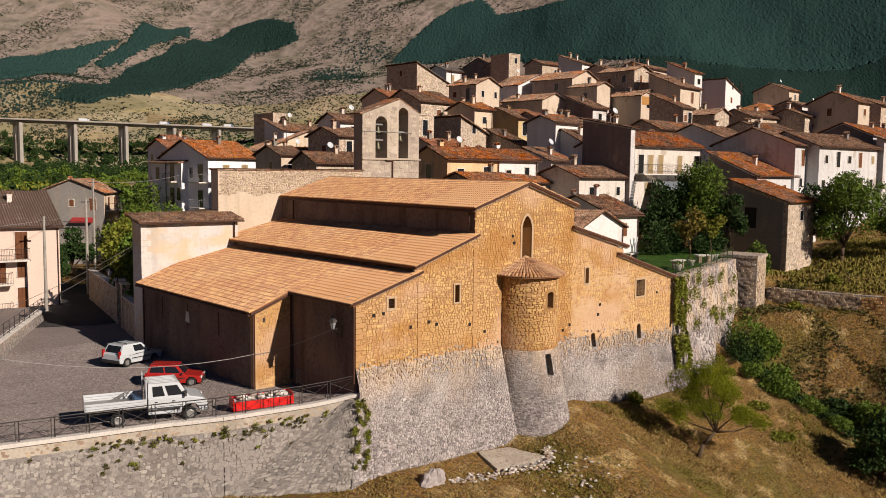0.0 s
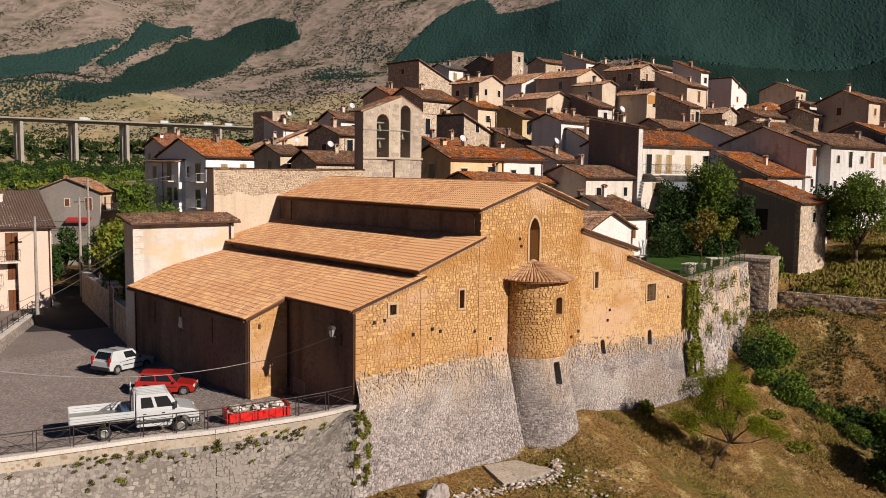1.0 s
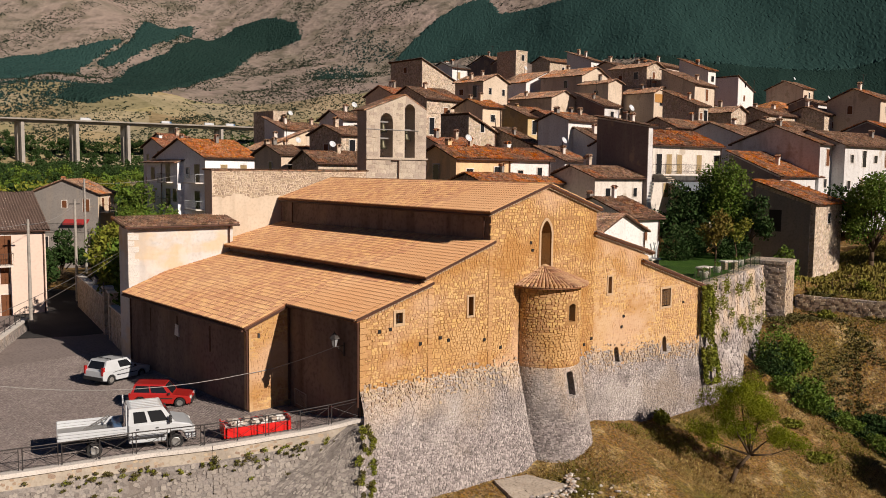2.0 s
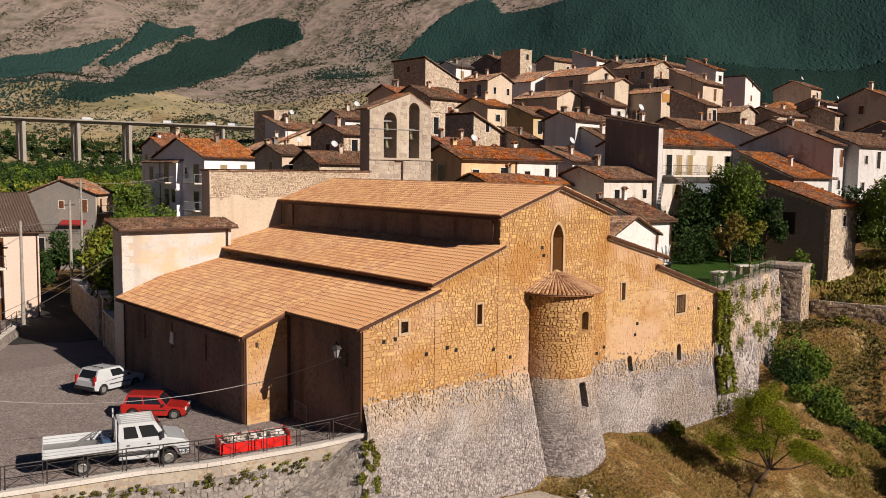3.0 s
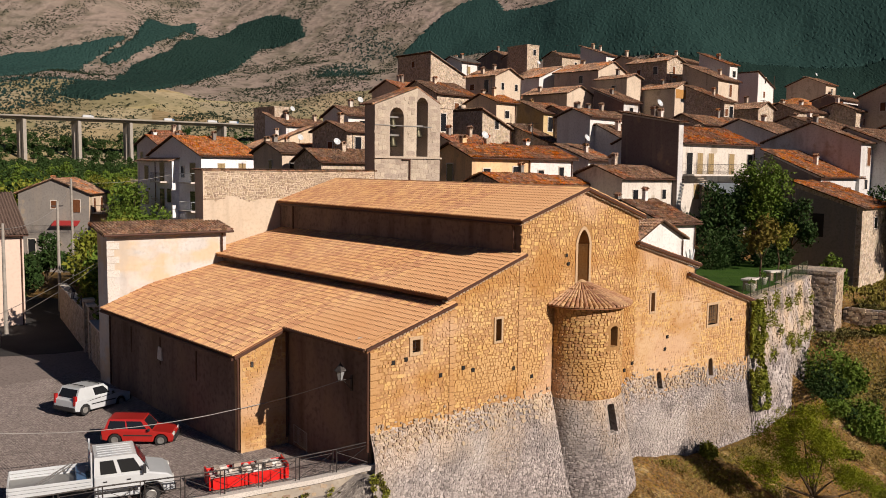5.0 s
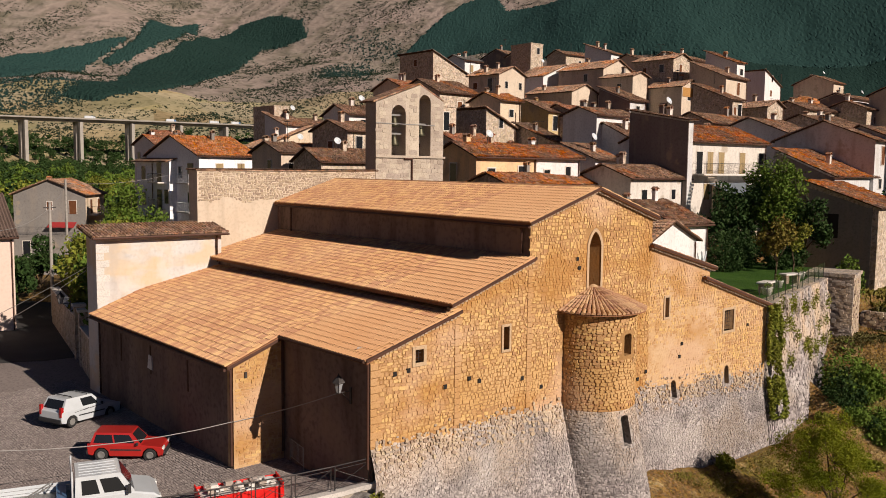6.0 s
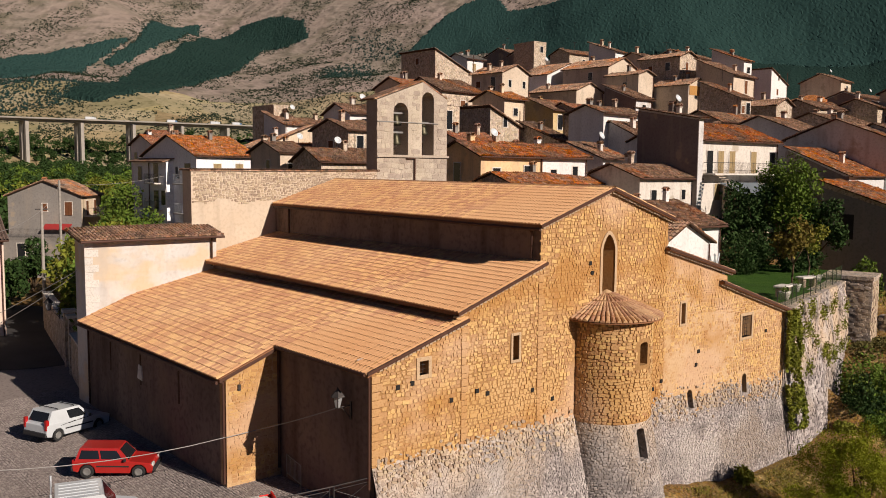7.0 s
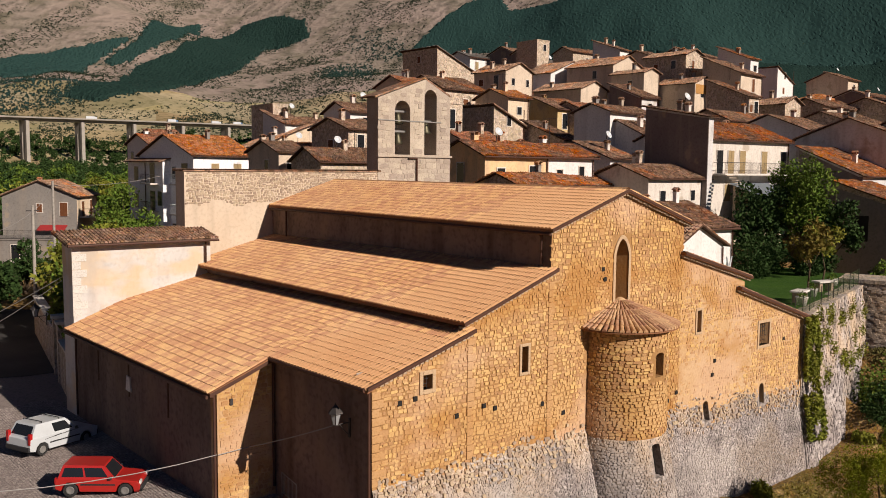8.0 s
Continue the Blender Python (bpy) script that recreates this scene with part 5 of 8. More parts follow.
house("big_pale_house", 72.5, 11.5, 16.5, 10.8, 6.9, 12, 2, "x", "palegrey", "old", 0, 2, 2)
house("long_white_house", 75.5, 10.0, 16.4, 9.0, 14.9, 10, -3, "x", "palegrey", "old", 0, 5, 2)
house("shed_house", 63.6, 11.4, 12.8, 6.0, 10.2, 9, 3, "sx", "brown", "rust", 0, 2, 1)
ruin_house = house("ruined_house", 58.9, 5.2, 10.1, 6.3, 6.6, 11, 3, "sx", "stone", "rust", 1, 1, 1)
side = Shape()
side.box(-0.06, 0.5, -9, -0.004, 6.2, -0.05)
side.prism([(0.9, -0.05), (6.2, -0.05), (6.2, 1.6)], -0.06, -0.004, "x")
part("side_plaster", side, "wall_grey", ruin_house, "grey weathered plaster on the shaded side")
# flat black panel on the wall, painted as the dark inside
door = Shape()
door.box(-0.075, 3.4, -2.9, -0.061, 4.7, -0.7)
part("doorway", door, "void", ruin_house, "black panel standing for an unlit doorway")
house("hip_roof_house", 144.1, 52.9, 26.1, 11.2, 10.1, 9, -4, "hip", "white", "orange", 0, 2, 1)
house("white_tower_house", 147.7, 65.7, 33.7, 6.0, 7.8, 14, 5, "syd", "white", "old", 0, 1, 2)
house("edge_building", 90.9, 8.7, 17.6, 1.0, 20.0, 14, 2, "sx", "palegrey", "old", 0, 4, 3)
house("stone_house", 106.8, 27.3, 22.2, 6.0, 6.6, 9, 3, "x", "stone", "old", 0, 1, 1)
house("dark_house", 92.5, 10.8, 18.3, 7.9, 18.2, 9, 4, "x", "brown", "rust", 1, 0, 1)
house("beige_house", 109.9, 20.4, 24.2, 8.1, 4.1, 9, -1, "x", "beige", "old", 1, 1, 1)
house("far_right_house", 125.0, 23.1, 24.7, 9.0, 24.0, 9, 4, "x", "stone", "old", 0, 1, 1)
house("hill_house", 113.8, 78.6, 35.3, 6.0, 3.3, 9, 5, "sx", "white", "old", 0, 1, 1)
house("hill_house", 110.1, 69.2, 33.0, 6.2, 2.7, 9, -6, "x", "beige", "old", 0, 1, 1)
house("hill_gable_house", 93.9, 64.3, 29.7, 9.0, 8.7, 10, 5, "y", "beige", "old", 1, 1, 1)
house("hill_stone_house", 96.5, 52.7, 30.5, 7.6, 4.6, 10, -1, "y", "stone", "old", 2, 1, 2)
house("small_house", 89.0, 54.7, 27.4, 6.0, 3.8, 7, -0, "y", "beige", "old", 1, 0, 1)
house("dark_brown_house", 81.1, 49.1, 23.0, 6.0, 3.3, 9, -5, "sx", "brown", "old", 0, 1, 1)
loft = house("wooden_loft_house", 93.5, 49.0, 25.8, 6.0, 5.2, 8, 3, "y", "beige", "old", 0, 1, 1, "beige gable-fronted house with an orange boarded loft")
boards = Shape()
boards.box(0.2, -0.07, -1.5, 5.0, -0.005, -0.15)
part("loft_panel", boards, "wall_wood", loft, "orange wooden loft boards")
house("dark_gable_house", 116.4, 53.6, 31.6, 6.4, 2.3, 10, -3, "sx", "white", "dark", 0, 1, 1)
house("tall_stone_house", 97.0, 43.8, 27.1, 6.0, 6.9, 11, 5, "sx", "beige", "old", 1, 1, 2)
house("stone_house", 87.5, 36.9, 22.8, 6.4, 2.3, 9, -3, "sx", "stone", "old", 0, 2, 2)
house("wide_roof_house", 72.7, 30.6, 18.9, 6.0, 13.3, 7, 1, "x", "stone", "old", 0, 1, 1)
house("stone_gable_house", 91.7, 34.1, 22.0, 6.0, 4.2, 8, -1, "y", "stone", "old", 0, 0, 1)
house("white_house", 75.4, 22.8, 17.7, 9.0, 7.6, 7, 2, "x", "white", "old", 0, 1, 1)
house("stone_house", 98.8, 32.0, 21.9, 6.0, 8.2, 8, -4, "x", "stone", "old", 0, 1, 1)
house("stone_house", 88.1, 24.7, 19.4, 6.0, 8.2, 8, -4, "x", "stone", "old", 0, 1, 1)
house("hill_house", 112.8, 59.2, 31.0, 9.0, 6.4, 8, 3, "x", "beige", "old", 0, 1, 1)
house("wide_roof_house", 68.7, 48.5, 20.5, 6.0, 11.6, 7, 4, "x", "stone", "red", 0, 1, 1)
house("dark_gable_house", 53.5, 38.6, 16.3, 6.0, 2.2, 8, 1, "sx", "stone", "dark", 0, 1, 1)
house("sloping_roof_house", 44.3, 25.1, 14.2, 3.6, 4.0, 8, 6, "sx", "white", "old", 0, 0, 1)
house("stone_house", 86.6, 73.0, 24.3, 8.0, 8.8, 8, -4, "x", "stone", "red", 0, 1, 1)
house("far_hill_house", 130.2, 119.7, 39.3, 12.6, 5.0, 9, 5, "x", "brown", "old", 0, 0, 1)
house("far_hill_house", 123.2, 98.1, 37.6, 6.0, 8.0, 9, -5, "x", "stone", "old", 0, 1, 1)
house("far_hill_house", 120.6, 66.7, 33.9, 7.8, 12.6, 9, 7, "x", "beige", "old", 0, 1, 1)
house("far_hill_house", 142.3, 45.3, 26.7, 6.0, 13.8, 9, 2, "x", "brown", "old", 0, 1, 1)
house("far_hill_house", 160.0, 57.2, 31.6, 8.6, 4.9, 9, 1, "x", "beige", "old", 0, 1, 1)
house("stone_house", 40.1, 42.8, 19.7, 9.0, 2.8, 8, 7, "flat", "stone", "old", 0, 1, 1)



def fill_village():
    """Low houses that close the gaps between the others on the hill."""
    r = random.Random(44)
    spots = [ob.matrix_world @ Vector((4, 4, 0)) for ob in bpy.data.objects if ob.get("category") == "house"]
    made = 0
    for _ in range(4000):
        x, y = r.uniform(38, 150), r.uniform(14, 118)
        if not 24 < math.degrees(math.atan2(x + 27, y + 38)) < 72:
            continue
        along = math.hypot(x + 27, y + 38)
        z = float(land(x, y))
        if z < 5.5 or along > 218 or any((p.xy - Vector((x + 4, y + 4))).length < 7.2 for p in spots):
            continue
        w, l = r.uniform(7, 12), r.uniform(8, 11)
        house("village_house", x, y, z + r.uniform(3.2, 5.0), l, w, 7, r.uniform(-14, 14), r.choice(("x", "x", "x", "sx", "y")), r.choice(("stone", "beige", "white", "pale", "palegrey")), r.choice(("old", "old", "red", "rust", "orange")), 1, 2, 1)
        spots.append(Vector((x + 4, y + 4, z)))
        made += 1
        if made > 75:
            break
    made = 0
    for _ in range(6000):
        x, y = r.uniform(36, 150), r.uniform(12, 112)
        if not 24 < math.degrees(math.atan2(x + 27, y + 38)) < 72:
            continue
        z = float(land(x, y))
        if z < 6.0 or math.hypot(x + 27, y + 38) > 205 or any((p.xy - Vector((x + 2, y + 2))).length < 5.2 for p in spots):
            continue
        house("village_outhouse", x, y, z + r.uniform(2.6, 4.6), r.uniform(3.5, 5.5), r.uniform(3, 5.5), 6, r.uniform(-25, 25), r.choice(("sx", "x", "y", "sy")), r.choice(("stone", "brown", "white", "beige")), r.choice(("old", "red", "dark", "rust")), 0, 1, 1)
        spots.append(Vector((x + 2, y + 2, z)))
        made += 1
        if made > 45:
            break


fill_village()


# ---------------------------------------------------------------- church details
def build_front_details():
    front = bpy.data.objects["front_wall"]
    v = Shape()
    for u0, u1, w0, w1, _ in FRONT_HOLES:
        v.poly([front_at(u0 - 0.05, w0 - 0.1, -0.72), front_at(u1 + 0.05, w0 - 0.1, -0.72), front_at(u1 + 0.05, w1 + 0.1, -0.72), front_at(u0 - 0.05, w1 + 0.1, -0.72)])
    part("window_back", v, "void", front)
    for i, (u0, u1, w0, w1, kind) in enumerate(FRONT_HOLES):
        if i in (0, 1, 3, 4):
            t = 0.16 if i in (0, 4) else 0.12
            s = Shape()
            for a, b, c, d in ((u0 - t, u0, w0 - t, w1 + t), (u1, u1 + t, w0 - t, w1 + t), (u0, u1, w1, w1 + t), (u0, u1, w0 - t, w0)):
                s.box(a, -0.055, c, b, 0.3, d)
            bevelled(part("window_surround", s, "dressed_stone", front, "pale dressed stone surround"), 0.015)
        if i in (0, 4):
            g = Shape()
            n = 3 if i == 0 else 5
            for k in range(1, n):
                x = u0 + (u1 - u0) * k / n
                g.rod((x, 0.14, w0), (x, 0.14, w1), 0.014, n=5)
            for k in range(1, n):
                z = w0 + (w1 - w0) * k / n
                g.rod((u0, 0.14, z), (u1, 0.14, z), 0.012, n=5)
            part("window_grille", g, "iron", front)
        if i == 2:
            s = Shape()
            half, mid = (u1 - u0) / 2, (u0 + u1) / 2
            arc = []
            for q in range(13):
                x = -half + 2 * half * q / 12
                arc.append((mid + x, w1 - half * 1.55 + half * 1.55 * (1 - abs(x / half) ** 1.7) ** 0.75))
            ring = [(u0, w0)] + arc + [(u1, w0)]
            for (ua, wa), (ub, wb) in zip(ring, ring[1:]):
                oa = [(p - mid) * (1 + 0.16 / half) + mid for p in (ua, ub)]
                ob_ = [q + (0.18 if q > w1 - 0.9 else 0) * (q - (w1 - 0.9)) / 0.9 for q in (wa, wb)]
                s.poly([(ua, -0.05, wa), (ub, -0.05, wb), (oa[1], -0.05, ob_[1]), (oa[0], -0.05, ob_[0])])
                s.poly([(oa[0], -0.05, ob_[0]), (oa[1], -0.05, ob_[1]), (oa[1], 0.05, ob_[1]), (oa[0], 0.05, ob_[0])])
            part("lancet_surround", s, "dressed_stone", front, "pale pointed lancet surround")
    # putlog holes: black boxes on the wall, their dark put into colour
    r = random.Random(5)
    for x, z in ((1.2, 4.9), (3.9, 3.95), (5.3, 4.1), (5.9, 3.9), (8.6, 3.6), (9.9, 3.0), (12.3, 8.9), (12.45, 8.45), (17.4, 2.2), (18.1, 2.5), (21.2, 2.9), (21.4, 3.6), (28.3, 3.9), (1.9, 4.95)):
        h = Shape()
        h.box(x - 0.09, -0.062, z - 0.09, x + 0.09, 0.0, z + 0.09)
        part("putlog_hole", h, "void", front)
    # dark verge strips and stepped tile corbels under them
    for n, pts in enumerate((((-0.4, 5.68), (4.6, 7.14)), ((4.0, 7.42), (9.15, 9.12)), ((8.7, 10.72), (13.6, 12.28)), ((13.6, 12.28), (18.6, 10.70)), ((18.1, 9.28), (24.3, 7.65)), ((23.2, 7.18), (31.2, 4.74)))):
        (xa, za), (xb, zb) = pts
        s = Shape()
        s.poly([(xa, -0.34, za - 0.06), (xb, -0.34, zb - 0.06), (xb, -0.34, zb + 0.07), (xa, -0.34, za + 0.07)])
        s.poly([(xa, -0.34, za + 0.07), (xb, -0.34, zb + 0.07), (xb, -0.1, zb + 0.07), (xa, -0.1, za + 0.07)])
        s.poly([(xa, -0.34, za - 0.06), (xb, -0.34, zb - 0.06), (xb, 0.1, zb - 0.06), (xa, 0.1, za - 0.06)])
        part("verge_strip", s, "pipe_brown", front, fix=False)
        k = int((xb - xa) / 0.2)
        for i in range(k):
            f_ = (i + 0.5) / k
            x, z = xa + (xb - xa) * f_, za + (zb - za) * f_ - 0.14
            if x < 0.1 or x > 30.4:
                continue
            c = Shape()
            c.box(x - 0.07, -0.16 - 0.05 * r.random(), z - 0.06, x + 0.07, 0.05, z + 0.02 + 0.03 * r.random())
            part("corbel_tile", c, "stone_pale", front, fix=False)
    # straight joints where the aisles were built against the nave
    for x, z1 in ((4.42, 7.05), (8.87, 8.9)):
        z = 2.15
        while z < z1 - 0.3:
            hh, L = r.uniform(0.2, 0.36), r.uniform(0.22, 0.42)
            q = Shape()
            q.box(x, -0.06, z, x + L, 0.02, z + hh - 0.02)
            bevelled(part("quoin", q, "stone_gold", front), 0.02)
            z += hh
    # quoins at the corner
    for i in range(11):
        z = 2.1 + i * 0.31
        L = (0.55 if i % 2 else 0.32) * r.uniform(0.85, 1.1)
        q = Shape()
        q.box(-0.02, -0.05, z, L, 0.02, z + 0.28)
        bevelled(part("quoin", q, "stone_gold", front), 0.02)


def build_side_details():
    p = Shape()
    p.rod((-0.08, 0.05, 5.6), (-0.08, 0.05, 1.2), 0.055)
    p.rod((-0.35, 0.2, 5.72), (-0.08, 0.05, 5.5), 0.055)
    p.rod((-0.45, -0.2, 5.66), (-0.45, 6.2, 5.62), 0.07)
    part("gutter", p, "pipe_brown", church, "dark brown gutter and downpipe")
    p = Shape()
    p.rod((-2.58, 6.72, 4.45), (-2.58, 6.72, 0.1), 0.055)
    p.rod((-3.0, 6.75, 4.5), (-2.58, 6.72, 4.35), 0.055)
    p.rod((-3.06, 6.3, 4.5), (-3.06, 22.9, 4.5), 0.07)
    p.rod((-2.62, 22.6, 4.4), (-2.62, 22.6, 0.1), 0.055)
    part("gutter", p, "pipe_brown", church, "dark brown gutter and downpipe")
    p = Shape()
    p.rod((-0.1, 6.55, 5.6), (-0.1, 6.55, 0.3), 0.06)
    part("downpipe", p, "pipe_brown", church)
    p = Shape()
    p.rod((8.95, 0.5, 10.5), (8.95, 0.5, 9.3), 0.06)
    p.rod((8.8, 0.5, 10.6), (8.95, 0.5, 10.4), 0.06)
    p.rod((9.95, 22.5, 10.5), (9.95, 22.5, 8.9), 0.06)
    p.rod((8.72, -0.2, 10.58), (9.9, 24.3, 10.58), 0.07)
    part("gutter", p, "pipe_brown", church, "dark brown gutter and downpipe")
    v = Shape()
    v.poly([(-3.0, 6.16, 4.5), (0.05, 6.16, 5.66), (0.05, 6.16, 5.80), (-3.0, 6.16, 4.66)])
    v.poly([(-3.0, 6.16, 4.5), (0.05, 6.16, 5.66), (0.05, 6.7, 5.66), (-3.0, 6.7, 4.5)])
    part("verge_strip", v, "pipe_brown", church, fix=False)
    wall = bpy.data.objects["porch_front_wall"]
    made = stones(lambda u, w, d: Vector((u, 6.64 - d, w)), -2.5, -0.02, lambda u: 0.0, lambda u: 4.68 + (u + 2.5) * 0.39, [], (0.14, 0.36), (0.10, 0.19), (0.005, 0.035), 14, wild=0.15)
    lay_stones(made, "stone_gold", wall)
    h = Shape()
    h.box(-1.98, 6.56, 3.95, -1.86, 6.64, 4.2)
    part("wall_bracket", h, "iron", church)
    # blind slits and a small plaque on the aisle wall
    for y in (19.6, 15.6, 11.2):
        s = Shape()
        s.box(-2.53, y - 0.06, 2.5, -2.49, y + 0.06, 4.0)
        part("wall_slit", s, "wood_dark", church)
    s = Shape()
    s.prism([(15.3, 2.75), (15.9, 2.8), (15.75, 3.5), (15.4, 3.45)], -2.56, -2.5, "x")
    part("plaque", s, "kerb_stone", church, "pale carved stone plaque")


def wall_lantern(m, label):
    ob = thing("wall_lantern", label, "lantern", "wall lanterns", "", m)
    a = Shape()
    a.rod((0, 0, 0.1), (0.60, 0, 0.1), 0.02, n=6)
    a.rod((0.05, 0, -0.35), (0.45, 0, 0.1), 0.015, n=6)
    a.box(-0.01, -0.05, -0.45, 0.04, 0.05, 0.25)
    part("bracket", a, "iron", ob)
    g = Shape()
    g.turned((0.60, 0, 0), [(0.10, 0.12), (0.21, 0.55)], 6)
    part("glass", g, "lantern_glass", ob, "dusty grey glass")
    c = Shape()
    c.turned((0.60, 0, 0), [(0.0, 0.10), (0.12, 0.10), (0.12, 0.13), (0.0, 0.13)], 6)
    c.turned((0.60, 0, 0), [(0.29, 0.54), (0.27, 0.58), (0.06, 0.80), (0.0, 0.92)], 6)
    for i in range(6):
        w = math.pi * i / 3
        c.rod((0.60 + 0.10 * math.cos(w), 0.10 * math.sin(w), 0.12), (0.60 + 0.21 * math.cos(w), 0.21 * math.sin(w), 0.55), 0.012, n=4)
    part("lantern_frame", c, "iron", ob, "black iron frame and cap")
    return ob


build_front_details()
build_side_details()
wall_lantern(pose(-0.02, 1.3, 4.05, 0, 0, 180), "black iron wall lantern on a bracket beside the corner")
wall_lantern(pose(-2.6, 27.5, 4.6, 0, 0, 180), "black iron wall lantern over the shaded street")


# ---------------------------------------------------------------- railing and retaining wall
def build_railing():
    ob = thing("railing", "dark iron railing with crossed panels on the kerb", "railing")
    pts = [Vector((x, kerb_y(x), kerb_z(x) + 0.14)) for x in np.linspace(-34, 0.1, 400)]
    run, marks, acc = 0.0, [pts[-1]], 0.0
    for a, b in zip(reversed(pts), list(reversed(pts))[1:]):
        acc += (b - a).length
        if acc >= 1.5:
            marks.append(b)
            acc = 0.0
    for i, (a, b) in enumerate(zip(marks, marks[1:])):
        up = Vector((0, 0, 1))
        d = (b - a).normalized()
        p = Shape()
        p.rod(a - up * 0.1, a + up * 1.02, 0.028, n=6)
        p.rod(a + d * 0.16 - up * 0.1, a + d * 0.16 + up * 1.0, 0.02, n=6)
        part("post", p, "iron", ob, fix=False)
        r = Shape()
        c0, c1 = a + d * 0.16, b
        r.rod(a + up * 1.0, b + up * 1.0, 0.03, n=6)
        r.rod(c0 + up * 0.86, c1 + up * 0.86, 0.015, n=5)
        r.rod(c0 + up * 0.10, c1 + up * 0.10, 0.015, n=5)
        r.rod(c0 + up * 0.10, c1 + up * 0.86, 0.012, n=5)
        r.rod(c0 + up * 0.86, c1 + up * 0.10, 0.012, n=5)
        part("panel", r, "iron", ob, fix=False)


def build_retaining_stones():
    wall = bpy.data.objects["retaining_wall"]
    xs = np.array([p[0] for p in KERB]); ys = np.array([p[1] for p in KERB])
    seg = np.r_[0, np.cumsum(np.hypot(np.diff(xs), np.diff(ys)))]

    def place(u, w, d):
        u2 = seg[-1] - u
        x, y = np.interp(u2, seg, xs), np.interp(u2, seg, ys)
        i = int(np.clip(np.searchsorted(seg, u2) - 1, 0, len(xs) - 2))
        n = Vector((ys[i + 1] - ys[i], -(xs[i + 1] - xs[i]), 0)).normalized()
        top = kerb_z(x) - 0.06
        f_ = np.clip((top - w) / (top + 5.2), 0, 1)
        q = Vector((x, y, 0)) + n * (0.12 + 0.63 * f_ + d)
        return Vector((q.x, q.y, w))
    rim = lambda u: kerb_z(float(np.interp(seg[-1] - u, seg, xs)))
    made = stones(place, 1.5, 30, lambda u: -4.9, lambda u: rim(u) - 0.6, [], (0.12, 0.36), (0.10, 0.24), (0.005, 0.06), 51, lambda u, w: 0.7 + 0.4 * noise.noise(Vector((u * 0.3, w * 0.5, 7.0))), 0.7)
    lay_stones(made, "stone_flush", wall, lambda u, w: w > -3.4 and 1 < u < 9)
    made = stones(place, 0.8, 30, lambda u: rim(u) - 0.65, lambda u: rim(u) - 0.05, [], (0.14, 0.34), (0.10, 0.18), (0.0, 0.03), 52, lambda u, w: 0.4, 0.6)
    lay_stones(made, "stone_pale", wall)
    # rough corner mass where the retaining wall runs into the foot of the church
    b = Shape()
    zs = np.linspace(-5.2, kerb_z(-0.4) - 0.1, 14)

    def corner(u, w, d):
        f = max(0.0, min(1.0, (zs[-1] - w) / 5.4))
        p, q = place(0.9 + 8.0 * f, w, 0.015), front_at(0.1, w, 0.02)
        v = p.lerp(q, u) - Vector((0, 0.30 * f * math.sin(math.pi * u), 0))
        n = Vector((q.y - p.y, p.x - q.x, 0)).normalized()
        if n.y > 0:
            n = -n
        return v + n * (d + 0.07 * noise.noise(Vector((u * 3, w * 1.2, 4))))
    us = np.linspace(0, 1, 7)
    for za, zb in zip(zs, zs[1:]):
        for ua, ub in zip(us, us[1:]):
            b.poly([corner(ua, za, 0), corner(ub, za, 0), corner(ub, zb, 0), corner(ua, zb, 0)])
    top = [corner(u, zs[-1], 0) for u in us] + [place(0.9, zs[-1], -0.6), Vector((0.3, 0.2, zs[-1]))][::-1]
    b.poly(top)
    mass = part("corner_buttress", b, "wall_rubble", wall, "rough rubble corner beside the church foot")
    made = stones(lambda u, w, d: corner(u / 4.0, w, d), 0.05, 3.95, lambda u: -5, lambda u: zs[-1] - 0.1, [], (0.1, 0.26), (0.08, 0.18), (0.01, 0.08), 57, wild=0.7)
    lay_stones(made, "stone_flush", mass)


build_railing()
build_retaining_stones()


# ---------------------------------------------------------------- plants
def leaves(r, centre, radii, n, size, gap=0.35, hollow=0.45):
    """Leaf clumps in an uneven ball: arrays of quads."""
    c, R = np.array(centre), np.array(radii)
    g = np.random.default_rng(r)
    v = g.normal(size=(n, 3))
    v /= np.linalg.norm(v, axis=1)[:, None]
    rad = hollow + (1 - hollow) * g.random(n) ** 0.6
    lump = np.array([0.78 + 0.42 * noise.noise(Vector(q * 2.3) + Vector((r * 1.7, 0, 0))) for q in v])
    pos = v * (rad * lump)[:, None]
    hole = np.array([noise.noise(Vector(q * 3.1) + Vector((0, r * 2.1, 5))) for q in pos])
    pos = pos[hole > -gap] * R + c
    n = len(pos)
    a, b = g.normal(size=(n, 3)), g.normal(size=(n, 3))
    a /= np.linalg.norm(a, axis=1)[:, None]
    b -= (a * b).sum(1)[:, None] * a
    b /= np.linalg.norm(b, axis=1)[:, None]
    s = size * g.uniform(0.6, 1.3, n)[:, None]
    quad = np.stack([pos - a * s, pos - b * s * 0.55, pos + a * s, pos + b * s * 0.55], 1)
    return quad.reshape(-1, 3)


def leaf_mesh(name, chunks, mat, parent=None, label="", kind=""):
    v = np.concatenate(chunks)
    k = len(v) // 4
    me = bpy.data.meshes.new(name)
    me.from_pydata(v.tolist(), [], np.arange(4 * k).reshape(-1, 4).tolist())
    me.materials.append(MATS[mat])
    ob = new(name, me)
    ob.parent = parent
    return tagged(ob, label, kind=kind)


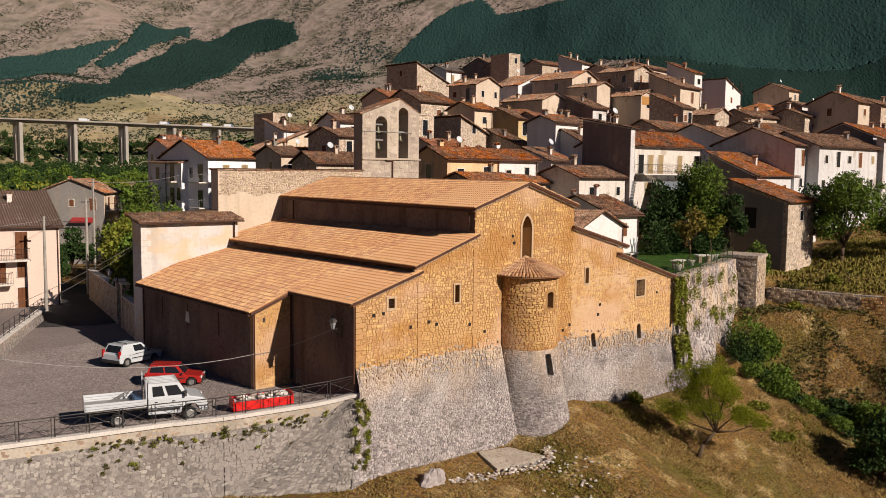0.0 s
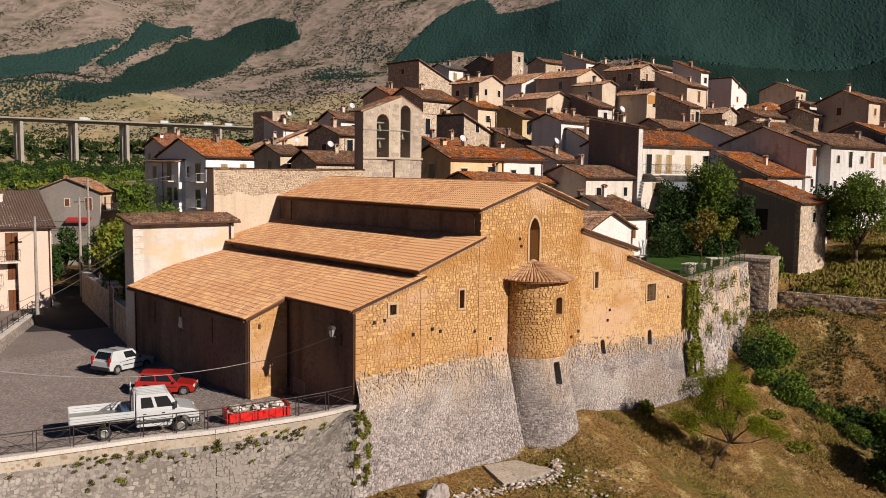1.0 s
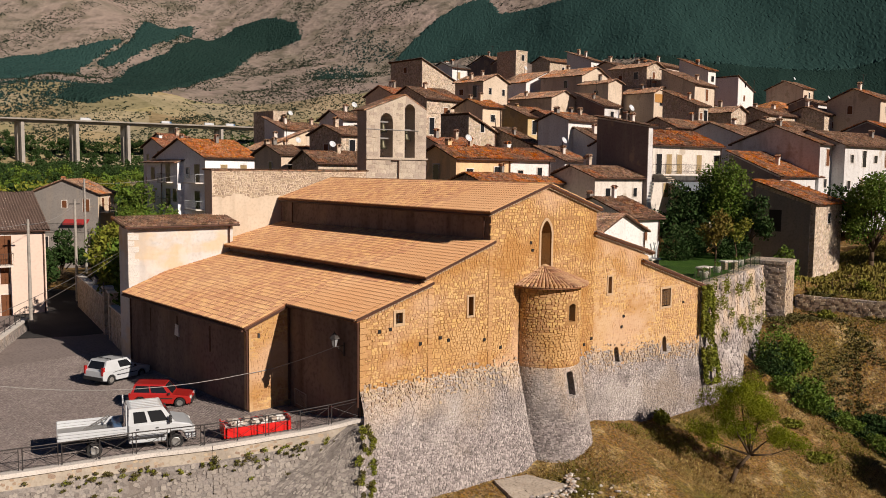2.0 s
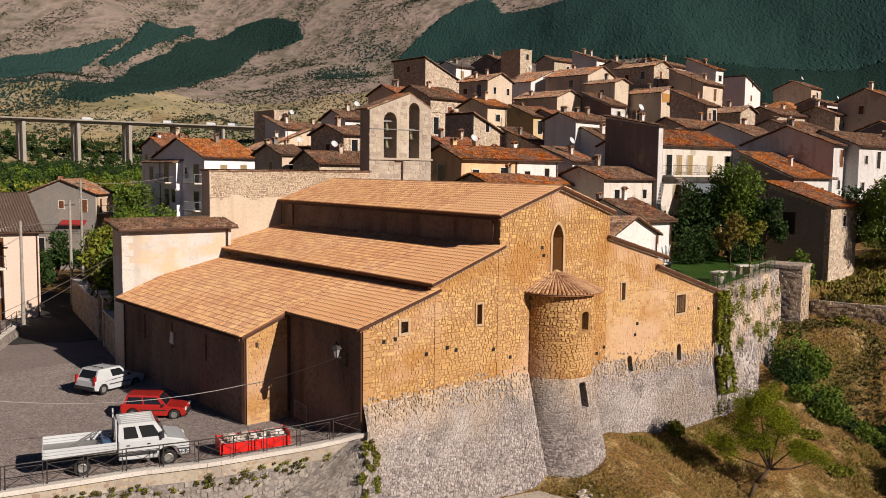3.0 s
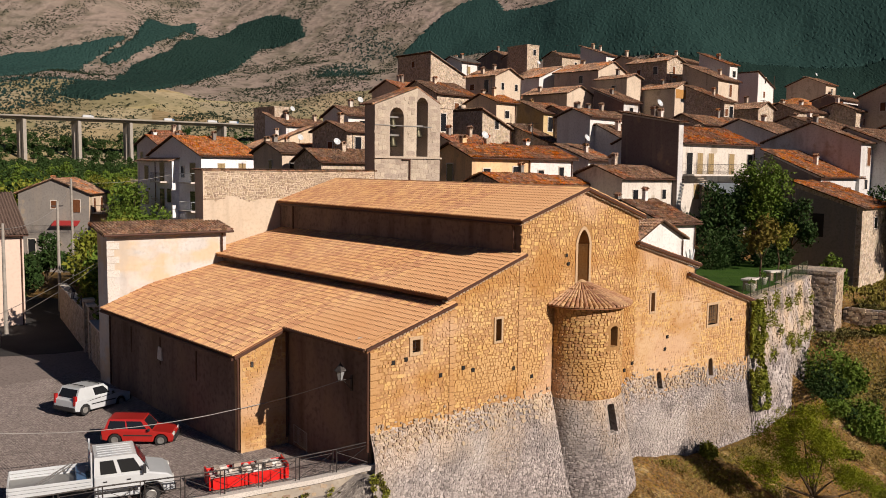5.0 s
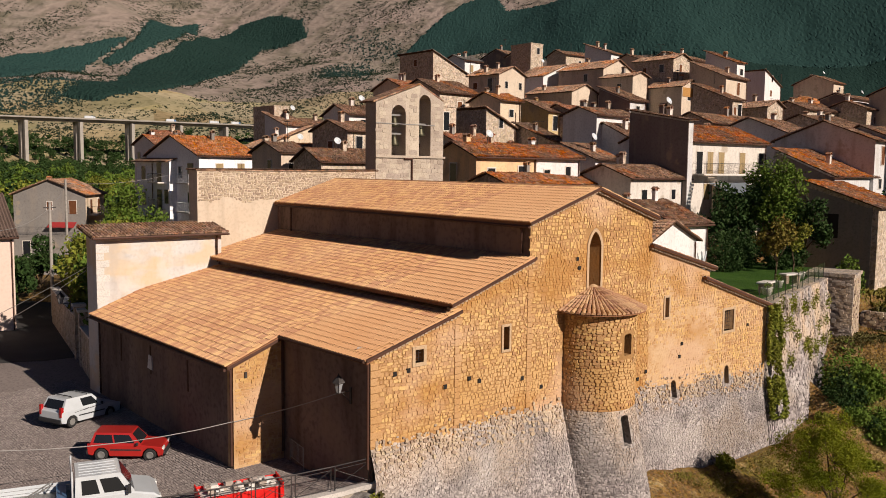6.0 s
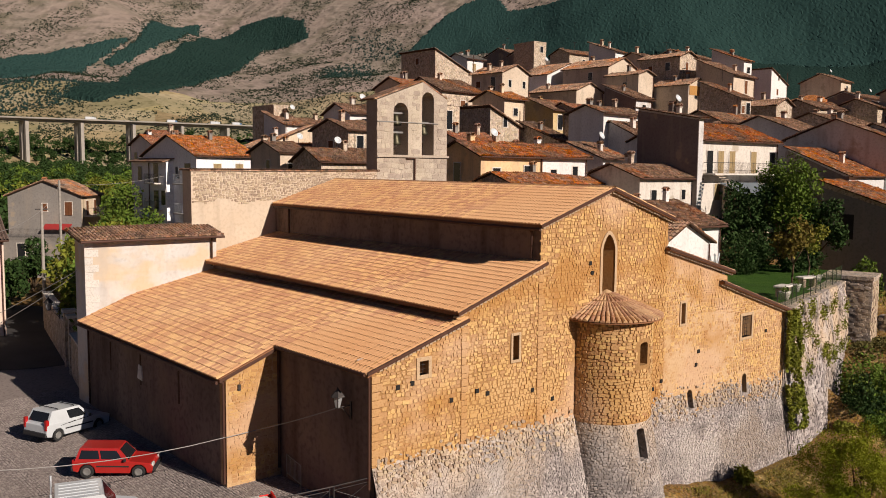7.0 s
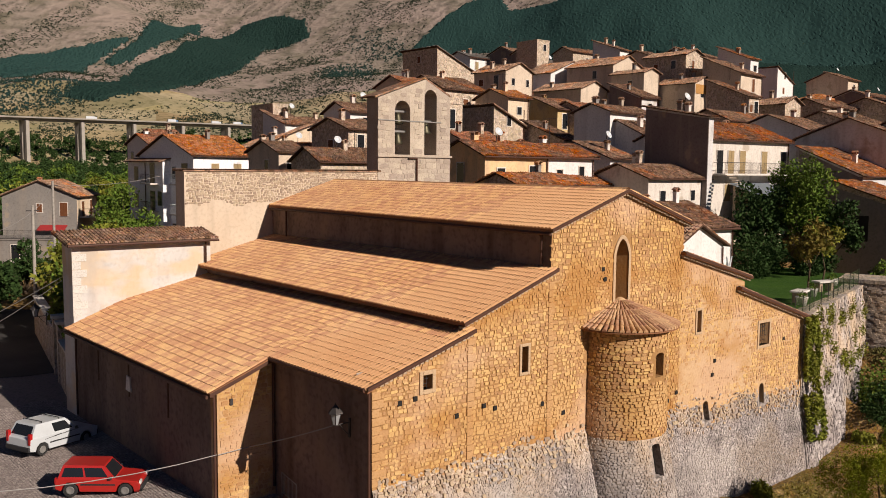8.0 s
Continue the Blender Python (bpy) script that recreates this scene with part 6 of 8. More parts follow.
def tree(x, y, z, height, spread, mat, seed, label, n=2600, size=0.16, lean=(0, 0), crown=0.62, trunk=0.14, balls=7, gap=0.35, name="tree", clumps=None):
    r = random.Random(seed)
    ob = thing(name, label, "tree", "", "", pose(x, y, z))
    top = Vector((lean[0], lean[1], height * (1 - crown) + 0.4))
    w = Shape()
    mid = top * 0.5 + Vector((r.uniform(-0.15, 0.15), r.uniform(-0.15, 0.15), 0))
    w.rod((0, 0, -0.4), mid, trunk * 1.25, trunk, 8)
    w.rod(mid, top, trunk, trunk * 0.75, 8)
    chunks = []
    cz = height * (1 - crown / 2)
    for cx, cy, cz2, b in clumps or ():
        c = Vector((cx, cy, cz2))
        m1 = top.lerp(c, 0.5) + Vector((r.uniform(-0.2, 0.2), r.uniform(-0.2, 0.2), -0.1))
        w.rod(top, m1, trunk * 0.6, trunk * 0.35, 6)
        w.rod(m1, c, trunk * 0.35, trunk * 0.12, 5)
        for k in range(7):
            e = c + Vector((r.uniform(-1, 1), r.uniform(-1, 1), r.uniform(-0.5, 1))) * b * 0.75
            w.rod(m1.lerp(c, 0.6), e, trunk * 0.14, trunk * 0.05, 4)
            chunks.append(leaves(seed * 50 + k + int(cx * 7), e, (b * 0.62, b * 0.62, b * 0.5), int(n * b / 13), size, gap))
    for i in range(0 if clumps else balls):
        a = 2 * math.pi * i / balls + r.uniform(-0.4, 0.4)
        rr = spread * r.uniform(0.35, 0.62) * (0.25 if i == 0 else 1)
        c = Vector((top.x + rr * math.cos(a), top.y + rr * math.sin(a), cz + height * crown * r.uniform(-0.24, 0.28) + (height * crown * 0.2 if i == 0 else 0)))
        m1 = top.lerp(c, 0.55) + Vector((r.uniform(-0.2, 0.2), r.uniform(-0.2, 0.2), 0.1))
        w.rod(top, m1, trunk * 0.5, trunk * 0.28, 6)
        w.rod(m1, c, trunk * 0.28, trunk * 0.1, 5)
        for _ in range(3):
            e = c + Vector((r.uniform(-1, 1), r.uniform(-1, 1), r.uniform(-0.3, 0.8))) * spread * 0.35
            w.rod(m1.lerp(c, 0.6), e, trunk * 0.14, trunk * 0.05, 4)
        b = spread * r.uniform(0.42, 0.6)
        chunks.append(leaves(seed * 50 + i, c, (b, b, b * 0.85 * height * crown / (2 * spread) + 0.2), n // balls, size, gap))
    part("trunk", w, "bark", ob, smooth=True)
    leaf_mesh("crown", chunks, mat, ob)
    return ob


def shrub(x, y, z, rx, rz, mat, seed, label, n=900, size=0.13):
    ob = thing("shrub", label, "shrub", "", "", pose(x, y, z))
    w = Shape()
    r = random.Random(seed)
    for i in range(4):
        w = Shape()
        w.rod((0, 0, -0.2), (r.uniform(-1, 1) * rx * 0.6, r.uniform(-1, 1) * rx * 0.6, rz * 0.9), 0.03, 0.01, 5)
        part("stem", w, "bark", ob)
    leaf_mesh("foliage", [leaves(seed, (0, 0, rz * 0.55), (rx, rx, rz * 0.75), n, size), leaves(seed + 1, (rx * 0.4, -rx * 0.3, rz * 0.4), (rx * 0.7, rx * 0.7, rz * 0.55), n // 2, size)], mat, ob)
    return ob


def Z(x, y):
    return float(land(x, y))


tree(23.9, -6.7, -6.35, 6.6, 3.7, "leaf_tree", 1, "yellow-green tree leaning on the dry slope", 11000, 0.045, (0.95, -0.8), 0.8, 0.14, 13, 0.1,
     clumps=((0.6, -0.6, 5.0, 1.7), (-0.2, 0.3, 4.1, 1.5), (1.4, -1.1, 4.2, 1.5), (2.9, -2.5, 2.2, 1.2), (-1.4, 1.2, 2.9, 1.25), (0.3, -0.3, 5.9, 1.3), (0.8, -0.3, 3.3, 1.3), (-0.5, 0.5, 5.0, 1.2), (2.0, -1.8, 3.0, 1.1)))
tree(38.4, 3.6, 5.0, 4.6, 1.5, "leaf_gold", 2, "small yellowing garden tree on the lawn", 1500, 0.13, (0, 0), 0.7, 0.07, 6)
tree(46.5, 6.6, 5.0, 4.2, 1.4, "leaf_olive", 22, "slim garden tree beside the wall", 1000, 0.13, (0, 0), 0.7, 0.06, 5)
tree(52.2, 11.3, 5.0, 9.6, 3.6, "leaf_green", 3, "large dense green tree behind the lawn", 17000, 0.13, (0, 0), 0.88, 0.25, 14, 0.3)
tree(53.5, 9.2, 4.8, 6.5, 2.6, "leaf_dark", 4, "dark green tree beside the ruined house", 3500, 0.17, (0, 0), 0.85, 0.16, 8)
tree(47.5, 14.5, 5.2, 5.0, 2.4, "leaf_dark", 24, "dark green tree in the shade of the houses", 2200, 0.17, (0, 0), 0.85, 0.14, 7)
# hedge and tall tree added with dark leaves in place of shade
for i, (x, y, rx, rz) in enumerate(((43.0, 10.6, 1.8, 2.6), (46.2, 11.6, 2.0, 3.0), (49.0, 12.6, 2.0, 3.2), (40.6, 12.8, 1.7, 2.4), (50.6, 9.0, 1.6, 2.6), (48.0, 8.8, 1.2, 1.6))):
    shrub(x, y, 5.0, rx, rz, "leaf_dark", 420 + 3 * i, "added hedge bush behind the lawn, leaves dark to stand for shade", 1500, 0.12)
tree(50.0, 13.6, 5.2, 8.4, 3.0, "leaf_dark", 26, "added tall tree behind the lawn, leaves dark to stand for shade", 5200, 0.16, (0, 0), 0.88, 0.2, 11, 0.4)
tree(66, 2.5, 3.4, 10, 4.2, "leaf_green", 5, "broad walnut tree beside the field", 15000, 0.14, (0, 0), 0.86, 0.25, 13, 0.3)
tree(72, -1.5, 3.8, 9.5, 4.2, "leaf_green", 6, "broad green tree at the field edge", 12000, 0.14, (0, 0), 0.86, 0.25, 12, 0.3)
tree(69, 7.5, 4, 8.5, 3.6, "leaf_dark", 7, "dark green tree behind the ruined house", 4500, 0.19, (0, 0), 0.82, 0.22, 9, 0.45)
tree(78, -3.5, 4, 8, 4.0, "leaf_green", 8, "green tree at the field edge", 5000, 0.2, (0, 0), 0.85, 0.22, 9, 0.45)
shrub(50.2, 3.8, 3.0, 1.3, 3.0, "leaf_green", 31, "climbing green shrub beside the bastion", 1800)
# the three low leaf_dark trees are added, dark to stand for street shade
for i, (x, y, h, s, m) in enumerate(((0.9, 30.4, 8.2, 2.5, "leaf_green"), (1.9, 35.0, 8.4, 2.9, "leaf_olive"), (4.6, 38.5, 8.2, 2.9, "leaf_green"), (5.4, 44.0, 9.4, 3.5, "leaf_olive"), (6.6, 49.0, 9.6, 3.4, "leaf_green"), (9.5, 53, 9.2, 3.4, "leaf_olive"), (3.4, 62.5, 4.6, 2.6, "leaf_dark"), (6.6, 66, 5.6, 3.0, "leaf_dark"), (1.0, 58.5, 3.4, 1.9, "leaf_dark"), (14.5, 60, 9.8, 3.8, "leaf_green"), (19, 74, 10, 4.2, "leaf_green"), (24, 84, 10, 4, "leaf_dark"), (13.5, 52, 8.5, 3.2, "leaf_green"))):
    tree(x, y, min(Z(x, y), 0) - 0.3, h, s, m, 60 + i, "leafy green tree beside the shaded street", 3800, 0.2, (0, 0), 0.85, 0.2, 9, 0.4)
# the three shrubs after 48.6, -1.0 are added to darken the shaded gully
for i, (x, y, rx, rz, m) in enumerate(((41.6, -0.2, 2.6, 3.8, "leaf_green"), (43.0, -1.0, 1.7, 2.6, "leaf_green"), (40.6, -0.6, 1.7, 2.6, "leaf_dark"), (41.9, -2.4, 2.2, 2.0, "leaf_green"), (40.4, -3.6, 1.9, 1.3, "leaf_green"), (42.2, -5.4, 1.3, 1.3, "leaf_green"), (44.4, -7.0, 1.6, 1.4, "leaf_dark"), (45.2, -9.6, 1.9, 1.6, "leaf_green"), (43.6, -12.6, 2.0, 2.2, "leaf_dark"), (24.0, -1.35, 0.6, 0.9, "leaf_olive"), (38.0, -0.6, 0.9, 0.8, "leaf_olive"), (55, -1.5, 0.9, 1.0, "leaf_olive"), (48.6, -1.0, 0.8, 0.8, "leaf_olive"), (43.4, -7.6, 1.2, 1.1, "leaf_dark"), (43.8, -9.6, 1.3, 1.2, "leaf_green"), (43.2, -11.6, 1.4, 1.4, "leaf_dark"), (36.0, -4.5, 1.0, 0.5, "leaf_olive"), (34.0, -7.5, 1.2, 0.5, "leaf_olive"), (30.0, -4.0, 0.9, 0.5, "leaf_olive"))):
    shrub(x, y, Z(x, y) - 0.1, rx, rz, m, 200 + 3 * i, "dense green shrub in the gully" if i < 8 else "low green shrub on the slope", 2200 if i < 8 else 700, 0.12)
tree(38.5, -13.5, Z(38.5, -13.5), 4.6, 3.2, "leaf_dark", 40, "dark green tree at the bottom of the slope", 7000, 0.15, (0, 0), 0.9, 0.2, 10, 0.5)


for i in range(13):
    y = -0.6 - 0.75 * i
    x = float(np.interp(y, [-12, -8, 1], [43.3, 44.0, 41.2])) - 2.3 + 0.5 * math.sin(i * 2.1)
    shrub(x, y, Z(x, y) - 0.15, 1.15 + 0.3 * math.sin(i * 1.7), 0.9 + 0.25 * math.cos(i * 2.3), "leaf_green" if i % 3 else "leaf_dark", 500 + 3 * i, "low green bramble along the edge of the gully", 900, 0.09)


def stuff(name, label, chunks, mat, category):
    ob = leaf_mesh(name, chunks, mat, None, label, "stuff")
    return tagged(ob, category=category)


def build_ivy():
    g = np.random.default_rng(5)
    n = 5200
    u, w = g.random(n), g.random(n)
    keep = np.array([noise.noise(Vector((a * 2.2, b * 6.0, 3))) for a, b in zip(u, w)]) > -0.22
    u, w = u[keep], w[keep]
    z = 4.9 - 7.2 * w ** 1.05
    x = 29.95 + 0.25 * (1 - w) + u * (1.45 + 0.3 * np.sin(w * 9)) + 0.5 * w
    y = np.interp(x, [30, 30.7, 33], [-0.15, 0.05, 0.2]) - 0.25 - 0.22 * g.random(len(u)) - 0.105 * np.clip(4.6 - z, 0, 8) * smooth(30.6, 31.2, x) - 0.14 * np.clip(0.7 - z, 0, 5) * (1 - smooth(30.6, 31.2, x))
    pos = np.stack([x, y, z], 1)
    a, b = g.normal(size=pos.shape), g.normal(size=pos.shape)
    q = np.stack([pos - a * 0.07, pos - b * 0.05, pos + a * 0.07, pos + b * 0.05], 1).reshape(-1, 3)
    stuff("ivy", "green and yellowing ivy hanging on the wall", [q], "leaf_olive", "ivy")


def clumps(x, y, z, size, g, n=7):
    """Small bushes: n crossed leaf patches about each point."""
    k = len(x)
    c = np.repeat(np.stack([x, y, z], 1), n, 0)
    sz = np.repeat(size, n)[:, None]
    c = c + g.normal(size=(k * n, 3)) * sz * np.array([0.5, 0.5, 0.3])
    a, b = g.normal(size=(k * n, 3)), g.normal(size=(k * n, 3))
    a /= np.linalg.norm(a, axis=1)[:, None]
    b /= np.linalg.norm(b, axis=1)[:, None]
    return np.stack([c - a * sz * 0.5, c - b * sz * 0.4, c + a * sz * 0.5, c + b * sz * 0.4], 1).reshape(-1, 3)


def build_grass():
    """Dry tufts over the slope, green ones at the foot of the walls."""
    g = np.random.default_rng(9)
    n = 260000
    x, y = g.uniform(-12, 60, n), g.uniform(-22, 4, n)
    z = land(x, y)
    lawn = (y > np.interp(x, [-60, -17, -9, -3, 0.5, 31, 45, 48, 51, 54, 62], [11, 5, 3.4, 1.0, -2.2, -1.0, 1, 0.4, 2, 3, 3]))
    dens = np.array([noise.noise(Vector((p * 0.25, q * 0.25, 2.0))) + 0.6 * noise.noise(Vector((p * 0.9, q * 0.9, 8.0))) for p, q in zip(x, y)])
    ok = ~lawn & (dens > -0.25)
    x, y, z, dens = x[ok], y[ok], z[ok], dens[ok]
    k = len(x)
    green = np.array([noise.noise(Vector((p * 0.13, q * 0.2, 21.0))) for p, q in zip(x, y)]) + 0.25 * g.random(k) > 0.3
    h = 0.03 + 0.12 * g.random(k) * (0.6 + np.clip(dens, 0, 1))
    ang = g.uniform(0, 6.283, k)
    lx, ly = g.normal(0, 0.12, k), g.normal(0, 0.12, k)
    half = 0.015 + 0.035 * g.random(k)
    ca, sa = np.cos(ang) * half, np.sin(ang) * half
    quad = np.stack([np.stack([x - ca, y - sa, z - 0.05], 1), np.stack([x + ca, y + sa, z - 0.05], 1), np.stack([x + lx + ca * 0.4, y + ly + sa * 0.4, z + h], 1), np.stack([x + lx - ca * 0.5, y + ly - sa * 0.5, z + h * 0.9], 1)], 1)
    stuff("dry_grass", "straw-coloured dry grass on the slope", [quad[~green].reshape(-1, 3)], "grass_dry", "grass")
    stuff("green_grass", "patchy green grass and weeds", [quad[green].reshape(-1, 3)], "meadow", "grass")
    n = 7000
    x, y = g.uniform(43.5, 52, n), g.uniform(-20, 2, n)
    ok = np.array([noise.noise(Vector((p * 0.35, q * 0.35, 13.0))) for p, q in zip(x, y)]) > -0.05
    x, y = x[ok], y[ok]
    stuff("bank_tufts", "brown and olive tufts on the gully bank", [clumps(x, y, land(x, y) + 0.1, g.uniform(0.07, 0.24, len(x)), g, 7)], "leaf_weed", "grass")
    n = 26000
    x, y = g.uniform(52, 90, n), g.uniform(-14, 9, n)
    ok = x > 52.0 - 0.25 * y
    x, y = x[ok], y[ok]
    z, k = land(x, y), ok.sum()
    ang, h = g.uniform(0, 6.283, k), g.uniform(0.08, 0.3, k)
    ca, sa = np.cos(ang) * 0.09, np.sin(ang) * 0.09
    quad = np.stack([np.stack([x - ca, y - sa, z - 0.05], 1), np.stack([x + ca, y + sa, z - 0.05], 1), np.stack([x + ca * 0.6 + 0.05, y + sa * 0.6, z + h], 1), np.stack([x - ca * 0.6 + 0.05, y - sa * 0.6, z + h], 1)], 1)
    stuff("meadow_grass", "yellow-green meadow grass on the terrace", [quad.reshape(-1, 3)], "meadow", "grass")


def build_wall_weeds():
    chunks, dry2 = [], []
    r = random.Random(3)
    dry = []
    for i in range(105):
        x = r.choice((r.uniform(-16, -0.4), r.uniform(-7, -2), r.uniform(-13, -8)))
        drop = 0.35 + 0.6 * r.random() + (1.7 * r.random() if i % 5 == 0 else 0)
        z = kerb_z(x) - drop
        y = kerb_y(x) - 0.2 - 0.12 * drop - 0.06
        s = r.uniform(0.05, 0.2)
        (chunks if i % 3 == 0 else dry).append(leaves(700 + i, (x, y, z), (s * 1.4, s * 0.6, s * 0.9), 50, 0.045, 0.6, 0.1))
    stuff("dry_weeds", "olive and brown weeds in the wall joints", dry, "leaf_weed", "weeds")
    for i in range(34):
        z = 0.35 - 3.4 * (i / 34) ** 1.1
        p = front_at(0.1 + r.uniform(-0.25, 0.5), z, 0.1)
        k = r.uniform(0.5, 1.0)
        (chunks if i % 3 else dry2).append(leaves(800 + i, p, (0.34 * k, 0.16, 0.32 * k), 110, 0.055, 0.3, 0.1))
    for i in range(26):
        x = r.uniform(32, 44)
        y = 0.2 + (x - 31) * 0.18 - 0.4
        chunks.append(leaves(900 + i, (x, y - 0.15, r.uniform(0.5, 5.0)), (0.55, 0.2, 0.8), 120, 0.08, 0.3, 0.1))
    stuff("seam_weeds", "dry brown weeds in the seam of the walls", dry2, "leaf_weed", "weeds")
    stuff("wall_weeds", "green weeds growing out of the stone walls", chunks, "leaf_olive", "weeds")


build_ivy()
build_grass()
build_wall_weeds()


# ---------------------------------------------------------------- garden and terraces
def build_garden():
    lawn = Shape()
    for i in range(14):
        for j in range(12):
            x0, y0 = 31 + i * 1.5, 0.9 + j * 1.6
            lawn.poly([(a, b + 0.19 * (a - 31) * (1 - (b - 0.9) / 19.2), 5.06) for a, b in ((x0, y0), (x0 + 1.5, y0), (x0 + 1.5, y0 + 1.6), (x0, y0 + 1.6))])
    ob = part("lawn", lawn, "lawn_base", None, "bright green mown garden lawn")
    tagged(ob, category="lawn", kind="structure")
    a, b = Vector((30.6, 0.15, 0)), Vector((44.6, 2.7, 0))
    d = (b - a).normalized()
    n = Vector((d.y, -d.x, 0))

    def place(u, w, dd):
        q = a + d * u + n * (dd + 0.10 * max(0.0, 4.6 - w) + 0.18 * noise.noise(Vector((u * 0.5, w * 0.5, 2.0))))
        return Vector((q.x, q.y, w))
    s = Shape()
    L = (b - a).length
    for i in range(28):
        for j in range(16):
            u0, u1 = L * i / 28, L * (i + 1) / 28
            top = lambda u: 4.75 + 0.5 * u / L
            lo = -4.6
            w = [lo + (top(u0) - lo) * j / 16, lo + (top(u0) - lo) * (j + 1) / 16]
            v = [lo + (top(u1) - lo) * j / 16, lo + (top(u1) - lo) * (j + 1) / 16]
            s.poly([place(u0, w[0], 0), place(u1, v[0], 0), place(u1, v[1], 0), place(u0, w[1], 0)])
    for i in range(28):
        u0, u1 = L * i / 28, L * (i + 1) / 28
        s.poly([place(u0, top(u0), 0), place(u1, top(u1), 0), place(u1, top(u1), -1.2), place(u0, top(u0), -1.2)])
    g = part("garden_wall", s, "mortar_grey", None, "rough grey retaining wall below the garden", smooth=False)
    tagged(g, category="wall", kind="structure")
    lay_stones(stones(place, 0.1, L, lambda u: -4.4, lambda u: 4.7 + 0.5 * u / L, [], (0.18, 0.45), (0.14, 0.3), (0.0, 0.09), 61), "stone_grey", g)
    f = thing("garden_fence", "thin green mesh fence with slim posts on the garden wall", "fence")
    for i in range(12):
        u = L * i / 11
        p = place(u, 4.75 + 0.5 * u / L, -0.35)
        q = Shape()
        q.rod(p, p + Vector((0, 0, 1.15)), 0.025, n=6)
        part("post", q, "iron", f, fix=False)
    m = Shape()
    for k in range(8):
        z = 0.1 + k * 0.14
        m.rod(place(0, 4.75 + z, -0.35), place(L, 5.25 + z, -0.35), 0.008, n=4)
    for k in range(90):
        u = L * k / 90
        p = place(u, 4.75 + 0.5 * u / L, -0.35)
        m.rod(p, p + Vector((0, 0, 1.1)), 0.006, n=3)
    part("mesh_panel", m, "leaf_dark", f, "green wire mesh", fix=False)
    # bastion
    c0 = Vector((46.2, 1.5, 0))
    t = thing("bastion", "square stone bastion, its sunlit face given paler stones", "bastion")
    m4 = pose(46.2, 1.5, 0, 0, 0, 12)
    s = Shape()
    s.prism([(0, 0), (3.4, 0.2), (3.2, 3.6), (-0.3, 3.3)], -4, 5.25, "z", m4)
    s.prism([(-0.08, -0.08), (3.5, 0.1), (3.3, 3.7), (-0.38, 3.4)], 5.25, 5.5, "z", m4)
    body = part("bastion_wall", s, "mortar_grey", t)
    # pale stones here and grey on the shaded face put lighting into colour
    made = stones(lambda u, w, dd: m4 @ Vector((u, -dd + 0.06 * u, w)), 0, 3.4, lambda u: -2, lambda u: 5.2, [], (0.2, 0.5), (0.16, 0.3), (0.0, 0.07), 63)
    lay_stones(made, "stone_pale", body)
    made = stones(lambda u, w, dd: m4 @ Vector((-dd - 0.09 * u, u, w)), 0, 3.3, lambda u: -2, lambda u: 5.2, [], (0.2, 0.5), (0.16, 0.3), (0.0, 0.07), 64)
    lay_stones(made, "stone_grey", body)
    gap = Shape()
    gap.prism([(-0.93, -6.0), (-0.06, 0.7), (-0.04, 4.4), (1.5, 4.4), (1.5, -6.0)], 30.55, 31.9, "x")
    end = part("wall_end", gap, "mortar_grey", None, "rubble end of the garden wall beside the church")
    tagged(end, category="wall", kind="structure")
    made = stones(lambda u, w, dd: Vector((30.55 + u, float(np.interp(w, [-6.0, 0.7, 4.4], [-0.93, -0.06, -0.04])) - dd, w)), 0, 1.35, lambda u: -5, lambda u: 4.4, [], (0.12, 0.28), (0.1, 0.2), (0.02, 0.08), 68, wild=0.5)
    lay_stones(made, "stone_grey", end)
    # dry-stone terrace wall across the gully
    pts = [Vector((50.6 - 0.25 * y, y, 0)) for y in np.linspace(2.6, -22, 40)]
    s = Shape()
    for p, q in zip(pts, pts[1:]):
        s.poly([(*p.xy, -0.6), (*q.xy, -0.6), (q.x + 0.35, q.y, 2.15), (p.x + 0.35, p.y, 2.15)])
        s.poly([(p.x + 0.35, p.y, 2.15), (q.x + 0.35, q.y, 2.15), (q.x + 1.1, q.y, 2.15), (p.x + 1.1, p.y, 2.15)])
    w = part("terrace_wall", s, "mortar_grey", None, "low dry-stone terrace wall below the field")
    tagged(w, category="wall", kind="structure")
    made = stones(lambda u, z, dd: Vector((50.6 - 0.25 * (2.6 - u) + 0.35 * (z + 0.6) / 2.75 - dd, 2.6 - u, z)), 0, 24, lambda u: -0.4, lambda u: 2.2 + 0.12 * math.sin(u * 2), [], (0.2, 0.5), (0.14, 0.28), (0.02, 0.14), 65)
    lay_stones([q for q in made if q[0] < 8], "stone_pale", w)
    # golden stones put this stretch's sunlit tone into the colour
    lay_stones([q for q in made if q[0] >= 8], "stone_gold", w)
    # fence stakes along the field
    for i in range(9):
        st = thing("fence_stake", "thin wooden stake of a field fence", "stake", "field stakes", "", pose(54.5 + i * 1.6, 1.2 - i * 1.5, 2.4))
        q = Shape()
        q.rod((0, 0, 0), (0.03, 0, 1.2), 0.035, 0.03, 6)
        part("stake", q, "bark", st)
    # garden pieces
    for x, y, yaw in ((34.6, 2.3, 10), (40.5, 3.6, -20), (36.6, 8.5, 5)):
        tb = thing("stone_table", "pale stone garden table on a stone foot", "table", "garden tables", "", pose(x, y, 5.06, 0, 0, yaw))
        q = Shape()
        q.box(-0.75, -0.4, 0.62, 0.75, 0.4, 0.74)
        bevelled(part("tabletop", q, "kerb_stone", tb), 0.03)
        for sx in (-0.5, 0.5):
            q = Shape()
            q.box(sx - 0.14, -0.28, 0, sx + 0.14, 0.28, 0.62)
            bevelled(part("leg", q, "stone_pale", tb), 0.03)
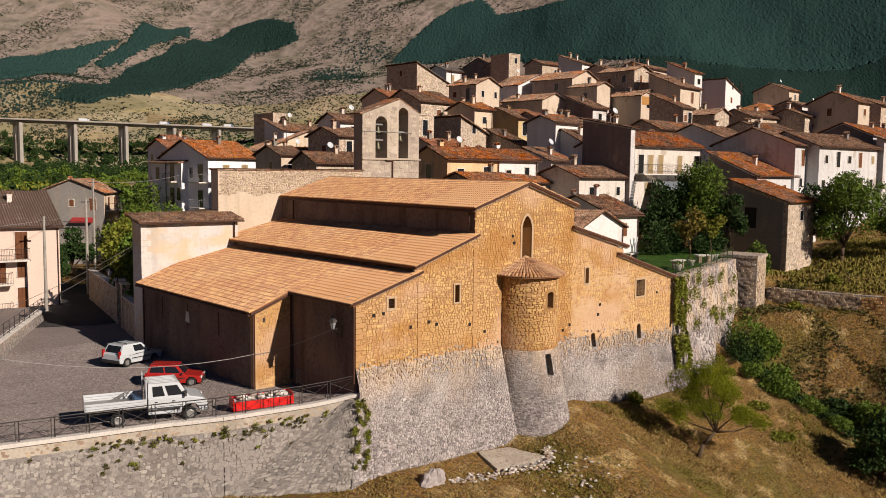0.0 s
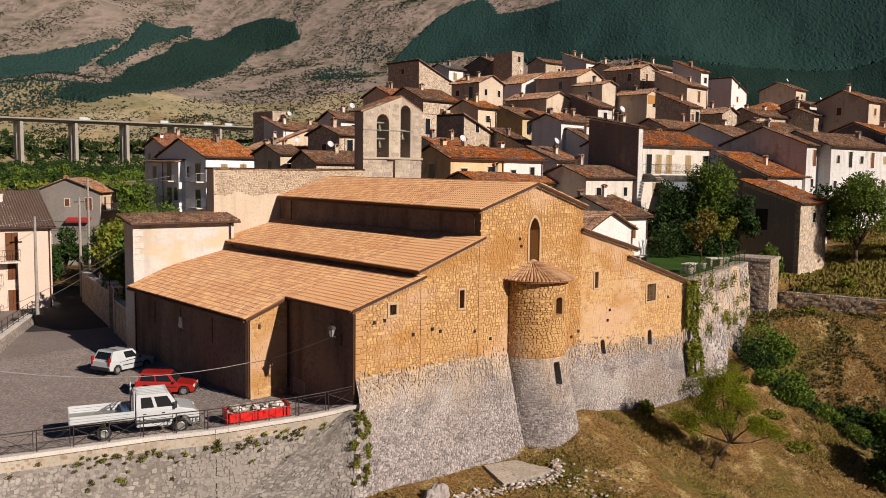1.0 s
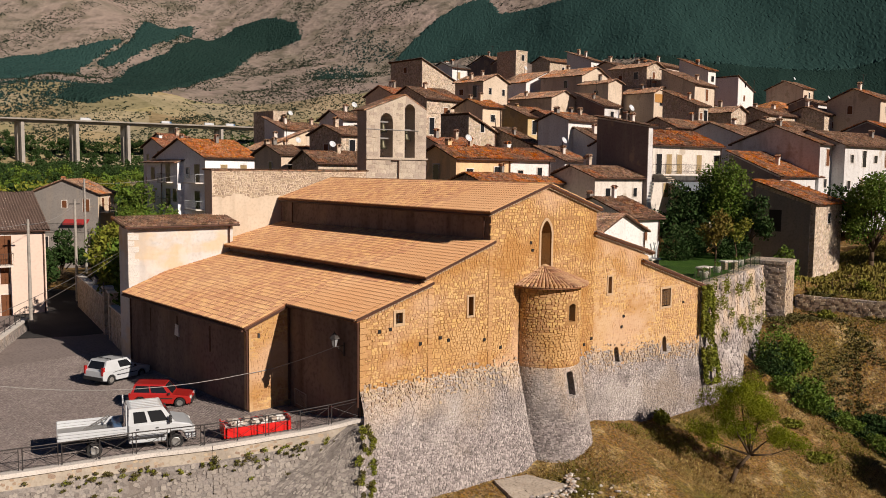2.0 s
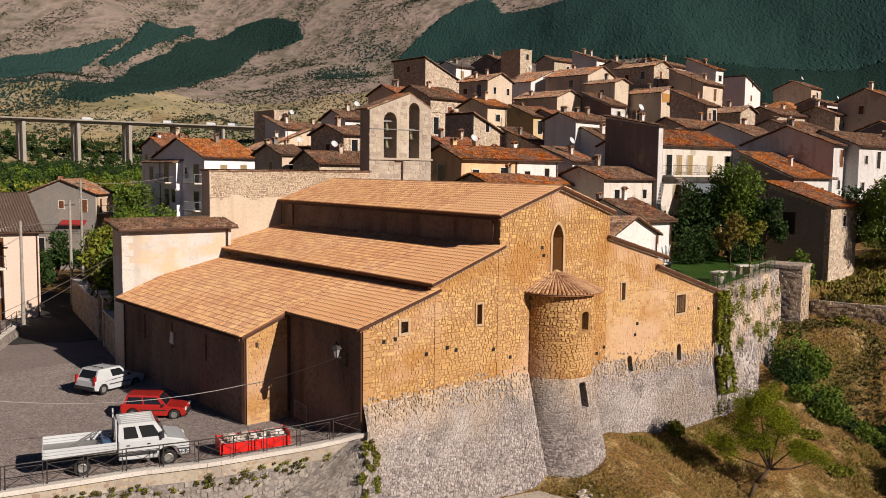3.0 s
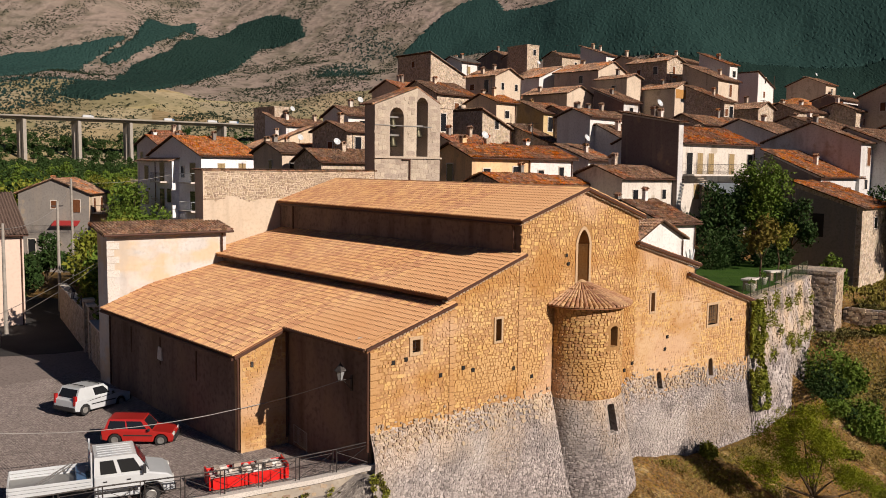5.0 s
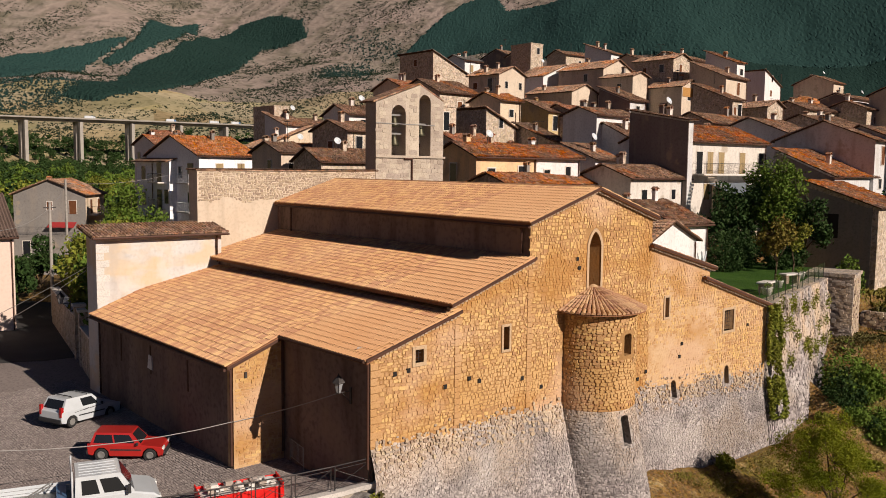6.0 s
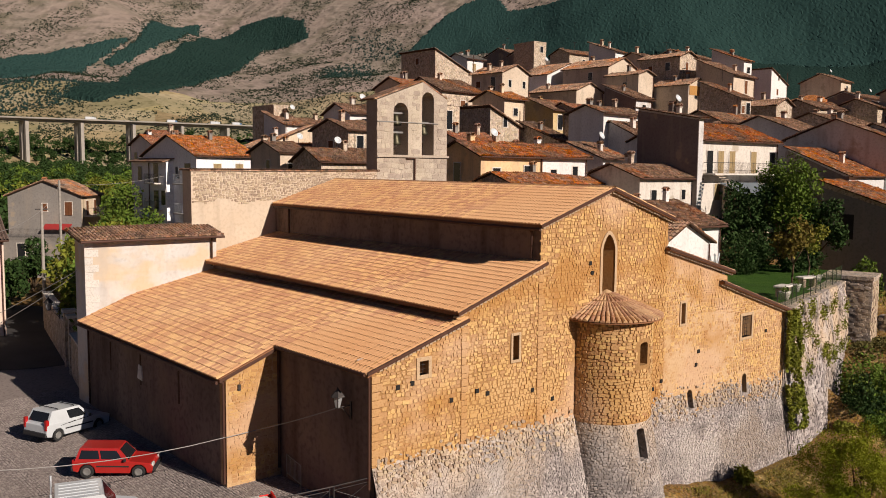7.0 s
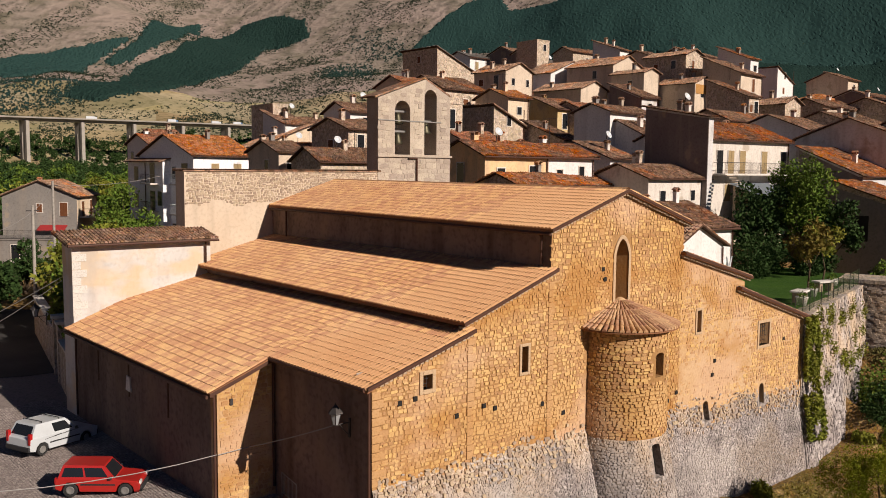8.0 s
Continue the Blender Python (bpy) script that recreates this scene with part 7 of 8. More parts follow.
    st = thing("dead_stem", "whitewashed forked tree stump on the lawn", "stump", "", "", pose(39.5, 10.2, 5.06))
    q = Shape()
    q.rod((0, 0, 0), (0, 0, 1.0), 0.13, 0.11, 8)
    q.rod((0, 0, 0.95), (0.35, 0, 1.9), 0.09, 0.05, 7)
    q.rod((0, 0, 0.95), (-0.35, 0, 1.9), 0.09, 0.05, 7)
    part("trunk", q, "white_paint", st)
    for i, (x, y) in enumerate(((33.5, 1.6), (42.8, 4.3), (44.0, 4.6), (37.6, 3.0))):
        pt = thing("planter", "squat stone planter with a small plant", "planter", "garden planters", "", pose(x, y, 5.06))
        q = Shape()
        q.turned((0, 0, 0), [(0.0, 0), (0.26, 0), (0.36, 0.45), (0.40, 0.5), (0.30, 0.5), (0.0, 0.44)], 14)
        part("pot", q, "kerb_stone", pt, smooth=True)
        leaf_mesh("plant", [leaves(970 + i, (0, 0, 0.65), (0.35, 0.35, 0.3), 120, 0.06)], "leaf_green", pt)
    # tin-roofed shelter among the trees
    sh = thing("shelter", "open shelter with a pale corrugated metal roof", "shelter", "", "", pose(54.4, 15.8, 6.4, 0, 0, -8))
    for x in (0.2, 2.4, 4.6):
        q = Shape()
        q.box(x - 0.15, 0.1, 0, x + 0.15, 0.4, 4.2)
        part("pillar", q, "wall_stone", sh)
    q = Shape()
    q.box(0, 3.2, 0, 5.0, 3.5, 5.4)
    part("rear_wall", q, "wall_stone", sh)
    q = Shape()
    for i in range(36):
        x0, x1 = -0.3 + i * 0.155, -0.3 + (i + 1) * 0.155
        za, zb = (0.05 if i % 2 else 0.0), (0.0 if i % 2 else 0.05)
        q.poly([(x0, -0.4, 4.2 + za), (x1, -0.4, 4.2 + zb), (x1, 3.7, 5.6 + zb), (x0, 3.7, 5.6 + za)])
    part("roof", q, "metal_roof", sh, "pale blue-grey corrugated metal roof", fix=False)


build_garden()


# ---------------------------------------------------------------- ruins below the apse
def build_ruin():
    r = random.Random(8)
    ob = thing("ruined_foundation", "low rubble foundation with a weathered stone slab floor", "ruin")
    A, B, C, D = Vector((7.33, -2.26, -3.76)), Vector((9.71, -2.47, -3.88)), Vector((11.00, -4.35, -4.26)), Vector((7.18, -4.04, -4.31))
    for i in range(9):
        fa, fb = i / 9 + 0.006, (i + 1) / 9 - 0.006
        cut = 0.0
        while cut < 1:
            nxt = min(1.0, cut + r.uniform(0.3, 0.55))
            q = Shape()
            lift = Vector((0, 0, 0.10 + r.uniform(-0.02, 0.02)))
            at = lambda f, g: (A.lerp(D, f)).lerp(B.lerp(C, f), g)
            base = [at(fa, cut + 0.004), at(fa, nxt - 0.004), at(fb, nxt - 0.004), at(fb, cut + 0.004)]
            q.v = [tuple(p - Vector((0, 0, 0.08))) for p in base] + [tuple(p + lift) for p in base]
            q.f = [(3, 2, 1, 0), (4, 5, 6, 7), (0, 1, 5, 4), (1, 2, 6, 5), (2, 3, 7, 6), (3, 0, 4, 7)]
            part("slab", q, "slab_stone", ob, "pale worn stone slab", fix=False)
            cut = nxt
    q = Shape()
    q.v = [tuple(p - Vector((0, 0, 1.5))) for p in (A, B, C, D)] + [tuple(p - Vector((0, 0, 0.02))) for p in (A, B, C, D)]
    q.f = [(3, 2, 1, 0), (4, 5, 6, 7), (0, 1, 5, 4), (1, 2, 6, 5), (2, 3, 7, 6), (3, 0, 4, 7)]
    part("slab_bed", q, "wall_rubble", ob, "rubble bed under the slabs")
    line = [Vector(p) for p in ((3.56, -3.99), (7.08, -4.34), (11.00, -4.70), (11.70, -3.85))]
    for i in range(290):
        t = r.random() * 2.9
        p = line[int(t)].lerp(line[int(t) + 1], t % 1.0)
        x, y = p.x + r.gauss(0, 0.16), p.y + r.gauss(0, 0.16)
        up = 0.26 * r.random() if 1.0 < t < 2.6 else 0.1 * r.random()
        if i % 5 == 0:
            x, y, up = 11.4 + r.gauss(0, 1.3), -6.4 + r.gauss(0, 1.1), 0.0
        d = r.uniform(0.06, 0.15)
        q = Shape()
        q.turned((0, 0, 0), [(0.0, -0.55), (0.75, -0.4), (1.0, 0.05), (0.7, 0.5), (0.0, 0.62)], 6)
        rot = Matrix.Rotation(r.uniform(0, 6), 3, "Z") @ Matrix.Rotation(r.uniform(-0.4, 0.4), 3, "X")
        sx, sy, sz = r.uniform(0.8, 1.35), r.uniform(0.7, 1.1), r.uniform(0.6, 0.95)
        q.v = [tuple(rot @ Vector((a * sx, b * sy, c * sz)) * d + Vector((x, y, Z(x, y) + d * 0.25 + up))) for a, b, c in q.v]
        part("rubble_stone", q, r.choice(("stone_pale", "kerb_stone", "stone_grey")), ob, fix=False)
    rock = thing("rock_stump", "grey split rock standing in the grass", "rock", "", "", pose(2.53, -3.68, Z(2.53, -3.68) - 0.15))
    for k, (x, h, w) in enumerate(((-0.42, 0.95, 0.34), (0.0, 1.15, 0.3), (0.42, 1.0, 0.36))):
        q = Shape()
        q.turned((0, 0, 0), [(1.3, 0), (1.25, 0.2), (1.15, 0.4), (1.0, 0.6), (0.8, 0.78), (0.5, 0.92), (0.0, 1.0)], 11)
        bump = [1 + 0.55 * noise.noise(Vector((math.cos(n % 12 * 0.571) * 1.3 + k * 5, math.sin(n % 12 * 0.571) * 1.3, n // 12 * 0.5))) for n in range(len(q.v))]
        q.v = [(x + a * w * f_, b * w * 0.8 * f_, c * h * 0.85 * (0.7 + 0.3 * f_)) for (a, b, c), f_ in zip(q.v, bump)]
        part("rock", q, "stone_grey", rock)


build_ruin()


# ---------------------------------------------------------------- vehicles
def wheel(parent, x, y, r, w=0.18):
    t = Shape()
    t.turned((x, y, r), [(r * 0.62, -w / 2), (r * 0.95, -w / 2), (r, -w * 0.35), (r, w * 0.35), (r * 0.95, w / 2), (r * 0.62, w / 2)], 22, m=Matrix.Rotation(math.pi / 2, 3, "X"))
    t.turned((x, y, r), [(r * 0.62, -w / 2 + 0.02), (0.0, -w / 2 + 0.02)], 22, m=Matrix.Rotation(math.pi / 2, 3, "X"))
    tyre = part("wheel", t, "rubber", parent, smooth=False)
    h = Shape()
    for s in (-1, 1):
        h.turned((x, y + s * (w / 2 - 0.005), r), [(0.0, 0.02 * s), (r * 0.2, 0.02 * s), (r * 0.5, 0.0), (r * 0.62, 0.015 * s)], 18, m=Matrix.Rotation(math.pi / 2, 3, "X"))
    part("rim", h, "rim", tyre, smooth=False)


def body_side(ob, outline, half, paint, bevel=0.06):
    """A car's lower body: the side outline pulled across."""
    s = Shape()
    s.prism(outline, -half, half, "y")
    return bevelled(part("body", s, paint, ob), bevel, 3)


def glasshouse(ob, base, top, zb, zt, hb, ht, paint):
    """The cabin: base and top are (rear, front) along the car; glass on each side, 1 cm proud."""
    B = [Vector((base[0], -hb, zb)), Vector((base[1], -hb, zb)), Vector((base[1], hb, zb)), Vector((base[0], hb, zb))]
    T = [Vector((top[0], -ht, zt)), Vector((top[1], -ht, zt)), Vector((top[1], ht, zt)), Vector((top[0], ht, zt))]
    s = Shape()
    s.poly(T)
    for i in range(4):
        j = (i + 1) % 4
        s.poly([B[i], B[j], T[j], T[i]])
    cab = bevelled(part("cabin", s, paint, ob), 0.05, 3)

    def pane(i, u0, u1, v0=0.12, v1=0.86):
        j = (i + 1) % 4
        at = lambda u, v: (B[i].lerp(B[j], u)).lerp(T[i].lerp(T[j], u), v)
        n = (B[j] - B[i]).cross(T[i] - B[i]).normalized() * 0.012
        q = Shape()
        pts = [at(u0, v0), at(u1, v0), at(u1, v1), at(u0, v1)]
        q.poly([p + n for p in pts])
        for a, b in zip(pts, pts[1:] + pts[:1]):
            q.poly([a + n, b + n, b - n, a - n])
        part("window", q, "glass_dark", cab)
    return cab, pane


def small_car(name, m, L, W, H, paint, label, boxy=True, wheelbase=2.16, rack=False):
    ob = thing(name, label, "car", "parked cars", "", m)
    h, belt = W / 2, H * 0.60
    hood = belt - (0.03 if boxy else 0.08)
    out = [(-L / 2 + 0.03, 0.30), (-L / 2, 0.45), (-L / 2 + 0.02, belt - 0.05), (-L / 2 + 0.10, belt), (L * 0.17, belt), (L / 2 - 0.12, hood - 0.06), (L / 2 - 0.02, hood - 0.16), (L / 2, 0.42), (L / 2 - 0.05, 0.24), (wheelbase / 2 + 0.36, 0.22),
           (wheelbase / 2 + 0.30, 0.45), (wheelbase / 2 + 0.12, 0.60), (wheelbase / 2 - 0.12, 0.60), (wheelbase / 2 - 0.30, 0.45), (wheelbase / 2 - 0.36, 0.22), (-wheelbase / 2 + 0.36, 0.22), (-wheelbase / 2 + 0.30, 0.45), (-wheelbase / 2 + 0.12, 0.60), (-wheelbase / 2 - 0.12, 0.60), (-wheelbase / 2 - 0.30, 0.45), (-wheelbase / 2 - 0.36, 0.24)]
    body_side(ob, out, h, paint, 0.035)
    cab, pane = glasshouse(ob, (-L / 2 + 0.10, L * 0.20), (-L / 2 + (0.28 if boxy else 0.42), L * 0.06 if boxy else L * 0.03), belt - 0.01, H, h - 0.03, h - 0.16, paint)
    for side in (0, 2):
        if side == 0:
            pane(0, 0.06, 0.46, 0.14, 0.82) if boxy else None
            pane(0, 0.50, 0.90, 0.14, 0.82)
        else:
            pane(2, 0.10, 0.50, 0.14, 0.82)
            pane(2, 0.54, 0.94, 0.14, 0.82) if boxy else None
    pane(1, 0.06, 0.94, 0.08, 0.90)
    pane(3, 0.08, 0.92, 0.15, 0.85)
    for x in (-wheelbase / 2, wheelbase / 2):
        for y in (-h + 0.08, h - 0.08):
            wheel(ob, x, y, 0.285)
    for x, nm in ((-L / 2, "rear_bumper"), (L / 2, "front_bumper")):
        b = Shape()
        b.box(x - 0.07, -h + 0.02, 0.28, x + 0.07, h - 0.02, 0.50)
        bevelled(part(nm, b, "trim_black", ob), 0.03)
    for y in (-h + 0.16, h - 0.16):
        q = Shape()
        q.box(L / 2 - 0.06, y - 0.13, 0.55, L / 2 + 0.012, y + 0.13, 0.70)
        part("headlight", q, "lamp_clear", ob)
        q = Shape()
        z0, z1 = (0.55, 0.78) if boxy else (0.62, 1.12)
        y2 = y * 1.12
        q.box(-L / 2 - 0.012, y2 - 0.07, z0, -L / 2 + (0.06 if boxy else 0.14), y2 + 0.07, z1)
        part("tail_light", q, "lamp_red", ob)
    for y in (-h - 0.07, h + 0.07):
        q = Shape()
        q.box(L * 0.14, y - 0.06, belt, L * 0.14 + 0.10, y + 0.06, belt + 0.12)
        bevelled(part("mirror", q, "trim_black", ob), 0.02)
    for y in (-h - 0.004, h + 0.004):
        s = Shape()
        s.box(-wheelbase / 2 + 0.4, y - 0.008, 0.50, wheelbase / 2 - 0.4, y + 0.008, 0.56)
        part("side_trim", s, "trim_black", ob)
    if rack:
        for x in (-L * 0.30, -L * 0.05):
            q = Shape()
            q.rod((x, -h + 0.2, H + 0.07), (x, h - 0.2, H + 0.07), 0.022, n=6)
            for y in (-h + 0.2, h - 0.2):
                q.rod((x, y, H - 0.06), (x, y, H + 0.07), 0.02, n=6)
            part("roof_bar", q, "trim_black", ob)
        for k in range(3):
            q = Shape()
            q.prism([(-1.1 + 0.5 * k, 0.72 + 0.03 * k), (-0.2 + 0.5 * k, 0.80 + 0.02 * k), (-0.2 + 0.5 * k, 0.83 + 0.02 * k), (-1.1 + 0.5 * k, 0.74 + 0.03 * k)], -h - 0.006, -h + 0.01, "y")
            part("side_stripe", q, "trim_black", ob)
    return ob


def build_truck(m):
    ob = thing("flatbed_truck", "white double-cab flatbed truck with dropped sides beside the railing", "truck", "", "", m)
    h = 0.98
    out = [(-0.30, 0.45), (-0.30, 1.30), (1.55, 1.30), (2.35, 1.12), (2.58, 0.95), (2.62, 0.45), (2.20, 0.42), (2.14, 0.68), (1.95, 0.84), (1.55, 0.84), (1.36, 0.68), (1.30, 0.42)]
    body_side(ob, out, h, "white_paint", 0.06)
    cab, pane = glasshouse(ob, (-0.30, 1.70), (-0.26, 1.22), 1.29, 2.00, h - 0.02, h - 0.13, "white_paint")
    pane(0, 0.12, 0.42, 0.1, 0.8)
    pane(0, 0.50, 0.88, 0.1, 0.8)
    pane(2, 0.12, 0.50, 0.1, 0.8)
    pane(2, 0.58, 0.88, 0.1, 0.8)
    pane(1, 0.06, 0.94, 0.06, 0.92)
    for k in range(5):
        q = Shape()
        q.box(-0.15, -0.62 + k * 0.29, 1.995, 1.10, -0.56 + k * 0.29, 2.02)
        part("roof_rib", q, "white_paint", cab)
    for x, lst in ((1.74, (-h + 0.1, h - 0.1)), (-1.74, (-h + 0.12, h - 0.12))):
        for y in lst:
            wheel(ob, x, y, 0.34, 0.24)
    c = Shape()
    c.box(-3.1, -0.4, 0.55, 1.2, -0.28, 0.72)
    c.box(-3.1, 0.28, 0.55, 1.2, 0.4, 0.72)
    part("chassis", c, "trim_black", ob)
    b = Shape()
    b.box(-3.2, -h, 0.86, -0.4, h, 0.95)
    bed = part("bed", b, "rim", ob, "worn grey load bed")
    for name, x0, y0, x1, y1 in (("side_board", -3.2, -h - 0.03, -0.4, -h + 0.01), ("side_board", -3.2, h - 0.01, -0.4, h + 0.03), ("tail_board", -3.24, -h, -3.2, h)):
        s = Shape()
        for k in range(3):
            s.box(x0, y0, 0.90 + k * 0.135, x1, y1, 1.02 + k * 0.135)
        bevelled(part(name, s, "white_paint", bed), 0.01)
    g = Shape()
    for y in (-h + 0.04, h - 0.04):
        g.rod((-0.38, y, 0.9), (-0.38, y, 2.26), 0.035, n=6)
    g.rod((-0.38, -h + 0.04, 2.08), (-0.38, h - 0.04, 2.08), 0.025, n=6)
    g.rod((-0.38, -h + 0.04, 1.7), (-0.38, h - 0.04, 1.7), 0.025, n=6)
    part("headboard", g, "white_paint", ob)
    l = Shape()
    for y in (0.1, 0.42):
        l.rod((-2.3, y - 0.5, 1.0), (-1.0, y + 0.3, 1.45), 0.025, n=5)
    for k in range(6):
        f0 = k / 6 + 0.08
        l.rod((-2.3 + 1.3 * f0, 0.1 - 0.5 + 0.8 * f0, 1.0 + 0.45 * f0), (-2.3 + 1.3 * f0, 0.42 - 0.5 + 0.8 * f0, 1.0 + 0.45 * f0), 0.015, n=4)
    part("ladder", l, "rim", ob, "aluminium ladder lying in the bed")
    t = Shape()
    t.box(-0.9, -0.85, 0.95, -0.55, 0.85, 1.25)
    bevelled(part("tool_box", t, "blue_paint", bed), 0.03)
    for y in (-h + 0.2, h - 0.2):
        q = Shape()
        q.box(2.52, y - 0.14, 0.78, 2.60, y + 0.14, 0.98)
        part("headlight", q, "lamp_clear", ob)
        q = Shape()
        q.box(1.45, y * 1.45 - 0.06, 1.30, 1.55, y * 1.45 + 0.06, 1.62)
        part("mirror", q, "trim_black", ob)
    q = Shape()
    q.box(2.48, -h + 0.03, 0.42, 2.66, h - 0.03, 0.66)
    bevelled(part("front_bumper", q, "trim_black", ob), 0.03)
    for y in (-h - 0.004, h + 0.004):
        q = Shape()
        q.box(-0.3, y - 0.006, 0.62, 1.25, y + 0.006, 0.72)
        part("side_trim", q, "trim_black", ob)
    for x in (0.02, 0.86):
        q = Shape()
        q.box(x, -h - 0.02, 1.05, x + 0.14, -h + 0.01, 1.10)
        part("door_handle", q, "trim_black", ob)


small_car("red_hatchback", pose(-5.05, 12.05, float(paved_z(-5.05, 12.05)) + 0.02, 0, 2, -35), 3.38, 1.48, 1.28, "red_paint", "old boxy red hatchback parked at the shadow edge", True, 2.16)
small_car("white_van_car", pose(-4.85, 19.3, float(paved_z(-4.85, 19.3)) + 0.02, 0, 2, 22), 3.8, 1.66, 1.48, "white_paint", "white three-door van-bodied hatchback with roof bars", False, 2.45, True)
build_truck(pose(-9.3, 5.5, -0.28, 0, 0, -16.5) @ Matrix.Scale(1.04, 4))


def build_skip():
    ob = thing("red_skip", "bright red open skip filled with pale rubble", "skip", "", "", pose(-4.0, 3.3, 0.0, 0, -1.5, -16.5))
    for name, box in (("long_side", (-1.6, -0.62, 0.0, 1.6, -0.56, 0.50)), ("long_side", (-1.6, 0.56, 0.0, 1.6, 0.62, 0.56)), ("end_side", (-1.66, -0.62, 0.0, -1.6, 0.62, 0.66)), ("end_side", (1.6, -0.62, 0.0, 1.66, 0.62, 0.66)), ("base", (-1.6, -0.56, 0.0, 1.6, 0.56, 0.08))):
        s = Shape()
        s.box(*box)
        bevelled(part(name, s, "plastic_red", ob), 0.015)
    for k in range(6):
        s = Shape()
        x = -1.5 + k * 0.6
        s.box(x - 0.04, -0.66, 0.02, x + 0.04, -0.62, 0.48)
        part("rib", s, "plastic_red", ob)
    r = random.Random(4)
    for k in range(40):
        d = r.uniform(0.07, 0.18)
        c = Vector((r.uniform(-1.4, 1.4), r.uniform(-0.45, 0.45), 0.47 + r.uniform(0, 0.13)))
        s = Shape()
        s.v = [tuple(c + Vector((sx * r.uniform(0.6, 1), sy * r.uniform(0.6, 1), sz * r.uniform(0.4, 0.8))) * d) for sz in (-1, 1) for sx, sy in ((-1, -1), (1, -1), (1, 1), (-1, 1))]
        s.f = [(3, 2, 1, 0), (4, 5, 6, 7), (0, 1, 5, 4), (1, 2, 6, 5), (2, 3, 7, 6), (3, 0, 4, 7)]
        part("rubble_piece", s, r.choice(("kerb_stone", "wall_white", "stone_grey")), ob, fix=False)
    s = Shape()
    s.box(-1.58, -0.54, 0.2, 1.58, 0.54, 0.46)
    part("fill", s, "kerb_stone", ob)


build_skip()


# ---------------------------------------------------------------- street: wall, poles, cables, barrier
def sag(a, b, drop, n=14):
    a, b = Vector(a), Vector(b)
    return [a.lerp(b, i / n) - Vector((0, 0, drop * 4 * (i / n) * (1 - i / n))) for i in range(n + 1)]


def cable(label, *spans, r=0.018):
    ob = thing("cable", label, "cable", "overhead cables")
    for a, b, drop in spans:
        s = Shape()
        pts = sag(a, b, drop)
        d = Vector(b) - Vector(a)
        e = Vector((-d.y, d.x, 0)).normalized()
        f = d.cross(e).normalized()
        for p in pts:
            s.v += [tuple(p + (e * math.cos(q * 1.2566) + f * math.sin(q * 1.2566)) * r) for q in range(5)]
        s.f += [(i * 5 + q, i * 5 + (q + 1) % 5, i * 5 + 5 + (q + 1) % 5, i * 5 + 5 + q) for i in range(len(pts) - 1) for q in range(5)]
        part("wire", s, "cable", ob, fix=False)


cable("pale overhead cable sagging across the piazza", ((-0.5, 1.3, 4.17), (-1.2, 6.55, 2.15), 0.05), ((-1.2, 6.55, 2.15), (-2.55, 6.55, 2.1), 0.0), ((-2.55, 6.6, 2.1), (-24, 9.0, 6.6), 1.6), r=0.02)
cable("pale overhead cable from the annex over the street", ((-2.6, 24.2, 7.3), (-10.2, 36.5, 0.9), 0.3))
cable("second overhead cable from the annex over the street", ((-2.6, 24.6, 7.0), (-10.5, 37.5, 0.2), 0.7))
cable("thin overhead cables between the street poles", ((-3.2, 43.0, 8.2), (3.4, 51.3, 9.4), 0.5), ((3.4, 51.3, 9.4), (9.4, 66.1, 11.2), 0.3), ((9.4, 66.1, 11.2), (22, 70, 12), 0.4), ((-3.2, 43.0, 8.2), (-30, 24, 9), 0.6))
for x, y, z0, z1, lab in ((-3.2, 43.0, -0.3, 8.6, "grey concrete utility pole at the street corner"), (9.4, 66.1, -1, 11.6, "grey concrete utility pole behind the houses"), (3.4, 51.3, -1, 9.9, "weathered wooden utility pole leaning over the street")):
    p = thing("utility_pole", lab, "pole", "utility poles", "", pose(x, y, 0))
    s = Shape()
    s.rod((0, 0, z0), (0, 0, z1), 0.17, 0.11, 10)
    part("shaft", s, "concrete", p)
    s = Shape()
    s.box(-0.5, -0.05, z1 - 0.5, 0.5, 0.05, z1 - 0.4)
    part("crossarm", s, "iron", p)


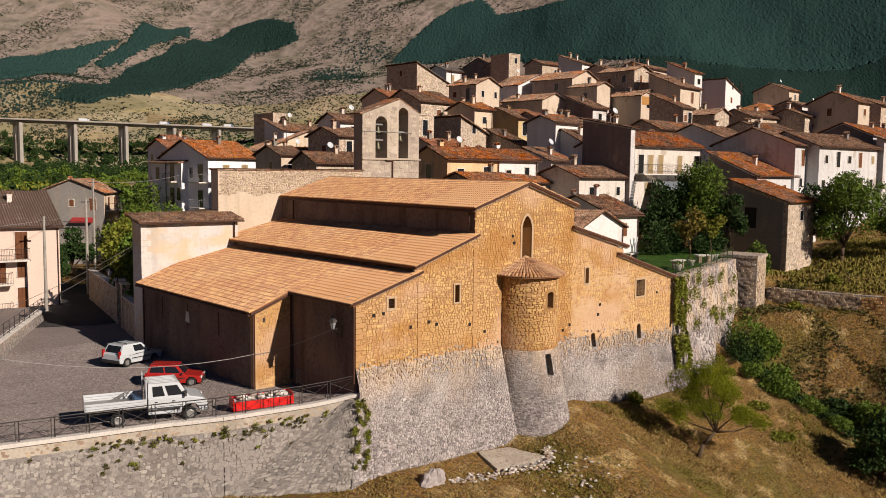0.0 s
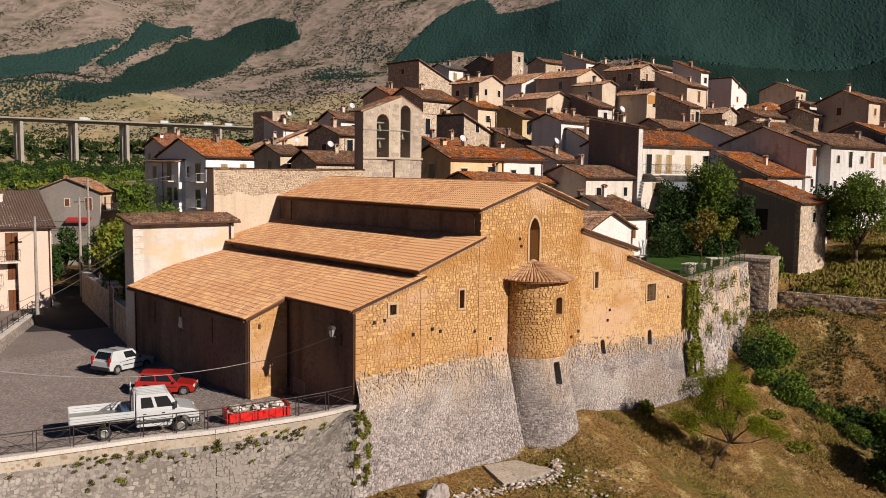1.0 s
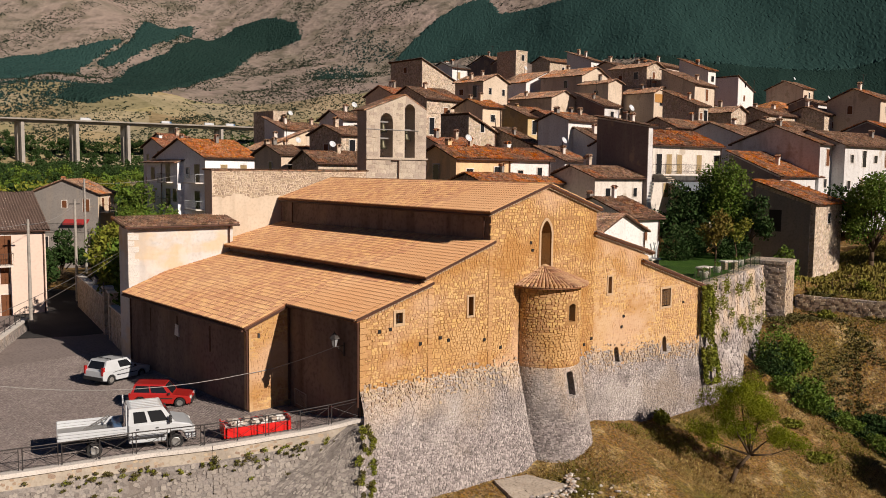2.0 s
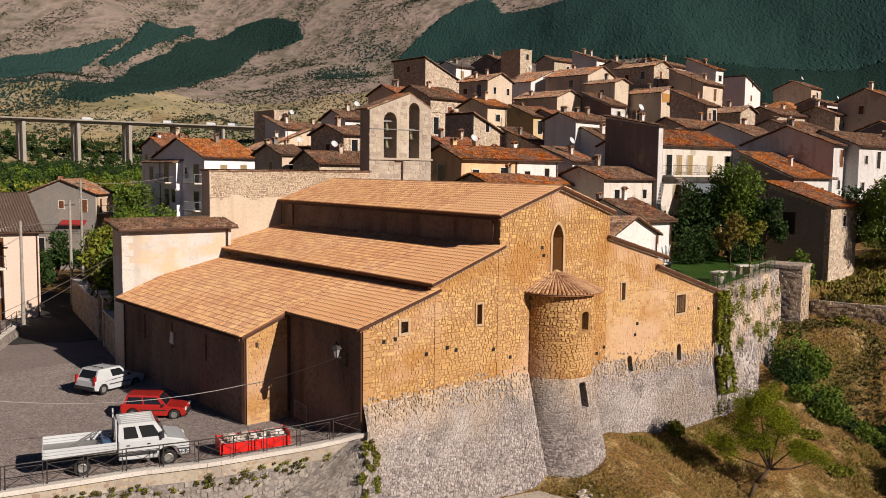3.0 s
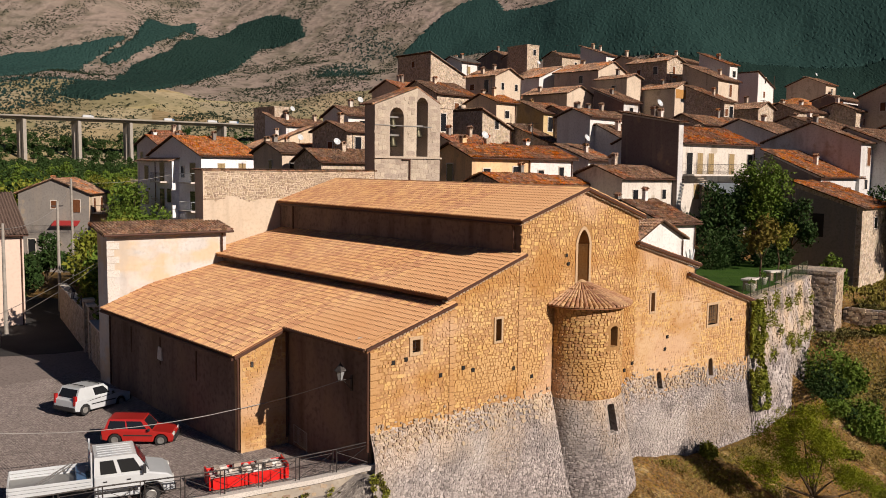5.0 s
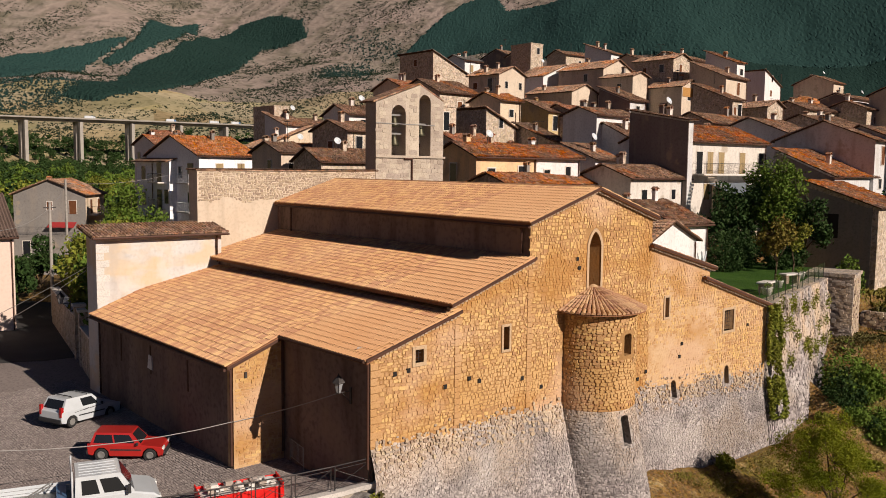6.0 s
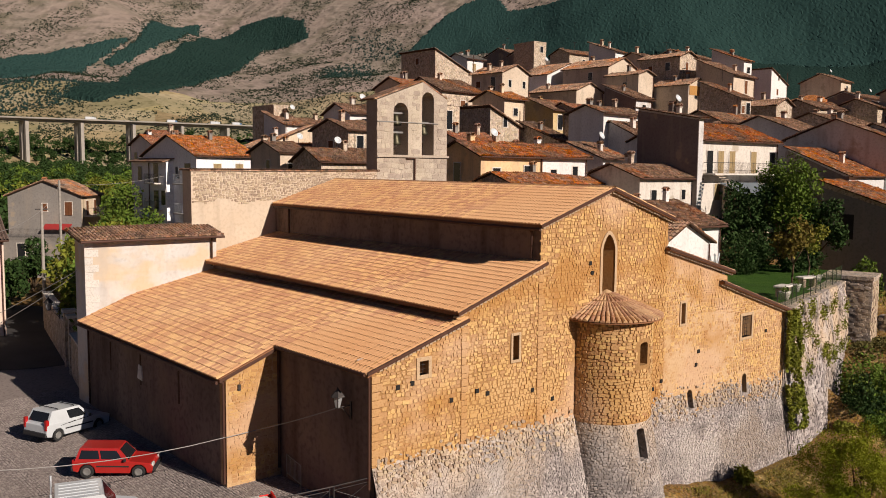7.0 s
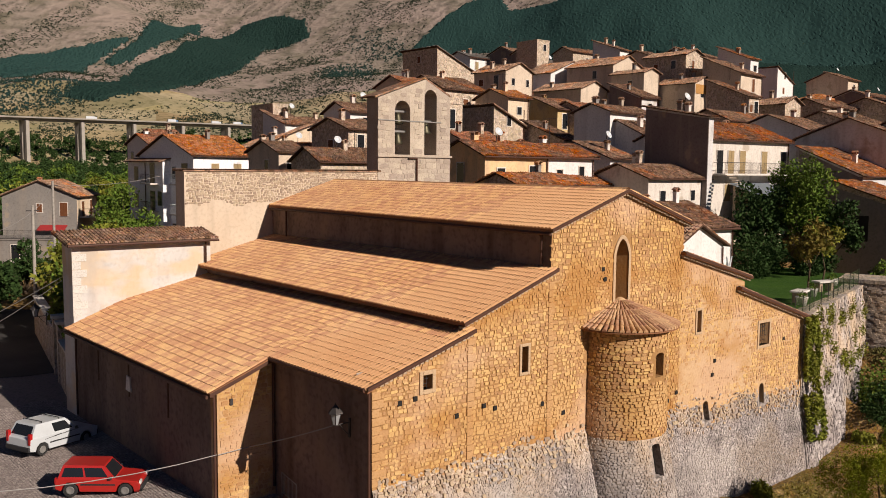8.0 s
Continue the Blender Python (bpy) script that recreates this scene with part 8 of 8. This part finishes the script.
def build_street():
    a, b = Vector((-4.9, 38.5, 0)), Vector((-14.5, 20.5, 0))
    d = (b - a).normalized()
    n = Vector((-d.y, d.x, 0))
    w = thing("low_wall", "low rubble boundary wall with capping stones", "wall")
    s = Shape()
    L = (b - a).length
    m = Matrix(((d.x, -n.x, 0, a.x), (d.y, -n.y, 0, a.y), (0, 0, 1, 0), (0, 0, 0, 1)))
    s.box(0, -0.2, -0.7, L, 0.25, 0.85, m)
    part("wall_body", s, "mortar_grey", w)
    r = random.Random(2)
    u = 0.0
    while u < L - 0.4:
        q = Shape()
        ww = r.uniform(0.35, 0.6)
        q.box(u, -0.26, 0.85, u + ww - 0.03, 0.31, 0.97 + r.uniform(0, 0.05), m)
        part("capping_stone", q, "kerb_stone", w, fix=False)
        u += ww
    f = thing("street_railing", "dark iron railing on the low wall", "railing")
    for i in range(14):
        p = a + d * (L * i / 13) + Vector((0, 0, 0.9))
        q = Shape()
        q.rod(p, p + Vector((0, 0, 1.0)), 0.03, n=6)
        part("post", q, "iron", f, fix=False)
    q = Shape()
    for z in (0.2, 0.6, 1.0):
        q.rod(a + Vector((0, 0, 0.9 + z)), b + Vector((0, 0, 0.9 + z)), 0.02, n=5)
    part("rail", q, "iron", f, fix=False)
    yard = thing("yard_wall", "tall shaded stone yard wall with gate pillars", "wall")
    a2, b2 = Vector((-1.9, 25.2, 0)), Vector((2.6, 48.0, 0))
    d2 = (b2 - a2).normalized()
    m2 = Matrix(((d2.x, -d2.y, 0, a2.x), (d2.y, d2.x, 0, a2.y), (0, 0, 1, 0), (0, 0, 0, 1)))
    L2 = (b2 - a2).length
    for u0, u1, h in ((0.0, 5.2, 2.6), (8.2, L2, 2.9)):
        q = Shape()
        q.box(u0, -0.25, -0.5, u1, 0.25, h, m2)
        part("wall_body", q, "wall_stone", yard)
        q = Shape()
        q.box(u0, -0.33, h, u1, 0.33, h + 0.1, m2)
        part("coping", q, "kerb_stone", yard)
    for u in (5.5, 7.9):
        q = Shape()
        q.box(u - 0.32, -0.32, -0.5, u + 0.32, 0.32, 3.6, m2)
        pl = part("gate_pillar", q, "wall_stone", yard)
        q = Shape()
        q.box(u - 0.42, -0.42, 3.6, u + 0.42, 0.42, 3.78, m2)
        part("cap", q, "kerb_stone", pl)
    for k in range(16):
        q = Shape()
        q.rod(m2 @ Vector((5.9 + k * 0.11, 0, 0.05)), m2 @ Vector((5.9 + k * 0.11, 0, 2.3)), 0.015, n=5)
        part("gate_bar", q, "iron", yard, fix=False)
    g = thing("crowd_barrier", "galvanised steel barrier leaning in the corner", "barrier", "", "", pose(-0.35, 4.4, 0.02, 0, 0, 80))
    q = Shape()
    q.rod((0, 0, 0), (0, 0, 1.0), 0.02, n=6)
    q.rod((0, 0, 1.0), (1.6, 0, 1.0), 0.02, n=6)
    q.rod((1.6, 0, 1.0), (1.6, 0, 0), 0.02, n=6)
    q.rod((0, 0, 0.2), (1.6, 0, 0.2), 0.02, n=6)
    part("barrier_frame", q, "rim", g)
    for i in range(1, 11):
        q = Shape()
        q.rod((0.145 * i, 0, 0.2), (0.145 * i, 0, 1.0), 0.009, n=5)
        part("bar", q, "rim", g, fix=False)


build_street()


# ---------------------------------------------------------------- distance: viaduct, woods
def build_viaduct():
    ob = thing("viaduct", "long concrete motorway viaduct on tall piers", "viaduct")
    first, d = Vector((221, 860, 57)), Vector((0.994, -0.105, 0)).normalized()
    a = first - d * 480
    L = 1150
    m = Matrix(((d.x, -d.y, 0, a.x), (d.y, d.x, 0, a.y), (0, 0, 1, a.z), (0, 0, 0, 1)))
    s = Shape()
    s.box(0, -10, -0.6, L, 10, 0, m)
    part("deck", s, "concrete", ob)
    for y in (-5, 1):
        q = Shape()
        q.box(0, y, -2.9, L, y + 4, -0.6, m)
        part("girder", q, "concrete", ob)
    for y in (-10, 10):
        q = Shape()
        q.box(0, y - 0.2, 0, L, y + 0.2, 0.7, m)
        part("parapet", q, "concrete", ob)
    for i in range(-8, 12):
        pm = m @ pose(480 + 49.3 * i, 0, 0, 0, 0, 21)
        q = Shape()
        q.box(-1.7, -6.4, -80, 1.7, -3.6, -2.85, pm)
        pier = part("pier", q, "concrete", ob)
        q = Shape()
        q.box(-1.5, -3.0, -80, 1.5, 5.4, -2.85, pm)
        part("shaft", q, "concrete", pier)
        q = Shape()
        q.box(-2.0, 0.2, -80, -1.5, 1.3, -14.0, pm)
        part("rib", q, "concrete", pier)
    for i, u in enumerate((480 + 140, 480 + 186, 480 + 210, 480 + 60)):
        t = thing("lorry", "white box lorry on the viaduct", "lorry", "lorries on the viaduct", "", m @ pose(u, -2.5, 0))
        q = Shape()
        q.box(-5, -1.2, 1.0, 3.2, 1.2, 3.4)
        part("box", q, "white_paint", t)
        q = Shape()
        q.box(3.4, -1.15, 0.7, 5.2, 1.15, 2.9)
        part("cab", q, "white_paint" if i % 2 else "blue_paint", t)
        for x in (-4, -2.8, 4.4):
            q = Shape()
            q.box(x - 0.5, -1.2, 0, x + 0.5, 1.2, 1.0)
            part("axle", q, "rubber", t)


def inside(poly, x, y):
    c = np.zeros(len(x), bool)
    j = len(poly) - 1
    for i in range(len(poly)):
        (xi, yi), (xj, yj) = poly[i], poly[j]
        with np.errstate(divide="ignore", invalid="ignore"):
            c ^= ((yi > y) != (yj > y)) & (x < (xj - xi) * (y - yi) / (yj - yi + 1e-9) + xi)
        j = i
    return c


def cones(x, y, z, h, w, g):
    """Rough far crowns: a lumpy ring with a tip, joined."""
    n, k = len(x), 4
    ang = g.uniform(0, 6.28, n)[:, None] + np.arange(k) * 2 * np.pi / k
    rad = w[:, None] * g.uniform(0.7, 1.25, (n, k))
    low = np.stack([x[:, None] + rad * np.cos(ang), y[:, None] + rad * np.sin(ang), (z + h * 0.15)[:, None] + g.normal(0, 0.12, (n, k)) * h[:, None]], -1)
    tip = np.stack([x + g.normal(0, 0.2, n) * w, y + g.normal(0, 0.2, n) * w, z + h], -1)[:, None, :]
    v = np.concatenate([low, tip], 1).reshape(-1, 3)
    f = np.array([[q, (q + 1) % k, k, k] for q in range(k)])[None] + (np.arange(n) * (k + 1))[:, None, None]
    return v, f.reshape(-1, 4)


def far_woods(name, label, x, y, hs, mat, seed, ratio=0.42):
    g = np.random.default_rng(seed)
    z = ground_at(x, y)
    h = g.uniform(*hs, len(x))
    v, f = cones(x, y, z, h, h * ratio, g)
    me = bpy.data.meshes.new(name)
    me.from_pydata(v.tolist(), [], [tuple(q[:3]) if q[2] == q[3] else tuple(q) for q in f.tolist()])
    me.materials.append(MATS[mat])
    ob = new(name, me)
    return tagged(ob, label, "woods", kind="stuff")


def canopy(name, label, polys, cell, hs, mat, seed):
    """A closed wood: an uneven sheet of crowns over the plan of the polygons, down to the ground at its edges."""
    g = np.random.default_rng(seed)
    p = np.concatenate([np.array(q, float) for q in polys])
    lo, hi = p.min(0) - 20, p.max(0) + 20
    nx, ny = int((hi[0] - lo[0]) / cell), int((hi[1] - lo[1]) / cell)
    x, y = np.meshgrid(lo[0] + cell * np.arange(nx), lo[1] + cell * np.arange(ny), indexing="ij")
    x, y = (x + g.uniform(-0.4, 0.4, x.shape) * cell).ravel(), (y + g.uniform(-0.4, 0.4, y.shape) * cell).ravel()
    near = np.zeros(len(x), bool)
    for q in polys:
        near |= inside(q, x + 5 * np.sin(y / 37.0) * np.sin(x / 23.0) + g.normal(0, 2, len(x)), y + 5 * np.sin(x / 41.0) * np.sin(y / 29.0) + g.normal(0, 2, len(x)))
    z = ground_at(x, y) + np.where(near, g.uniform(*hs, len(x)), 0.6)
    k = np.arange(nx * ny).reshape(nx, ny)
    quad = np.stack([k[:-1, :-1], k[1:, :-1], k[1:, 1:], k[:-1, 1:]], -1).reshape(-1, 4)
    quad = quad[near[quad].any(1)]
    used, back = np.unique(quad, return_inverse=True)
    me = bpy.data.meshes.new(name)
    me.from_pydata(np.stack([x, y, z], 1)[used].tolist(), [], back.reshape(-1, 4).tolist())
    me.materials.append(MATS[mat])
    return tagged(new(name, me), label, "woods", kind="stuff")


def build_woods():
    g = np.random.default_rng(12)
    patches = [
        ([(359, 1506), (426, 1558), (477, 1576), (536, 1565), (595, 1566), (551, 1539), (508, 1516), (412, 1367), (354, 1328), (318, 1344)], 8),
        ([(536, 1517), (605, 1555), (779, 1793), (851, 1805), (837, 1778), (687, 1566), (607, 1524), (565, 1509), (533, 1499)], 8),
        ([(359, 1184), (484, 1316), (573, 1475), (660, 1505), (815, 1674), (919, 1730), (960, 1697), (993, 1615), (956, 1526), (870, 1571), (763, 1440), (694, 1369), (618, 1334), (518, 1230), (438, 1151), (390, 1138)], 8),
        ([(312, 1318), (366, 1291), (414, 1269), (452, 1231), (388, 1148), (350, 1157), (310, 1174), (273, 1168)], 14),
        ([(992, 1435), (1036, 1400), (1035, 1324), (997, 1276), (961, 1316), (968, 1401)], 16),
        ([(843, 1329), (930, 1346), (944, 1293), (852, 1167), (787, 1206)], 22),
    ]
    canopy("mountain_woods", "dark green wood patches on the mountain slope", [q for q, area in patches if area < 10], 3.2, (2.5, 4.5), "leaf_forest_shade", 1)
    xs, ys = [], []
    for poly, area in patches:
        p = np.array(poly, float)
        lo, hi = p.min(0) - 25, p.max(0) + 25
        n = int((hi - lo).prod() / (area * 1.6))
        x, y = g.uniform(lo[0], hi[0], n), g.uniform(lo[1], hi[1], n)
        ok = inside(poly, x + g.normal(0, 7, n), y + g.normal(0, 7, n))
        xs.append(x[ok]), ys.append(y[ok])
    far_woods("edge_woods", "dark green trees round the wood patches", np.concatenate(xs), np.concatenate(ys), (1.8, 3.6), "leaf_forest_shade", 7, 0.7)
    poly = [(988, 1264), (1082, 1295), (1181, 1305), (1238, 1282), (1200, 1194), (1248, 1061), (1400, 1100), (2300, 900), (2100, 300), (1294, 435), (1190, 579), (1121, 686), (1076, 910), (1066, 1058), (1017, 1184)]
    foot = [(480, 330), (1105, 785), (1121, 686), (1190, 579), (1294, 435), (1500, 360), (1100, 330), (760, 300), (560, 200)]
    canopy("hillside_forest", "dense dark forest covering the far hillside", [poly], 3.4, (2.6, 3.8), "leaf_forest_shade", 2)
    canopy("foothill_woods", "dense dark woods on the foot of the hillside", [foot], 2.3, (2.7, 3.6), "leaf_forest_shade", 4)
    # scrub on the bare slope, hedges in the valley
    n = 190000
    r, az = np.sqrt(g.uniform(480.0 ** 2, 2300.0 ** 2, n)), np.radians(g.uniform(6, 76, n))
    x, y = -27 + r * np.sin(az), -38 + r * np.cos(az)
    dens = np.array([noise.fractal(Vector(((0.87 * p + 0.49 * q) / 300, (0.87 * q - 0.49 * p) / 75, 5.0)), 1.0, 2.0, 4) for p, q in zip(x, y)])
    ok = dens + 0.45 * g.random(n) - 0.18 * smooth(1300, 2100, r) > 0.12
    far, near = ok & (r > 1050), ok & (r <= 1050)
    for name, label, pick, lo, hi, mat in (("scrub", "scattered scrub and hedges on the dry slopes", far, 0.9, 2.4, "leaf_far"), ("valley_bushes", "dark bushes and hedges between the dry fields", near, 1.3, 3.4, "leaf_dark")):
        px, py = x[pick], y[pick]
        size = g.uniform(lo, hi, len(px))
        stuff(name, label, [clumps(px, py, ground_at(px, py) + size * 0.3, size, g)], mat, "bushes")
    # leafy valley woods behind the street
    chunks = {"leaf_green": [], "leaf_olive": [], "leaf_dark": []}
    rr = random.Random(6)
    for i in range(660):
        az, r = radians(rr.uniform(8, 25)), rr.uniform(190, 900) if i < 430 else (rr.uniform(620, 850) if i < 540 else rr.uniform(930, 1060))
        x, y = -27 + r * math.sin(az), -38 + r * math.cos(az)
        if noise.noise(Vector((x / 60, y / 60, 3))) < -0.4:
            continue
        h = rr.uniform(5, 14)
        z = Z(x, y)
        kind = noise.noise(Vector((x / 45, y / 45, 9))) + rr.uniform(-0.3, 0.3)
        kind = "leaf_dark" if kind > 0.12 or r > 640 else ("leaf_olive" if kind < -0.22 and r < 500 else "leaf_green")
        for k in range(3):
            b = h * rr.uniform(0.28, 0.4)
            chunks[kind].append(leaves(3000 + i * 3 + k, (x + rr.uniform(-0.3, 0.3) * h, y + rr.uniform(-0.3, 0.3) * h, z + h * rr.uniform(0.3, 0.65)), (b, b, b), 110, 0.75, 0.6, 0.5))
    for kind, words in (("leaf_green", "leafy green"), ("leaf_olive", "yellowing"), ("leaf_dark", "dark green")):
        stuff("valley_woods", words + " trees filling the valley floor", chunks[kind], kind, "woods")


build_viaduct()
build_woods()


build_front_stones()
